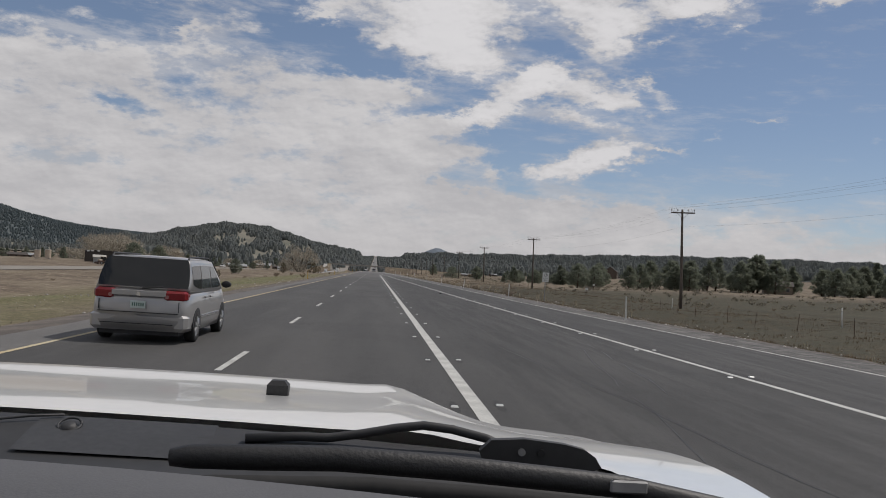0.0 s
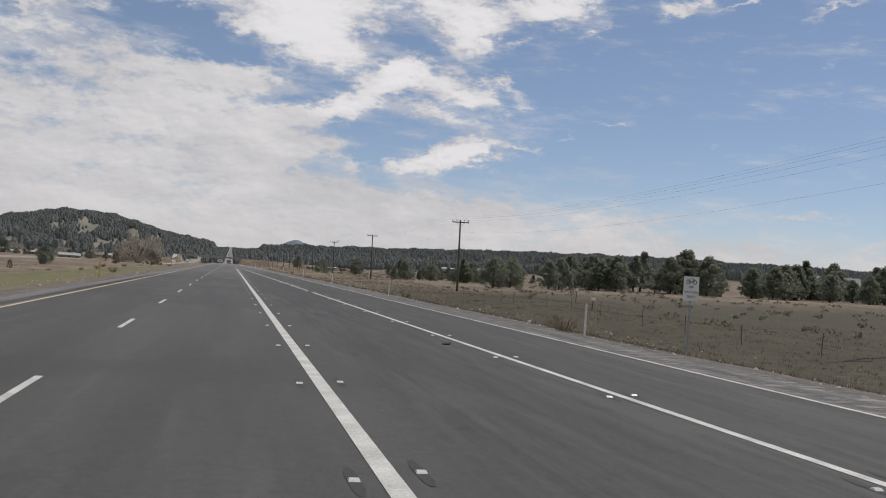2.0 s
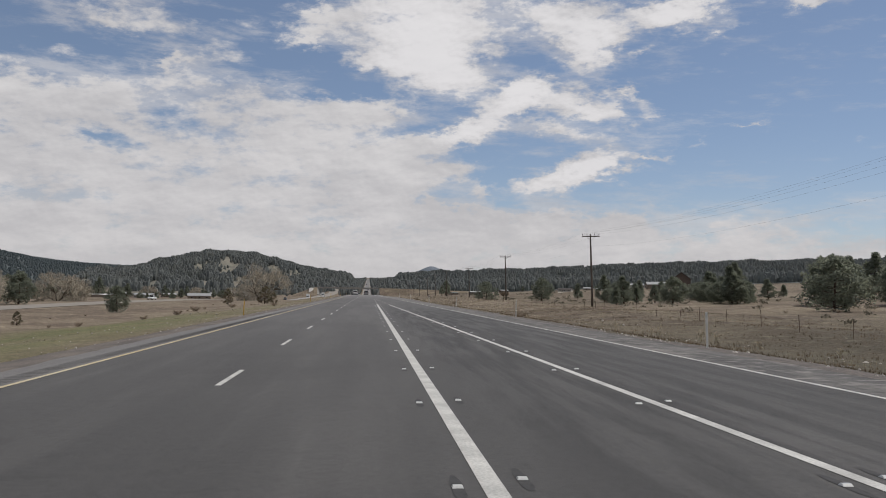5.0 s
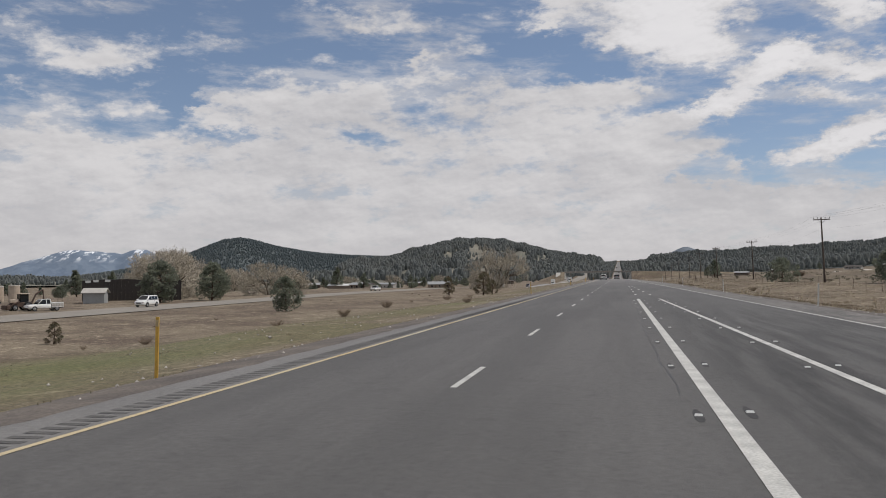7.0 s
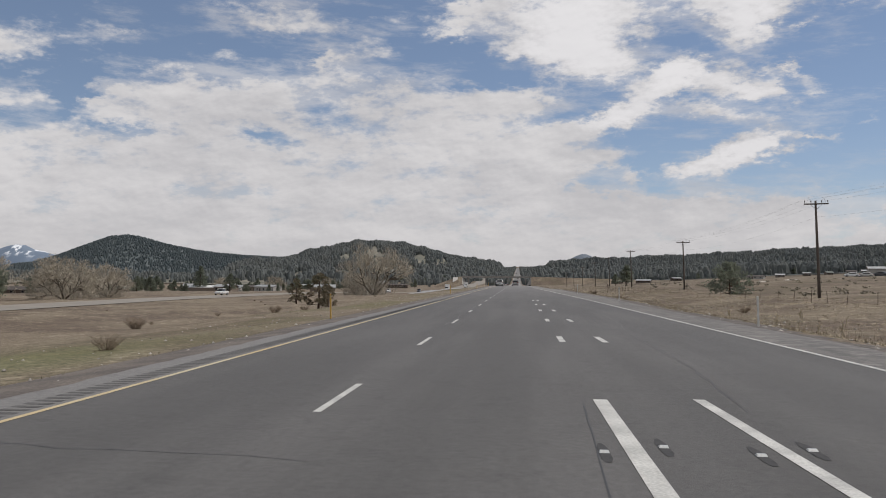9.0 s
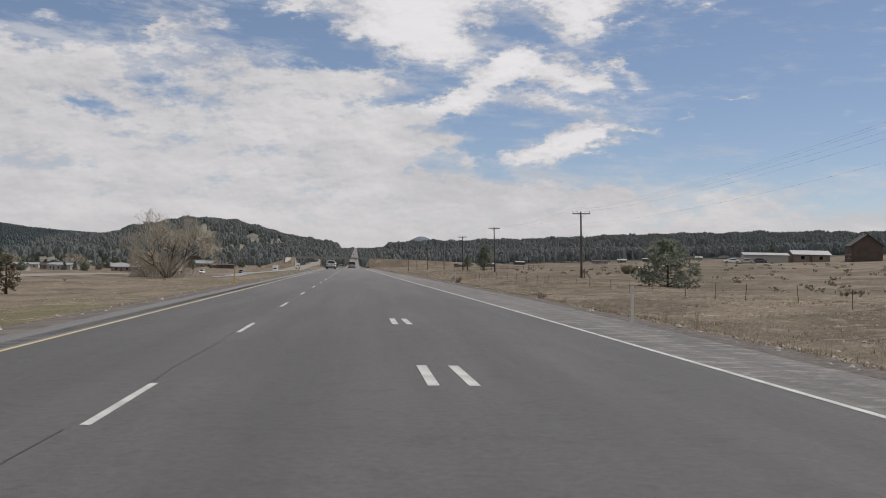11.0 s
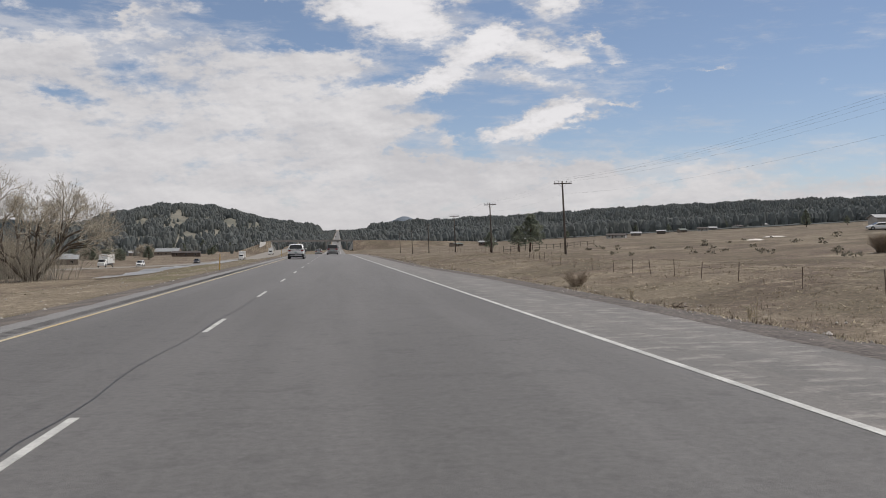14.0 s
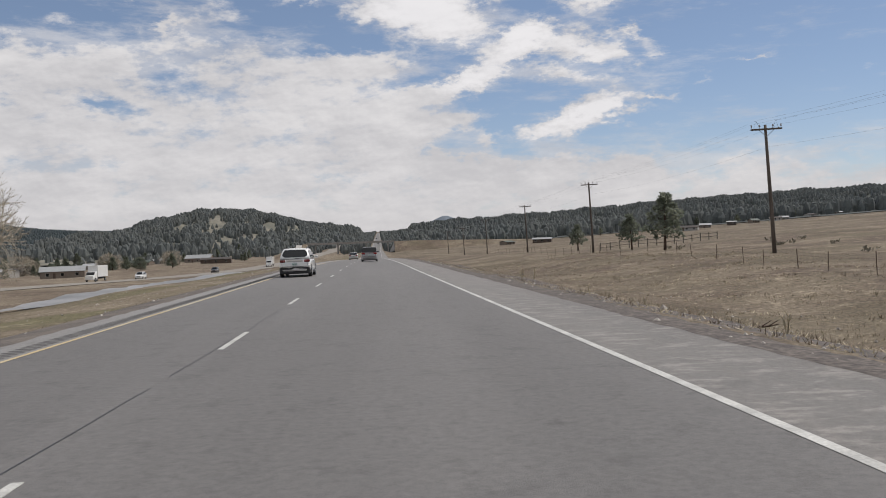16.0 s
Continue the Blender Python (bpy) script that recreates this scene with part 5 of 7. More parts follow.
def stake(x, y, h, lean):
    t = thing("fence_stake", "thin whitewashed stake standing by the fence", "stake", "pale stakes by the fence", pose(x, y, ground_z(x, y), 0, lean, 0))
    part("shaft", Mesh().tube([(0, 0, -0.2), (0.01, 0, h * 0.5), (0, 0.01, h)], [0.045, 0.042, 0.036], 8), M["post_white"], t, smooth=True)
    part("wire_tie", Mesh().tube([(0, 0, h * 0.8), (0, 0, h * 0.83)], 0.048, 8), M["steel"], t)


stake(28.8, 81.0, 1.1, 2)
stake(29.9, 52.4, 1.25, -2)


# ---- vehicles ----
def ring(y, w, zb, zt, crown=0.02):
    h = zt - zb
    half = [(0.80, zb), (0.965, zb + 0.05), (1.0, zb + 0.26 * h), (1.0, zb + 0.62 * h), (0.975, zb + 0.86 * h), (0.92, zt - 0.02), (0.55, zt + crown)]
    return [(w * a, y, z) for a, z in half] + [(-w * a, y, z) for a, z in half[::-1]]


def wheel(t, x, y, r, side):
    w = thing_part("wheel", t)
    tyre = Mesh()
    prof = [(0.0, r * 0.66), (0.0, r * 0.93), (0.03, r), (0.19, r), (0.22, r * 0.93), (0.22, r * 0.66)]
    tyre.loft([[(x - side * d, y + q * math.cos(k * 0.2618), r + q * math.sin(k * 0.2618)) for k in range(24)] for d, q in prof], True, False)
    part("tyre", tyre, M["rubber"], w, smooth=True)
    rim = Mesh().disc_x(x - side * 0.03, x - side * 0.10, y, r, r * 0.66, 20)
    for k in range(7):
        a = k * 0.8976
        rim.tube([(x - side * 0.005, y + 0.05 * math.cos(a), r + 0.05 * math.sin(a)), (x - side * 0.015, y + r * 0.63 * math.cos(a), r + r * 0.63 * math.sin(a))], [0.045, 0.03], 5)
    part("rim", rim, M["rim"], w)


def thing_part(name, parent):
    ob = new(name)
    ob.empty_display_size = 0.1
    ob.parent = parent
    return ob


def vehicle(name, label, category, m, paint, L, W, H, belt, hood, cabin, wheel_r=0.34, base=2.9, rear_over=1.0, clad=None, rails=False, style="van", lamps="band", ground=0.20, group="", trim=None):
    """cabin: y of rear foot, rear roof edge, front roof edge, windscreen foot, as shares of the length from the rear."""
    t = thing(name, label, category, group, m)
    w = W / 2
    y0 = -L / 2
    rb, rr, fr, fb = (y0 + L * c for c in cabin)
    deck = belt if style in ("van", "suv") else belt - 0.06
    st = [(y0, 0.86, ground + 0.22, deck - 0.30), (y0 + 0.05, 0.93, ground + 0.08, deck - 0.10), (y0 + 0.22, 0.975, ground + 0.03, deck - 0.01), (y0 + 0.8, 1.0, ground, belt), (fb - 0.3, 1.0, ground, belt), (fb, 0.99, ground, belt - 0.01), (fb + 0.35 * (L / 2 - fb), 0.97, ground, hood + 0.06), (L / 2 - 0.35, 0.94, ground + 0.02, hood - 0.05), (L / 2 - 0.08, 0.87, ground + 0.06, hood - 0.20), (L / 2, 0.78, ground + 0.16, hood - 0.34)]
    wb, wt = w * 0.95, w * (0.75 if style == "suv" else 0.84 if style == "van" else 0.76)
    roof = H

    def height(y):
        if y <= rr:
            z = belt + (roof - belt) * ((y - rb) / max(rr - rb, 0.01)) ** 0.9
        elif y <= fr:
            u = (y - rr) / (fr - rr)
            z = roof + 0.035 * math.sin(math.pi * min(1, 0.1 + 0.85 * u))
        else:
            z = belt + (roof - belt) * (1 - (y - fr) / (fb - fr)) ** 0.9
        return max(z, belt + 0.015)

    def side(z):
        u = min(1.0, (z - belt) / (roof - belt))
        return wb + (wt - wb) * (0.35 * u + 0.65 * u * u)

    def bow(g, k=0.17):
        """Rounds the corners of the plan at both ends."""
        for i, (x, y, z) in enumerate(g.v):
            q = max(0.0, (abs(x) / w - 0.5) / 0.5)
            g.v[i] = (x, y - k * q * q * (1 if y > 0 else -1) * smooth01(abs(y), L * 0.22, L * 0.5), z)
        return g

    def cab(y):
        z = height(y)
        h = z - belt
        half = [(wb, belt - 0.03)] + [(side(belt + h * k), belt + h * k) for k in (0.3, 0.6, 0.84)]
        x = side(belt + h * 0.84)
        half += [(x * 0.965, belt + h * 0.945), (x * 0.86, belt + h * 0.99), (x * 0.45, z + 0.012)]
        return [(q, y, zz) for q, zz in half] + [(-q, y, zz) for q, zz in half[::-1]]

    ys = [rb + (rr - rb) * k for k in (0, 0.25, 0.5, 0.75, 0.92, 1)] + [rr + (fr - rr) * k for k in (0.06, 0.25, 0.5, 0.75, 0.95)] + [fr + (fb - fr) * k for k in (0, 0.1, 0.35, 0.65, 1)]
    part("body", bow(Mesh().loft([ring(y, w * k, a, b) for y, k, a, b in st])), M[paint], t, smooth=True)
    part("cabin", bow(Mesh().loft([cab(y) for y in ys])), M[paint], t, smooth=True)

    def end_glass(ya, yb, lo, hi, out):
        """A pane on the sloping end of the cabin, with rounded corners."""
        g, rows = Mesh(), []
        for k in range(9):
            u = lo + (hi - lo) * k / 8
            y = ya + (yb - ya) * u
            z = height(y)
            q = side(z) * (0.985 if style == "van" else 0.95 if style != "suv" else 0.88) * (1 - (0.03 if style == "van" else 0.07) * (abs(k - 4) / 4) ** 6) * (1.0 if style != "suv" else (0.80, 0.92, 0.99, 1, 1, 0.99, 0.97, 0.95, 0.93)[k])
            rows.append([(q * m, y + out, z + 0.022) for m in (-1, -0.8, -0.45, 0, 0.45, 0.8, 1)])
        return bow(g.loft(rows, False, False))

    part("rear_window", end_glass(rb, rr, 0.03 if style == "van" else 0.12, 0.95 if style == "van" else 0.86, -0.012), M["glass"], t, "dark tinted rear window", smooth=True)
    part("windscreen", end_glass(fb, fr, 0.06, 0.94, 0.012), M["glass"], t, "dark windscreen", smooth=True)
    for s in (-1, 1):
        span = (rr - 0.02 if style != "sedan" else rr - 0.15, fb - 0.12)
        cuts = (0.0, 0.29, 0.60, 1.0) if style != "sedan" else (0.0, 0.5, 1.0)
        for c0, c1 in zip(cuts[:-1], cuts[1:]):
            ya, yb = span[0] + (span[1] - span[0]) * c0 + 0.035, span[0] + (span[1] - span[0]) * c1 - 0.035
            rows = []
            for k in range(9):
                y = ya + (yb - ya) * k / 8
                low, top = belt + 0.035, min(height(y) - 0.15, roof - 0.12)
                if c0 == 0.0:
                    low += 0.10 * (1 - k / 8) ** 2
                if top < low + 0.02:
                    continue
                rows.append([(s * (side(low + (top - low) * j / 4) + 0.006), y, low + (top - low) * j / 4) for j in range(5)])
            if len(rows) > 1:
                part("side_window", bow(Mesh().loft(rows, False, False)), M["glass_light" if style == "van" and c0 > 0 else "glass"], t, smooth=True)
        mx, mz = s * (w + 0.10), belt + 0.10
        part("mirror", Mesh().loft([[(mx + 0.115 * k * math.cos(j * 0.5236) + s * 0.02 * d, fb - 0.22 + 0.07 * d, mz + 0.085 * k * math.sin(j * 0.5236)) for j in range(12)] for d, k in ((-1, 0.9), (-0.8, 1.0), (0.2, 0.95), (1.0, 0.55))]), M["black_plastic"] if style == "van" else M[paint], t, smooth=True)
        for u in (0.36, 0.60):
            y = rr + (fr - rr) * (u + 0.12)
            part("door_handle", Mesh().box(min(s * (w - 0.01), s * (w + 0.03)), max(s * (w - 0.01), s * (w + 0.03)), y - 0.10, y + 0.10, belt - 0.17, belt - 0.13, 0.01), M["chrome"] if style == "suv" else M[paint], t)
        if rails:
            part("roof_rail", Mesh().tube([(s * (wt - 0.05), rr + 0.15, roof - 0.02), (s * (wt - 0.05), rr + 0.25, roof + 0.055), (s * (wt - 0.05), fr - 0.25, roof + 0.055), (s * (wt - 0.05), fr - 0.12, roof - 0.02)], 0.022, 5), M["black_plastic"], t)
        part("side_moulding", Mesh().box(min(s * (w - 0.02), s * (w + 0.012)), max(s * (w - 0.02), s * (w + 0.012)), y0 + 1.45, y0 + L * 0.70, ground + 0.30, ground + 0.37, 0.008), M["chrome"] if style == "van" else M[paint], t)
        ay = (y0 + rear_over, y0 + rear_over + base)
        for y in ay:
            part("wheel_arch", Mesh().loft([[(s * (w + d), y + q * math.cos(k * 0.1963), wheel_r + q * math.sin(k * 0.1963)) for k in range(17)] for d, q in ((-0.06, wheel_r * 1.18), (0.004, wheel_r * 1.18), (0.004, wheel_r * 0.3))], False, False), M["black_plastic"], t)
            wheel(t, s * (w + 0.008), y, wheel_r, s)
    if clad:
        part("rear_bumper", bow(Mesh().box(-w * 0.97, w * 0.97, y0 - 0.06, y0 + 0.50, ground - 0.02, ground + 0.40, 0.06)), M[clad], t, "black plastic lower bumper")
        part("bumper_lip", bow(Mesh().box(-w * 0.97, w * 0.97, y0 - 0.075, y0 + 0.30, ground + 0.41, ground + 0.53, 0.04)), M[paint], t)
        for s in (-1, 1):
            part("sill", Mesh().box(min(s * (w - 0.06), s * (w + 0.015)), max(s * (w - 0.06), s * (w + 0.015)), y0 + 1.4, y0 + rear_over + base - 0.45, ground - 0.01, ground + 0.14, 0.02), M["black_plastic"], t)
    else:
        part("rear_bumper", bow(Mesh().box(-w * 0.985, w * 0.985, y0 - 0.05, y0 + 0.42, ground + 0.06, ground + 0.42, 0.07)), M[paint], t)
    part("underbody", Mesh().box(-w * 0.8, w * 0.8, y0 + 0.2, L / 2 - 0.3, ground - 0.03, ground + 0.15), M["black_plastic"], t)
    # rear face
    zl = belt - 0.22
    for s in (-1, 1):
        lamp_w = 0.50 if lamps == "band" else 0.40
        x0, x1 = sorted((s * (w * 0.945), s * (w * 0.985 - lamp_w)))
        lampo = part("tail_lamp", bow(Mesh().box(x0, x1, y0 + 0.004, y0 + 0.34, zl, zl + (0.22 if lamps == "band" else 0.18), 0.05)), M["red_lens" if lamps == "band" else "lamp_dark"], t, "red tail lamp cluster" if lamps == "band" else "smoked dark red tail lamp")
        c = s * (w * 0.985 - lamp_w + 0.08)
        part("reversing_lamp", Mesh().tube([(c, y0 - 0.002, zl + 0.09), (c, y0 - 0.012, zl + 0.09)], 0.042, 12), M["lamp_pink"], lampo)
    part("tailgate_trim", Mesh().box(-w * 0.54, w * 0.54, y0 - 0.016, y0 + 0.1, zl + 0.09, zl + 0.17 + (0.03 if style == "van" else 0), 0.006), M[trim or "chrome"], t)
    part("badge", Mesh().tube([(0, y0 - 0.018, zl + 0.13), (0, y0 - 0.026, zl + 0.13)], 0.042, 12), M["chrome"], t)
    plate = part("number_plate", Mesh().box(-0.155, 0.155, y0 - 0.03, y0 - 0.005, zl - 0.16, zl - 0.01, 0.004), M["plate"], t, "pale number plate")
    for k in range(6):
        part("plate_bar", Mesh().box(-0.115 + 0.042 * k, -0.09 + 0.042 * k, y0 - 0.033, y0 - 0.029, zl - 0.12, zl - 0.05), M["plate_ink"], plate)
    if style != "sedan":
        for s in (-1, 1):
            part("tailgate_seam", Mesh().box(s * w * 0.80 - 0.006, s * w * 0.80 + 0.006, y0 + 0.052, y0 + 0.09, ground + 0.46, zl - 0.01), M["black_plastic"], t)
        part("tailgate_seam", Mesh().box(-w * 0.80, w * 0.80, y0 - 0.004, y0 + 0.09, ground + 0.425, ground + 0.44), M["black_plastic"], t)
        part("bumper_groove", Mesh().box(-w * 0.72, w * 0.72, y0 - 0.056, y0 + 0.0, ground + 0.20, ground + 0.215), M["black_plastic"], t)
    part("rear_wiper", Mesh().tube([(0.02, rb - 0.03, belt + 0.03), (0.42, rb - 0.0, belt + 0.07)], 0.014, 5), M["black_plastic"], t)
    # front lamps
    for s in (-1, 1):
        x0, x1 = sorted((s * (w * 0.88), s * (w * 0.5)))
        part("headlamp", Mesh().box(x0, x1, L / 2 - 0.25, L / 2 - 0.03, hood - 0.36, hood - 0.22, 0.03), M["clear_lens"], t)
    part("grille", Mesh().box(-w * 0.45, w * 0.45, L / 2 - 0.1, L / 2 + 0.005, hood - 0.5, hood - 0.28, 0.02), M["black_plastic"], t)
    return t


def pickup(name, label, m, paint, utility=False):
    """A crew-cab pickup; utility: a service body with lockers."""
    t = thing(name, label, "truck", "", m)
    w = 0.98
    part("body", Mesh().loft([ring(y, w * k, 0.42, z) for y, k, z in ((-0.8, 1.0, 1.12), (0.9, 1.0, 1.12), (1.05, 0.98, 1.10), (2.3, 0.95, 1.02), (2.65, 0.9, 0.95), (2.75, 0.82, 0.85))]), M[paint], t, smooth=True)
    cab = [[(0.90, y, 1.08), (x, y, z), (-x, y, z), (-0.90, y, 1.08)] for y, x, z in ((-0.85, 0.88, 1.1), (-0.72, 0.72, 1.83), (0.5, 0.72, 1.86), (1.25, 0.84, 1.12))]
    part("window_glass", Mesh().loft(cab), M["glass"], t)
    part("roof", Mesh().box(-0.74, 0.74, -0.78, 0.56, 1.80, 1.90, 0.03), M[paint], t)
    for s in (-1, 1):
        part("front_pillar", Mesh().tube([(s * 0.86, 1.22, 1.1), (s * 0.73, 0.5, 1.84)], 0.04, 5), M[paint], t)
        part("door_pillar", Mesh().tube([(s * 0.91, -0.1, 1.08), (s * 0.74, -0.1, 1.84)], 0.05, 5), M[paint], t)
        part("rear_pillar", Mesh().tube([(s * 0.90, -0.8, 1.08), (s * 0.74, -0.72, 1.84)], 0.07, 5), M[paint], t)
        for y in (1.75, -1.75):
            wheel(t, s * 0.98, y, 0.40, s)
        part("headlamp", Mesh().box(*sorted((s * 0.85, s * 0.6)), 2.66, 2.78, 0.72, 0.9, 0.02), M["clear_lens"], t)
    if utility:
        part("service_body", Mesh().box(-1.0, 1.0, -2.8, -0.9, 0.55, 1.35, 0.03), M[paint], t)
        for k in range(4):
            part("locker_door", Mesh().box(-1.02, 1.02, -2.75 + 0.46 * k, -2.35 + 0.46 * k, 0.7, 1.25, 0.01), M["wall_pale"], t)
        part("rack", Mesh().tube([(-0.9, -2.7, 1.35), (-0.9, -2.7, 1.95), (0.9, -2.7, 1.95), (0.9, -2.7, 1.35)], 0.03, 5), M["black_plastic"], t)
    else:
        for s in (-1, 1):
            part("bed_side", Mesh().box(*sorted((s * 0.86, s * 0.98)), -2.7, -0.85, 0.5, 1.12, 0.03), M[paint], t)
        part("tailgate", Mesh().box(-0.9, 0.9, -2.72, -2.62, 0.6, 1.1, 0.02), M[paint], t)
    part("bed_floor", Mesh().box(-0.9, 0.9, -2.65, 2.2, 0.45, 0.62), M["black_plastic"], t)
    part("bumper", Mesh().box(-0.9, 0.9, 2.65, 2.82, 0.45, 0.66, 0.03), M["chrome"], t)
    return t


vehicle("minivan", "silver minivan with wide red tail lamps on the road", "minivan", pose(-4.99, 19.75, 0.0, 0, 0, 0.2), "silver", 5.08, 2.0, 1.76, 1.10, 1.02, (0.035, 0.115, 0.62, 0.82), base=3.03, rear_over=1.02, rails=True, style="van", trim="silver")
vehicle("minivan", "silver minivan keeping to the slow lane ahead", "minivan", pose(-0.92, 519.5, road_z(519.5)), "silver", 5.08, 1.96, 1.76, 1.10, 1.02, (0.035, 0.115, 0.62, 0.82), base=3.03, rear_over=1.02, rails=True, style="van", trim="silver")
vehicle("crossover", "white crossover with dark rear bumper and roof rails", "car", pose(-5.02, 469.0, 0.0, 0, 0, 0), "white_paint", 5.1, 1.99, 1.79, 1.14, 1.08, (0.02, 0.125, 0.56, 0.77), wheel_r=0.37, base=3.02, rear_over=1.0, clad="black_plastic", rails=True, style="suv", lamps="pair", ground=0.24)
vehicle("sedan", "pale gold saloon car driving far ahead", "car", pose(-5.1, 593, road_z(593), 0, 0, 0), "beige_paint", 4.8, 1.82, 1.45, 0.96, 0.88, (0.14, 0.30, 0.58, 0.78), wheel_r=0.32, base=2.75, style="sedan")
for x, y, p in ((-0.8, 1500, "dark_paint"), (-5.0, 2050, "dark_paint")):
    vehicle("distant_car", "dark estate car small in the distance", "car", pose(x, y, road_z(y)), p, 4.9, 1.95, 1.8, 1.1, 1.05, (0.05, 0.15, 0.6, 0.78), style="suv", group="far traffic ahead")
oz = ground_z(-77, 375) + 0.10
vehicle("oncoming_suv", "white sport utility vehicle on the far carriageway", "car", pose(-80.5, 318.5, ground_z(-80.5, 318.5) + 0.12, 0, 0, 180), "white_paint", 5.2, 2.0, 1.95, 1.2, 1.12, (0.03, 0.10, 0.60, 0.78), wheel_r=0.4, base=3.0, style="suv", ground=0.35)
pickup("oncoming_pickup", "white crew-cab pickup on the far carriageway", pose(-81, 463, ground_z(-81, 463) + 0.12, 0, 0, 176), "white_paint")
pickup("service_truck", "white service truck with side lockers parked on dirt", pose(-90, 304, ground_z(-90, 304), 0, 0, 150), "white_paint", True)
for x, y, a, p in ((106.5, 519, 75, "white_paint"), (111.5, 521, 80, "beige_paint"), (118, 526, 60, "dark_paint")):
    vehicle("parked_car", "pale car parked on bare ground by the sheds", "car", pose(x, y, ground_z(x, y), 0, 0, a), p, 4.8, 1.85, 1.5, 0.98, 0.9, (0.12, 0.28, 0.58, 0.78), style="sedan", group="cars parked in the yard")
for y, p in ((640, "white_paint"), (700, "dark_paint"), (905, "white_paint")):
    x = along(OPPOSITE, y) - 2
    vehicle("distant_car", "car on the far carriageway in the distance", "car", pose(x, y, ground_z(x, y) + 0.12, 0, 0, 180), p, 4.9, 1.95, 1.8, 1.1, 1.05, (0.05, 0.15, 0.6, 0.78), style="suv", group="far oncoming traffic")


def box_truck(x, y, turn):
    t = thing("box_truck", "white box truck on the far carriageway", "truck", "", pose(x, y, ground_z(x, y) + 0.12, 0, 0, turn))
    part("cargo_box", Mesh().box(-1.25, 1.25, -4.0, 2.2, 1.1, 3.9, 0.04), M["white_paint"], t)
    part("cab", Mesh().loft([ring(yy, 1.1 * k, 0.5, z) for yy, k, z in ((2.3, 1, 2.5), (3.3, 1, 2.45), (3.9, 0.96, 1.6), (4.6, 0.9, 1.4))]), M["white_paint"], t)
    part("windscreen", Mesh().loft([[(-0.95, 3.4, 2.3), (0.95, 3.4, 2.3), (0.95, 3.92, 1.62), (-0.95, 3.92, 1.62)], [(-0.95, 3.43, 2.33), (0.95, 3.43, 2.33), (0.95, 3.95, 1.65), (-0.95, 3.95, 1.65)]]), M["glass"], t)
    part("frame", Mesh().box(-0.5, 0.5, -3.9, 4.2, 0.6, 1.1), M["black_plastic"], t)
    for s in (-1, 1):
        for yy in (-2.6, 3.4):
            wheel(t, s * 1.15, yy, 0.5, s)


box_truck(along(OPPOSITE, 760) + 2, 760, 180)
box_truck(-69, 628, 176)
box_truck(along(OPPOSITE, 850) + 2, 850, 180)


# ---- buildings ----
def house(name, label, x, y, turn, L, D, H, roof_h, wall, roof, windows=3, over=0.4, group="houses across the valley"):
    t = thing(name, label, "house", group, pose(x, y, ground_z(x, y) - 0.15, 0, 0, turn))
    body = part("wall", Mesh().box(-L / 2, L / 2, -D / 2, D / 2, 0, H).add([(-L / 2, -D / 2, H), (-L / 2, D / 2, H), (-L / 2, 0, H + roof_h - 0.1), (L / 2, -D / 2, H), (L / 2, D / 2, H), (L / 2, 0, H + roof_h - 0.1)], [(0, 2, 1), (3, 4, 5)]), M[wall], t)
    r = Mesh()
    for s in (-1, 1):
        a, b = (D / 2 + over) * s, 0.0
        zl = H - over * roof_h / (D / 2)
        lo, hi = [(-L / 2 - over, a, zl), (L / 2 + over, a, zl), (L / 2 + over, b, H + roof_h), (-L / 2 - over, b, H + roof_h)], 0.12
        r.loft([[p for p in lo], [(p[0], p[1], p[2] + hi) for p in lo]])
    part("roof", r, M[roof], t)
    for k in range(windows):
        wx = -L / 2 + L * (k + 0.5) / windows
        for s in (-1, 1):
            win = part("window", Mesh().box(wx - 0.55, wx + 0.55, *sorted((s * (D / 2 - 0.02), s * (D / 2 + 0.03))), 1.0, min(2.1, H - 0.3)), M["glass"], t)
            part("window_frame", Mesh().box(wx - 0.63, wx + 0.63, *sorted((s * (D / 2 - 0.03), s * (D / 2 + 0.02))), 0.92, min(2.18, H - 0.22)), M["wall_pale"], win)
    if windows:
        part("door", Mesh().box(-L / 2 + 0.6 + L / windows * 0.75, -L / 2 + 1.5 + L / windows * 0.75, -D / 2 - 0.04, -D / 2 + 0.02, 0.05, min(2.1, H - 0.1)), M["wall_brown"], t)
    return t


house("long_shed", "long pale metal shed with a low roof", 127, 541, -15, 13, 6, 2.6, 0.7, "wall_pale", "roof_grey", 0, group="sheds beyond the pasture")
house("long_shed", "tan shed with a grey roof", 141, 540, -10, 11, 6, 2.6, 1.2, "wall_tan", "roof_grey", 2, group="sheds beyond the pasture")
house("farm_house", "tall brown timber house with a steep gable", 143, 514, 70, 9, 8, 4.6, 3.0, "wall_brown", "roof_dark", 3)
house("farm_house", "large house with a green-grey hipped roof", 203, 310, -30, 17, 11, 5.0, 3.2, "wall_pale", "roof_green", 4)
house("farm_house", "low tan house among the pines", 134, 277, -20, 9, 7, 2.8, 1.5, "wall_tan", "roof_dark", 3)
house("farm_house", "low pale house among the pines", 176, 306, 10, 10, 7, 2.8, 1.5, "wall_pale", "roof_grey", 2)
house("long_shed", "low red-roofed open shed among junipers", -196, 1200, 12, 19, 9, 3.0, 1.4, "wall_tan", "roof_grey", 2)
house("farm_house", "tan house with a pale roof by the trees", -141, 1100, -8, 20, 11, 3.4, 2.6, "wall_tan", "roof_grey", 3)
house("long_shed", "long white-roofed shed across the valley", -150, 640, 8, 17, 8, 2.5, 0.9, "wall_tan", "roof_white", 0)
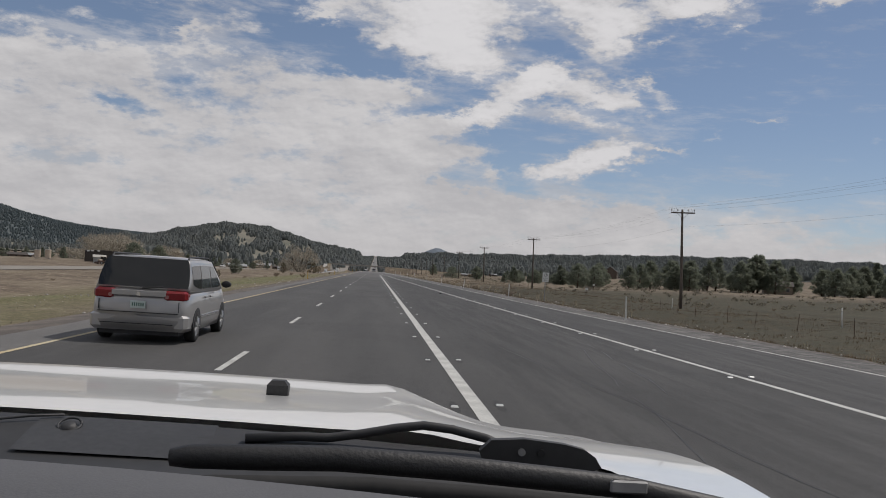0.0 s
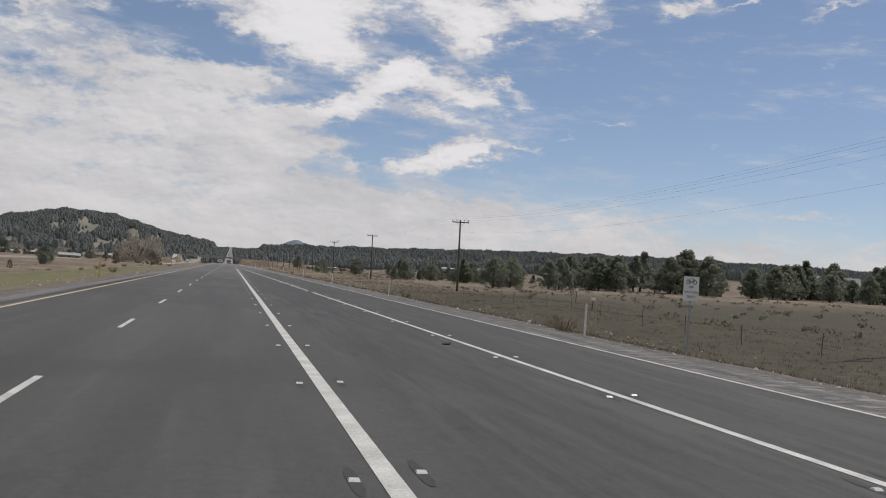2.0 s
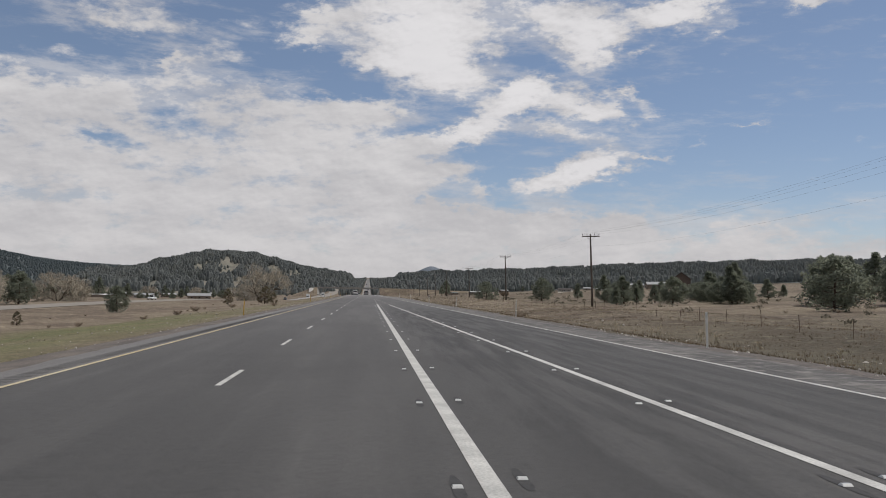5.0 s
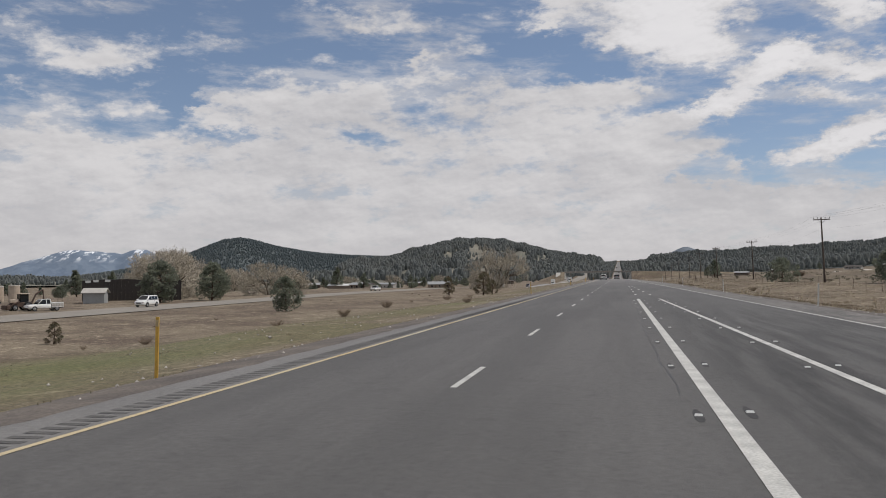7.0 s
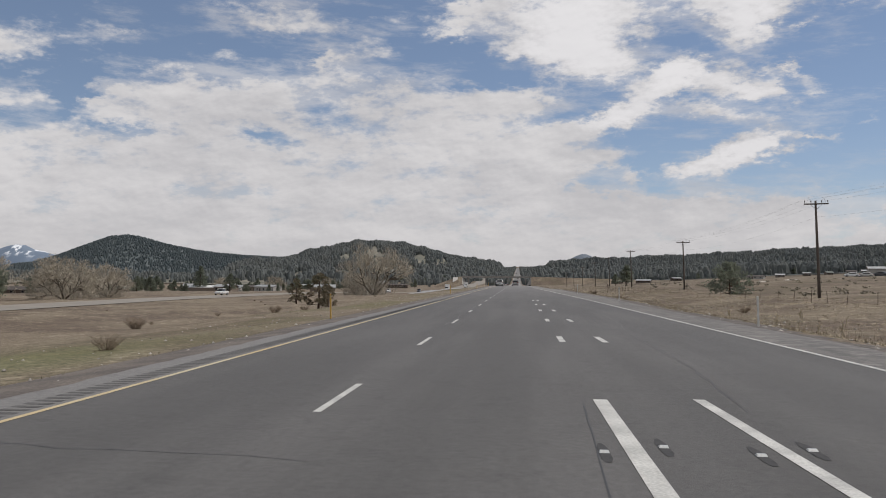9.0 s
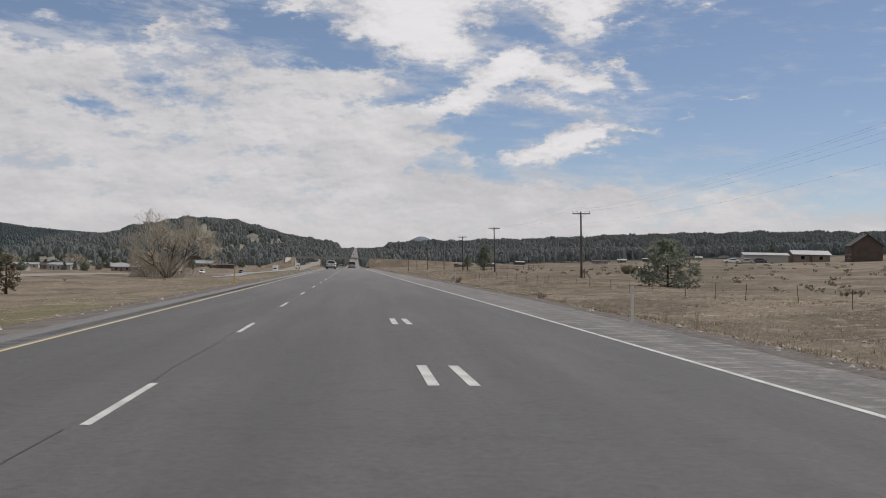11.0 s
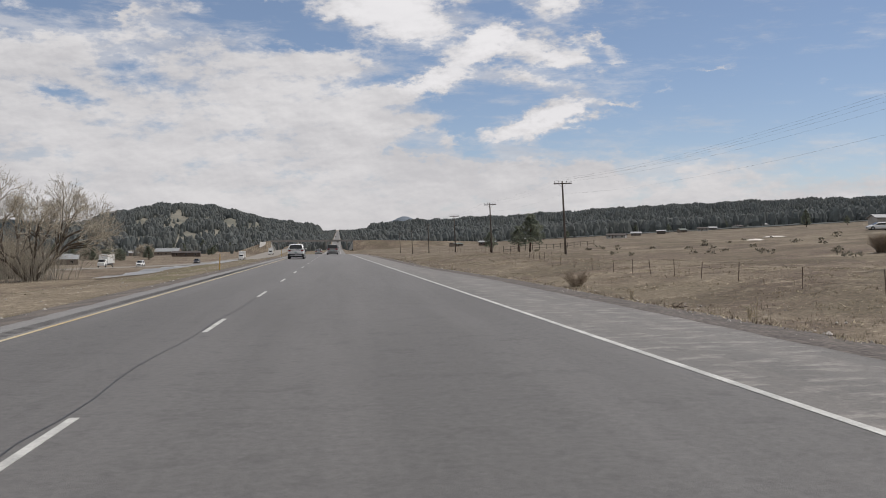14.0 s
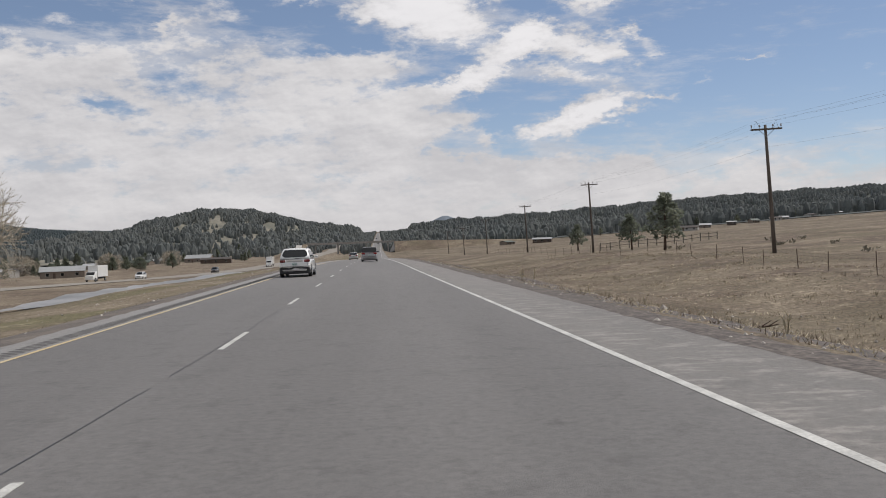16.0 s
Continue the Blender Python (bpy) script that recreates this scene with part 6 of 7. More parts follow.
house("barn", "dark red barn on the rise", 548, 1285, 20, 18, 10, 5, 3.4, "wall_brown", "roof_dark", 2)
house("barn", "dark brown barn on the rise", 585, 1290, 0, 16, 9, 4, 2.6, "wall_brown", "roof_dark", 2)
rng = random.Random(31)
walls, roofs = ["wall_pale", "wall_tan", "wall_brown", "wall_tan"], ["roof_grey", "roof_dark", "roof_green", "roof_grey"]
kinds = {"wall_pale": "pale", "wall_tan": "tan", "wall_brown": "brown", "roof_grey": "grey", "roof_dark": "dark", "roof_green": "green"}
for k, (x, y, L) in enumerate([(152, 768, 15), (186, 832, 9), (214, 862, 8), (236, 880, 7), (262, 905, 11), (292, 955, 9), (86, 802, 14), (70, 820, 8), (330, 990, 10), (362, 1010, 12), (120, 870, 10), (400, 1060, 12), (430, 1040, 9)]):
    a, b = walls[k % 4], roofs[(k * 3 + 1) % 4]
    house("farm_house", f"low {kinds[a]} house with a {kinds[b]} roof across the pasture", x * 1.16, y * 1.16, rng.uniform(-30, 30), L * 0.8, rng.uniform(6, 8), rng.uniform(1.9, 2.5), rng.uniform(0.6, 1.2), a, b, 3)
for _ in range(17):
    x, y = rng.uniform(-300, -105), rng.uniform(620, 1080)
    a, b = rng.choice(walls), rng.choice(roofs)
    house("farm_house", f"low {kinds[a]} house with a {kinds[b]} roof among bare trees", x, y, rng.uniform(-40, 40), rng.uniform(9, 20), rng.uniform(6, 9), rng.uniform(2.5, 3.2), rng.uniform(0.9, 1.8), a, b, 3)


def yard():
    t = thing("screen_wall", "long dark slatted screen with white panels on top", "screen")
    x0, y0, x1, y1 = -115.5, 352.0, -98.5, 364.5
    n = 26
    for k in range(n):
        x, y = x0 + (x1 - x0) * k / n, y0 + (y1 - y0) * k / n
        z = ground_z(x, y)
        part("panel", Mesh().box(-0.40, 0.40, -0.06, 0.06, -0.2, 4.7 + 0.05 * (k % 2), 0.01), M["fence_dark"], t, m=pose(x, y, z, 0, 0, math.degrees(math.atan2(y1 - y0, x1 - x0))))
    for k in (1, 3, 6):
        x, y = x0 + (x1 - x0) * k / n, y0 + (y1 - y0) * k / n
        part("sign_panel", Mesh().box(-0.55, 0.55, -0.09, -0.05, 4.2, 4.72), M["sign_white"], t, m=pose(x, y, ground_z(x, y), 0, 0, 36))
    for x, y in ((-131.5, 345), (-127.5, 345)):
        tk = thing("storage_tank", "buff cylindrical tank with a pale rim on short legs", "tank", "tanks in the yard", pose(x, y, ground_z(x, y)))
        part("shell", Mesh().tube([(0, 0, 0.5), (0, 0, 3.6)], 1.15, 18), M["tank"], tk)
        part("rim", Mesh().tube([(0, 0, 3.6), (0, 0, 3.8)], 1.19, 18), M["tank_top"], tk)
        for a in range(4):
            part("leg", Mesh().tube([(0.7 * math.cos(a * 1.57), 0.7 * math.sin(a * 1.57), -0.1), (0.7 * math.cos(a * 1.57), 0.7 * math.sin(a * 1.57), 0.5)], 0.07, 6), M["steel"], tk)
    house("canopy_shed", "small pale gabled shed beside the screen", -108.0, 345.0, 20, 4.2, 3.4, 2.4, 0.8, "roof_grey", "wall_pale", 0)
    tr = thing("flatbed_trailer", "low covered trailer parked by the screen", "trailer", "", pose(-98, 349, ground_z(-98, 349), 0, 0, 35))
    part("cover", Mesh().loft([ring(yy, 1.0 * k, 0.6, z) for yy, k, z in ((-2.4, 0.8, 1.0), (-1.6, 1, 1.35), (1.4, 1, 1.25), (2.6, 0.5, 0.9))]), M["sage"], tr, smooth=True)
    part("chassis", Mesh().box(-0.8, 0.8, -2.2, 2.3, 0.4, 0.62), M["rust"], tr)
    for s in (-1, 1):
        wheel(tr, s * 0.98, -0.3, 0.33, s)


def digger():
    t = thing("backhoe", "rusty brown backhoe parked on bare ground", "digger", "", pose(-94, 304, ground_z(-94, 304), 0, 0, 150))
    part("chassis", Mesh().box(-0.7, 0.7, -1.5, 1.6, 0.6, 1.3, 0.06), M["rust"], t)
    part("bonnet", Mesh().box(-0.45, 0.45, 0.5, 1.9, 1.25, 1.8, 0.08), M["tank"], t)
    cabin = part("cabin", Mesh().box(-0.65, 0.65, -0.9, 0.45, 1.3, 2.6, 0.06), M["glass"], t)
    part("cabin_roof", Mesh().box(-0.75, 0.75, -1.0, 0.55, 2.6, 2.72, 0.03), M["tank"], cabin)
    part("boom", Mesh().tube([(0, -1.5, 0.9), (0, -2.3, 2.6), (0, -3.4, 3.3)], [0.17, 0.14, 0.11], 6), M["rust"], t)
    part("arm", Mesh().tube([(0, -3.4, 3.3), (0, -3.6, 1.3)], [0.12, 0.09], 6), M["rust"], t)
    part("bucket", Mesh().box(-0.35, 0.35, -3.95, -3.35, 0.7, 1.3, 0.08), M["black_plastic"], t)
    part("loader", Mesh().box(-1.1, 1.1, 2.1, 2.7, 0.2, 0.9, 0.1), M["rust"], t)
    for s in (-1, 1):
        part("loader_arm", Mesh().tube([(s * 0.8, 0.6, 1.5), (s * 0.8, 2.3, 0.6)], 0.09, 5), M["rust"], t)
        wheel(t, s * 1.0, -0.7, 0.72, s)
        wheel(t, s * 0.95, 1.3, 0.45, s)


yard()
digger()


def overpass():
    y0, y1, zt = 1106.0, 1117.0, 4.9
    t = thing("overpass", "low concrete road bridge crossing both carriageways", "bridge")
    part("deck", Mesh().box(-58, 13.5, y0, y1, zt - 1.25, zt - 0.30), M["concrete"], t)
    for y in (y0 - 0.05, y1 - 0.30):
        part("parapet", Mesh().box(-58, 13.5, y, y + 0.35, zt - 0.34, zt + 0.35), M["concrete"], t)
    for x in (-51, -33, -10.5, 7.5):
        for k in range(3):
            part("pier", Mesh().tube([(x, y0 + 1.5 + 4 * k, -8), (x, y0 + 1.5 + 4 * k, zt - 1.2)], 0.5, 10), M["concrete"], t)
    for s, xa, xb in ((1, 12.5, 170), (-1, -57, -84)):
        rows = []
        for k in range(17):
            x = xa + (xb - xa) * k / 16
            g = ground_z(x, 1111)
            top = max(g + 0.05, zt - 0.3 - max(0, k - 2) * (0.22 if s > 0 else 0.6))
            rows.append([(x, y0 - 24, ground_z(x, y0 - 24) - 0.6), (x, y0 + 0.5, top), (x, y1 - 0.5, top), (x, y1 + 12, ground_z(x, y1 + 12) - 0.6)])
        part("embankment", Mesh().loft(rows), M["ground"], t, "grassed earth ramp")
        part("slope_paving", Mesh().loft([[(xa - s * 4, y0 - 2, -4.2), (xa - s * 0.2, y0 - 0.3, zt - 1.0), (xa + s * 9, y0 - 0.3, zt - 0.9), (xa + s * 9, y0 - 10, -0.5)], [(xa - s * 4, y1, -4.2), (xa - s * 0.2, y1, zt - 1.0), (xa + s * 9, y1, zt - 0.9), (xa + s * 9, y1, -0.5)]]), M["wall_pale"], t, "pale concrete slope paving")


overpass()


# ---- brush, grass and stones ----
b1, b2 = brush_mesh(51, 1.4, 1.5, 150), brush_mesh(52, 0.9, 1.0, 80)
d1, d2, d3 = b1.data("stems", M["brush"]), b2.data("stems", M["brush"]), brush_mesh(53, 1.5, 1.2, 380).data("stems", M["brush"])
rng = random.Random(61)
spots = [(15.9, 416.6, d1, 0.85), (47.4, 430.7, d3, 1.2), (48.8, 431.5, d3, 1.0), (-34.9, 309.8, d1, 0.9), (-14, 262, d2, 0.7), (13.5, 86, d2, 0.9), (14.5, 124, d2, 0.8), (13.6, 206, d2, 0.7), (-32, 280, d1, 0.8), (-13.5, 160, d2, 0.9), (12.4, 340, d2, 0.6), (-36.5, 244, d2, 0.8), (-33, 262, d2, 0.9), (17, 300, d2, 0.8), (-28, 345, d2, 1.0), (-34, 352, d1, 0.9)]
for _ in range(34):
    x, y = rng.choice([(rng.uniform(30, 75), rng.uniform(90, 230)), (rng.uniform(-62, -34), rng.uniform(60, 480))])
    spots.append((x, y, d2, rng.uniform(0.3, 0.6)))
for x, y, d, s in spots:
    ob = part("dry_bush", d, None, m=pose(x, y, ground_z(x, y) - 0.03, 0, 0, rng.uniform(0, 360)))
    ob.scale = (s, s, s)
    tagged(ob, "leafless brown bush in the dry grass", "bush", "dry bushes along the road")


def blades(name, label, mat, count, seed, pick, size, width, lie=0.55):
    rng = random.Random(seed)
    v, f = [], []
    while len(f) < count:
        x, y = pick(rng)
        s = size * rng.uniform(0.5, 1.3)
        z = ground_z(x, y) - 0.03
        for _ in range(5):
            a, l = rng.uniform(0, 6.283), rng.uniform(0.05, lie) * s
            bx, by, o = x + rng.gauss(0, 0.10), y + rng.gauss(0, 0.10), len(v)
            px, py = -math.sin(a) * width, math.cos(a) * width
            v += [(bx - px, by - py, z), (bx + px, by + py, z), (bx + math.cos(a) * l, by + math.sin(a) * l, z + s * rng.uniform(0.6, 1.1))]
            f.append((o, o + 1, o + 2))
    g = Mesh()
    g.v, g.f = v, f
    tagged(part(name, g, mat), label, "grass", kind="stuff")


def near_pick(rng):
    y = rng.uniform(-10, 260)
    return right_edge(y) + 1.0 + 24 * rng.random() ** 1.5, y


def right_pick(rng):
    y = rng.uniform(215, 540)
    return right_edge(y) + 0.7 + 1.6 * smooth01(y, 350, 400) + 1.8 * smooth01(y, 400, 450) + 26 * rng.random() ** 1.6, y


def left_pick(rng):
    return LEFT - 1.3 - 30 * rng.random() ** 1.6, rng.uniform(-10, 540)


blades("brown_grass", "knee-high brown winter grass beside the shoulder", M["grass_brown"], 90000, 70, near_pick, 0.15, 0.014, 0.8)
blades("dry_grass", "tufts of dry tan grass beside the shoulder", M["grass"], 90000, 71, right_pick, 0.10, 0.016, 0.9)
blades("dry_grass", "tufts of dry grass in the hollow", M["grass"], 60000, 72, left_pick, 0.07, 0.016, 1.0)


def weed_pick(rng):
    y = rng.uniform(0, 520)
    return right_edge(y) + rng.uniform(1.2, 7.0), y


blades("tall_weeds", "straggling tall dead weed stalks", M["grass"], 4500, 73, weed_pick, 0.34, 0.008)


def litter_pick(rng):
    y = rng.uniform(215, 520)
    return right_edge(y) + 0.9 + 22 * rng.random() ** 1.5, y


blades("straw", "flattened pale straw lying on bare soil", M["straw"], 60000, 74, litter_pick, 0.10, 0.022, 3.0)
blades("dark_weeds", "low dark dead weed clumps", M["brush"], 36000, 75, litter_pick, 0.16, 0.014, 1.2)


def stones():
    rng = random.Random(81)
    g = Mesh()
    for _ in range(4200):
        y = rng.uniform(0, 520)
        x = right_edge(y) - 0.2 + 9 * rng.random() ** 1.8 if rng.random() < 0.7 else LEFT - 0.4 - 16 * rng.random() ** 1.5
        s = rng.uniform(0.02, 0.07) * (2.0 if rng.random() < 0.06 else 1)
        z = ground_z(x, y) + s * 0.25
        p = [(x + s * rng.uniform(0.7, 1.3), y, z), (x - s * rng.uniform(0.7, 1.3), y, z), (x, y + s * rng.uniform(0.7, 1.3), z), (x, y - s, z), (x, y, z + s * rng.uniform(0.5, 1)), (x, y, z - s)]
        g.add(p, [(0, 2, 4), (2, 1, 4), (1, 3, 4), (3, 0, 4), (2, 0, 5), (1, 2, 5), (3, 1, 5), (0, 3, 5)])
    tagged(part("loose_stones", g, M["stone"]), "scattered pale stones and litter on the verge", "stones", kind="stuff")
    sage = Mesh()
    v, f = [], []
    for _ in range(420):
        x, y = rng.uniform(34, 120), rng.uniform(90, 520)
        z = ground_z(x, y)
        for _ in range(14):
            tuft(v, f, rng, Vector((x + rng.gauss(0, 0.28), y + rng.gauss(0, 0.28), z + rng.uniform(0, 0.3))), Vector((0, 0, 1)), 0.30, 2)
    sage.v, sage.f = v, f
    tagged(part("sagebrush", sage, M["sage"]), "low grey sagebrush clumps across the pasture", "sagebrush", kind="stuff")


stones()


# ---- small clutter along the verge ----
def tarp(x, y, turn, w, d, seed):
    rng = random.Random(seed)
    z = ground_z(x, y)
    g = Mesh()
    n = 9
    rows = []
    for j in range(n):
        row = []
        for i in range(n):
            u, v = i / (n - 1) - 0.5, j / (n - 1) - 0.5
            edge = 1 - max(abs(u), abs(v)) * 2
            row.append((u * w * rng.uniform(0.9, 1.1), v * d * rng.uniform(0.9, 1.1), 0.02 + 0.42 * max(0.0, edge) ** 0.6 * rng.uniform(0.4, 1.0)))
        rows.append(row)
    g.loft(rows, False, False)
    tagged(part("tarpaulin", g, M["tank_top"], smooth=True, m=pose(x, y, z, 0, 0, turn)), "crumpled white sheet lying in the pasture", "tarpaulin", "white sheets in the field")


tarp(76.8, 511.5, 20, 3.4, 2.2, 1)
tarp(92.0, 532.5, -15, 5.2, 2.6, 2)


def fallen_branch(x, y, turn, length, seed):
    rng = random.Random(seed)
    t = thing("fallen_branch", "dark broken branch lying on the verge", "branch", "branches on the verge", pose(x, y, ground_z(x, y) + 0.05, 0, 0, turn))
    pts = [(-length / 2 + length * k / 5, rng.uniform(-0.06, 0.06), rng.uniform(0.0, 0.08)) for k in range(6)]
    part("stem", Mesh().tube(pts, [0.045, 0.042, 0.038, 0.03, 0.022, 0.012], 7), M["bark"], t, smooth=True)
    for k in (2, 3, 4):
        a = pts[k]
        part("twig", Mesh().tube([a, (a[0] + 0.14, a[1] + rng.choice([-1, 1]) * 0.22, a[2] + 0.16)], [0.016, 0.006], 5), M["bark"], t)


for k, (x, y, a, l) in enumerate([(11.3, 388.6, 15, 1.3), (11.8, 368.0, -20, 1.0), (11.9, 405.0, 70, 0.8), (14.6, 352.0, 30, 0.9), (9.4, 432.0, 10, 1.1)]):
    fallen_branch(x, y, a, l, 200 + k)


def dead_stalk(x, y, h, seed, name, label):
    rng = random.Random(seed)
    t = thing(name, label, "weed", "dead weeds on the verge", pose(x, y, ground_z(x, y) - 0.04, 0, 0, rng.uniform(0, 360)))
    for k in range(rng.randint(2, 4)):
        lean = Vector((rng.uniform(-0.25, 0.25), rng.uniform(-0.25, 0.25), 1))
        hh = h * rng.uniform(0.7, 1.1)
        pts = [tuple(lean * hh * q + Vector((0.02 * math.sin(q * 9 + k), 0, 0))) for q in (0, 0.3, 0.6, 0.85, 1.0)]
        stem = part("stem", Mesh().tube(pts, [0.012, 0.010, 0.009, 0.014, 0.006], 5), M["straw"], t)
        g = Mesh()
        for _ in range(7):
            p = lean * hh * rng.uniform(0.3, 0.95)
            d = Vector((rng.gauss(0, 1), rng.gauss(0, 1), 0.5)).normalized() * rng.uniform(0.10, 0.24)
            g.tube([tuple(p), tuple(p + d)], [0.006, 0.003], 4, False)
        part("side_shoot", g, M["straw"], stem)


rng = random.Random(301)
stalks = [(18.8, 94.9, 1.1), (19.4, 96.2, 0.9), (17.9, 93.6, 0.8), (17.4, 377.3, 0.9)]
for _ in range(46):
    y = rng.uniform(60, 470)
    stalks.append((right_edge(y) + rng.uniform(0.9, 7.5), y, rng.uniform(0.45, 0.85)))
for k, (x, y, h) in enumerate(stalks):
    dead_stalk(x, y, h, 320 + k, "dead_weed", "tall pale dead weed stalks on the verge")

for k, (x, y, a, l) in enumerate([(17.2, 96.6, 12, 1.1), (18.0, 95.3, -18, 0.9)]):
    tagged(part("broken_board", Mesh().box(-l / 2, l / 2, -0.09, 0.09, 0.0, 0.035, 0.006), M["pole_light"], m=pose(x, y, ground_z(x, y) + 0.03, 3, -4, a)), "pale weathered board lying in the grass", "board", "boards in the grass")

tagged(part("tyre_scrap", Mesh().loft([[(-0.16, -0.05, z), (0.05, -0.11, z), (0.17, 0.0, z * 2.2), (0.0, 0.10, z * 1.6)] for z in (0.006, 0.03)]), M["rubber"], m=pose(5.65, 75.1, 0.0, 0, 0, 20)), "torn black scrap of tyre rubber on the asphalt", "tyre scrap")


# ---- the white truck whose bonnet and dashboard are in view at the start ----
def own_truck():
    t = thing("white_truck", "white pickup truck with black cowl and dusty dashboard", "truck", "", pose(-0.76, -0.75, 0.0))
    # bonnet with a raised middle and lower wings; eye height of the cab is about 1.84
    def z_at(y, x):
        mid = 1.640 - 0.062 * smooth01(y, 1.0, 2.0)
        drop = (0.012 + 0.048 * smooth01(y, 1.0, 2.0)) * smooth01(abs(x), 0.56, 0.86) + 0.004 * smooth01(abs(x), 0.9, 1.0)
        return mid - 0.012 * x * x - drop + 0.006 * math.exp(-((abs(x) - 0.60) / 0.05) ** 2)

    xs = [k / 24 for k in range(-24, 25)]
    front = {x: 2.10 - 0.12 * abs(x) ** 2.2 - 0.05 * smooth01(abs(x), 0.6, 0.8) for x in xs}
    rear = {x: 1.115 - 0.10 * x * x - 0.25 * smooth01(abs(x), 0.80, 0.92) for x in xs}
    rows = []
    for k in range(15):
        row = []
        for x in xs:
            y = rear[x] + (front[x] - rear[x]) * k / 14
            row.append((x, y, z_at(y, x) - 0.014 * smooth01(k, 12, 14) ** 2))
        rows.append(row)
    part("bonnet", Mesh().loft(rows, False, False), M["white_paint"], t, smooth=True)
    # wings, nose and sides under the bonnet edge
    side = Mesh()
    edge = [rows[k][0] for k in range(15)] + rows[-1][1:-1] + [rows[k][-1] for k in range(14, -1, -1)]
    side.loft([[(x, y, z - 0.002) for x, y, z in edge], [(x * 1.012, y + 0.012, z - 0.05) for x, y, z in edge], [(x * 1.02, y + 0.02, 1.15) for x, y, z in edge], [(x, y, 0.55) for x, y, z in edge]], False, False)
    part("wing", side, M["white_paint"], t, smooth=True)
    part("grille", Mesh().box(-0.5, 0.5, 2.06, 2.15, 0.75, 1.35, 0.03), M["black_plastic"], t)
    part("bumper", Mesh().box(-0.95, 0.95, 2.02, 2.24, 0.45, 0.72, 0.05), M["chrome"], t)
    for s in (-1, 1):
        zz = z_at(1.57, 0.38)
        part("washer_nozzle", Mesh().loft([[(s * 0.38 + q * c, 1.58 + 0.016 * d * q / 0.018, zz + h) for c, d in ((-1, -1), (1, -1), (1, 1), (-1, 1))] for h, q in ((-0.005, 0.019), (0.018, 0.019), (0.026, 0.012))]), M["black_plastic"], t, "small black washer nozzle")
    # cowl below the windscreen
    cowl = Mesh()
    cx = [k * 0.08 for k in range(-12, 13)]
    cowl.loft([[(x, y - 0.10 * x * x - (0.02 if abs(x) > 0.8 else 0), z - 0.022 * x * x) for x in cx] for y, z in ((0.80, 1.590), (0.88, 1.612), (0.94, 1.604), (1.00, 1.612), (1.06, 1.628), (1.10, 1.634), (1.128, 1.628))], False, False)
    part("cowl", cowl, M["cowl"], t, "black plastic cowl panel", smooth=True)
    ring_pts = [(0.191 + 0.0135 * math.cos(k * 0.5236), 1.058 + 0.012 * math.sin(k * 0.5236), 1.631 + 0.006 * math.sin(k * 0.5236)) for k in range(13)]
    cap = part("pivot_cap", Mesh().tube([(0.191, 1.058, 1.620), (0.191, 1.052, 1.632)], [0.012, 0.008], 18), M["cowl"], t, smooth=True)
    part("pivot_ring", Mesh().tube(ring_pts, 0.0016, 6), M["cowl_grey"], cap, smooth=True)
    part("washer_hose", Mesh().tube([(0.06, 1.05, 1.626), (0.10, 1.06, 1.632), (0.14, 1.075, 1.636), (0.175, 1.085, 1.637)], 0.0018, 6), M["cowl_grey"], t, smooth=True)
    part("cowl_panel", Mesh().loft([[(x, y, z - 0.022 * x * x) for x in (0.15, 0.22, 0.29, 0.36)] for y, z in ((0.99, 1.6145), (1.04, 1.6265), (1.09, 1.6355))], False, False), M["cowl_grey"], t, "faded grey cowl cover", smooth=True)
    for dx in (0.0, -0.86):
        wip = thing_part("wiper", t)
        arm = [(0.40, 1.04, 1.629), (0.463, 1.05, 1.632), (0.497, 1.05, 1.632), (0.537, 1.05, 1.639), (0.578, 1.05, 1.648), (0.612, 1.05, 1.653), (0.647, 1.05, 1.650), (0.689, 1.045, 1.642), (0.703, 1.03, 1.638)]
        part("wiper_arm", Mesh().tube([(x + dx, y, z) for x, y, z in arm], 0.0055, 10), M["cowl"], wip, smooth=True)
        ring_ = [(0.676, 1.636), (0.689, 1.649), (0.729, 1.652), (0.776, 1.648), (0.800, 1.643), (0.814, 1.634), (0.821, 1.623), (0.80, 1.612), (0.68, 1.624)]
        part("arm_plate", Mesh().loft([[(x + dx, y, z) for x, z in ring_] for y in (1.0, 1.012)]), M["cowl"], wip)
        for q in (0.725, 0.748):
            part("plate_hole", Mesh().tube([(q + dx, 0.999, 1.637), (q + dx, 0.9965, 1.637)], 0.0045, 10), M["steel" if q < 0.73 else "black_plastic"], wip)
        bl = [(0.345, 0.90, 1.634), (0.365, 0.90, 1.636), (0.43, 0.90, 1.638), (0.516, 0.90, 1.641), (0.634, 0.90, 1.637), (0.755, 0.90, 1.630), (0.816, 0.90, 1.626), (0.941, 0.895, 1.606), (1.07, 0.88, 1.576)]
        part("blade", Mesh().tube([(x + dx, y, z) for x, y, z in bl], [0.009, 0.0125, 0.0135, 0.0135, 0.0135, 0.013, 0.0125, 0.012, 0.010], 12), M["black_plastic"], wip, smooth=True)
        part("blade_rubber", Mesh().tube([(x + dx + 0.03, y - 0.03, z - 0.022) for x, y, z in bl], 0.012, 8), M["rubber"], wip, smooth=True)
        part("blade_clip", Mesh().box(0.800 + dx, 0.840 + dx, 0.884, 0.890, 1.622, 1.636, 0.002), M["steel"], wip)
    # black band along the foot of the windscreen
    part("windscreen_seal", Mesh().tube([(x, 0.79 - 0.10 * x * x, 1.622 - 0.030 * x * x) for x in cx], 0.022, 10), M["rubber"], t, smooth=True)
    # dashboard
    dash = Mesh()
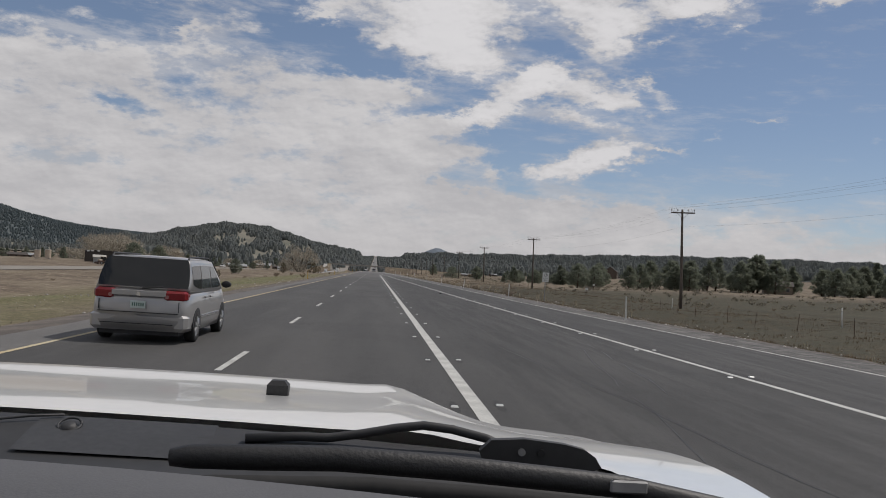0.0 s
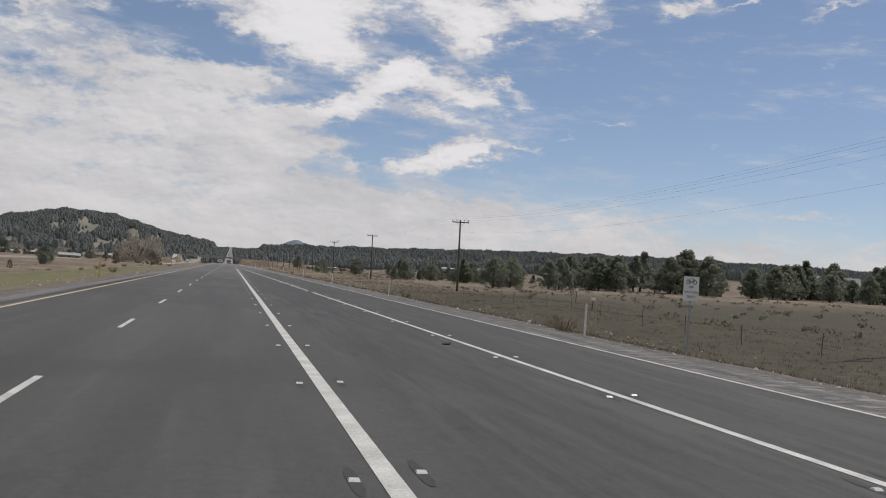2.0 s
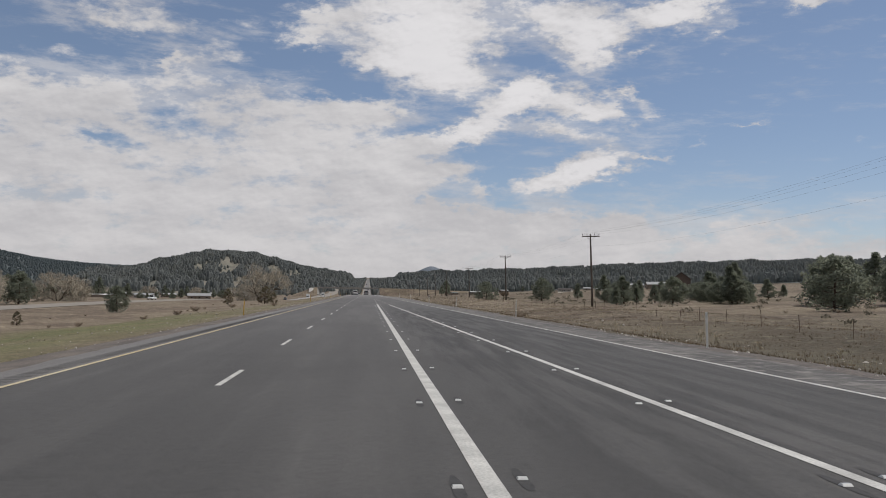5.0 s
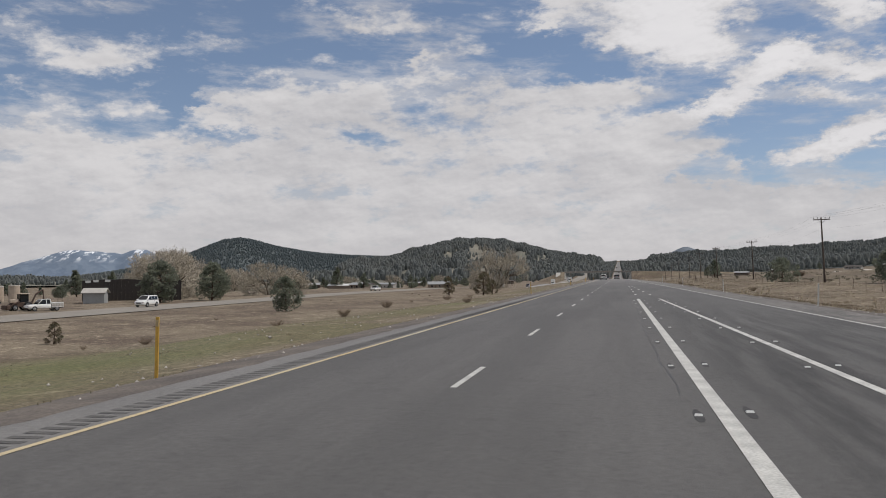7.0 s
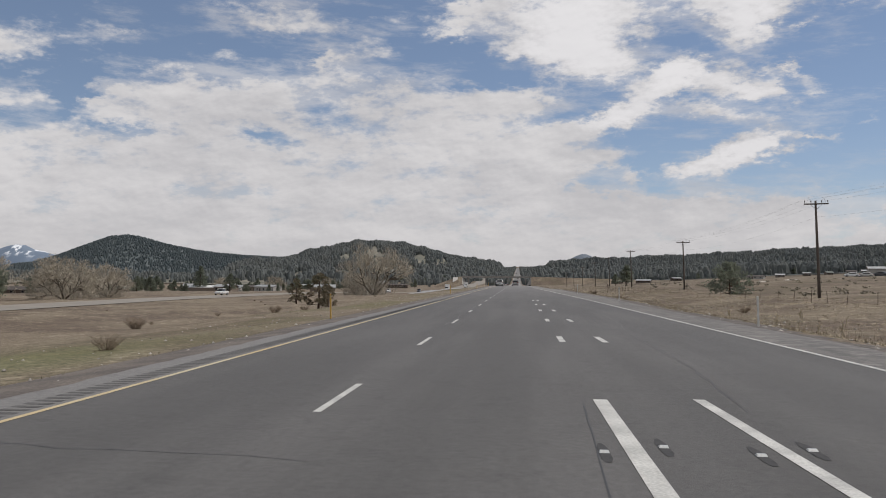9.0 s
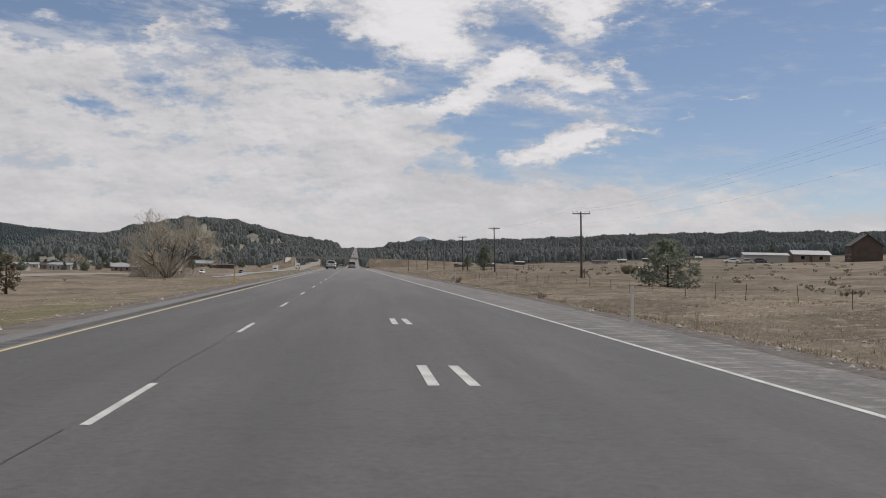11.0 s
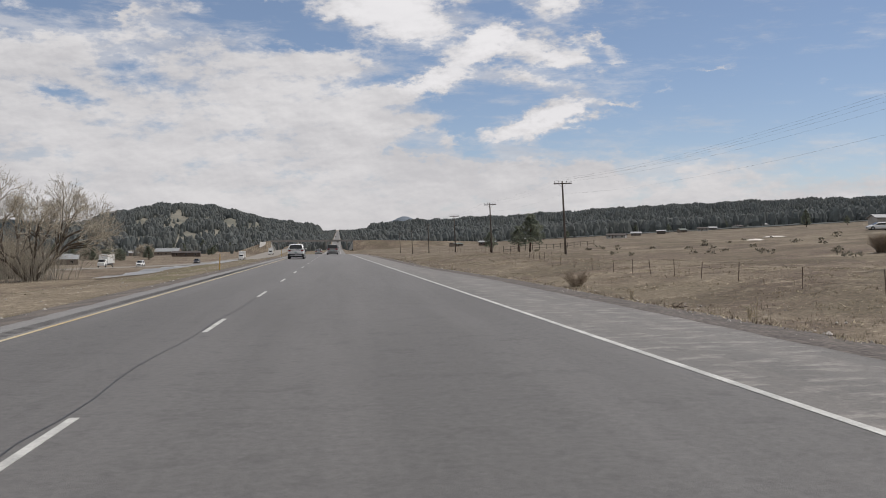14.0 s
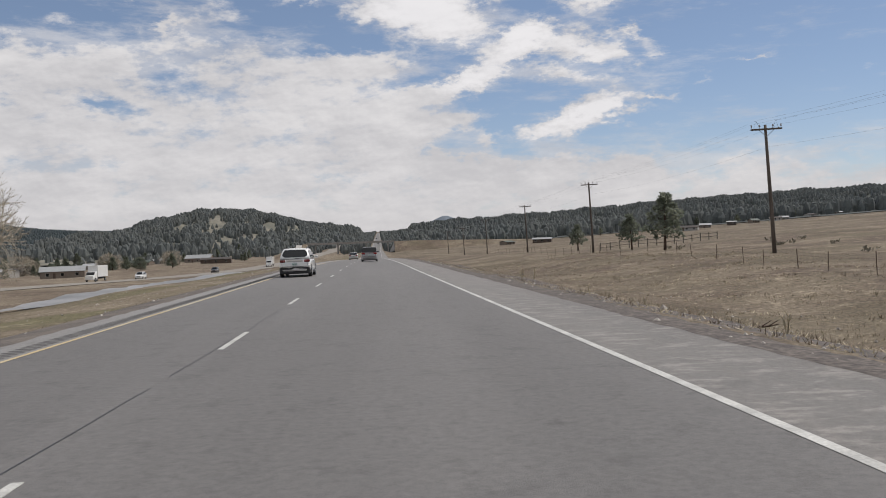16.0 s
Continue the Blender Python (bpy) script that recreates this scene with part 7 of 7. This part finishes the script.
    dash.loft([[(x, y, z - 0.05 * (x / 0.95) ** 2) for x in [k * 0.084 for k in range(-10, 11)]] for y, z in ((0.80, 1.616), (0.765, 1.652), (0.72, 1.671), (0.63, 1.674), (0.50, 1.662), (0.36, 1.62), (0.32, 1.55), (0.32, 1.25))], False, False)
    part("dashboard", dash, M["dash_plastic"], t, "grained grey dashboard top", smooth=True)
    pad = Mesh().loft([[(0.15, 0.36, z), (0.24, 0.50, z + 0.016), (0.72, 0.50, z + 0.006), (0.85, 0.36, z - 0.012)] for z in (1.60, 1.632)])
    part("dash_pad", pad, M["sage"], t, "pale dust-coloured dash pad")
    tab = part("tablet", Mesh().box(-0.40, -0.10, 0.40, 0.43, 1.50, 1.70, 0.008), M["black_plastic"], t, "black mounted screen seen from behind its top edge")
    part("aerial", Mesh().tube([(-0.2, 0.43, 1.69), (-0.2, 0.43, 1.76)], 0.009, 8), M["black_plastic"], tab)
    # cab
    for s in (-1, 1):
        part("front_pillar", Mesh().tube([(s * 1.04, 0.22, 1.58), (s * 0.84, -0.30, 2.06)], 0.045, 6), M["white_paint"], t)
        part("door", Mesh().box(*sorted((s * 0.96, s * 1.05)), -1.6, 0.95, 0.55, 1.52, 0.03), M["white_paint"], t)
        part("door_pillar", Mesh().tube([(s * 1.0, -0.35, 1.5), (s * 0.8, -0.35, 2.06)], 0.05, 5), M["white_paint"], t)
        part("rear_pillar", Mesh().tube([(s * 1.0, -1.55, 1.5), (s * 0.8, -1.45, 2.06)], 0.07, 5), M["white_paint"], t)
        part("side_window", Mesh().loft([[(s * 0.985, -1.5, 1.52), (s * 0.985, 0.12, 1.54), (s * 0.81, -0.30, 2.04), (s * 0.81, -1.42, 2.04)], [(s * 0.975, -1.5, 1.52), (s * 0.975, 0.12, 1.54), (s * 0.80, -0.30, 2.04), (s * 0.80, -1.42, 2.04)]]), M["glass_light"], t)
        part("bed_side", Mesh().box(*sorted((s * 0.9, s * 1.05)), -3.6, -1.62, 0.55, 1.45, 0.03), M["white_paint"], t)
        for y in (1.25, -2.4):
            wheel(t, s * 1.06, y, 0.42, s)
    part("roof", Mesh().loft([[(x, y, z - 0.03 * (x / 0.85) ** 2) for x in (-0.86, -0.4, 0, 0.4, 0.86)] + [(x, y, z - 0.05 - 0.03 * (x / 0.85) ** 2) for x in (0.86, 0.4, 0, -0.4, -0.86)] for y, z in ((-1.5, 2.08), (-0.9, 2.14), (-0.28, 2.10))]), M["white_paint"], t)
    part("floor_pan", Mesh().box(-0.95, 0.95, -3.6, 1.0, 0.5, 0.62), M["black_plastic"], t)
    part("bulkhead", Mesh().box(-0.95, 0.95, -1.62, -1.5, 0.6, 1.5), M["black_plastic"], t)
    part("tailgate", Mesh().box(-0.9, 0.9, -3.62, -3.52, 0.6, 1.42, 0.02), M["white_paint"], t)
    seat = thing_part("seat", t)
    for s in (-0.5, 0.5):
        part("cushion", Mesh().box(s - 0.27, s + 0.27, -0.75, -0.2, 0.85, 1.05, 0.05), M["dash_plastic"], seat)
        part("backrest", Mesh().box(s - 0.27, s + 0.27, -0.95, -0.75, 0.95, 1.65, 0.05), M["dash_plastic"], seat)


own_truck()
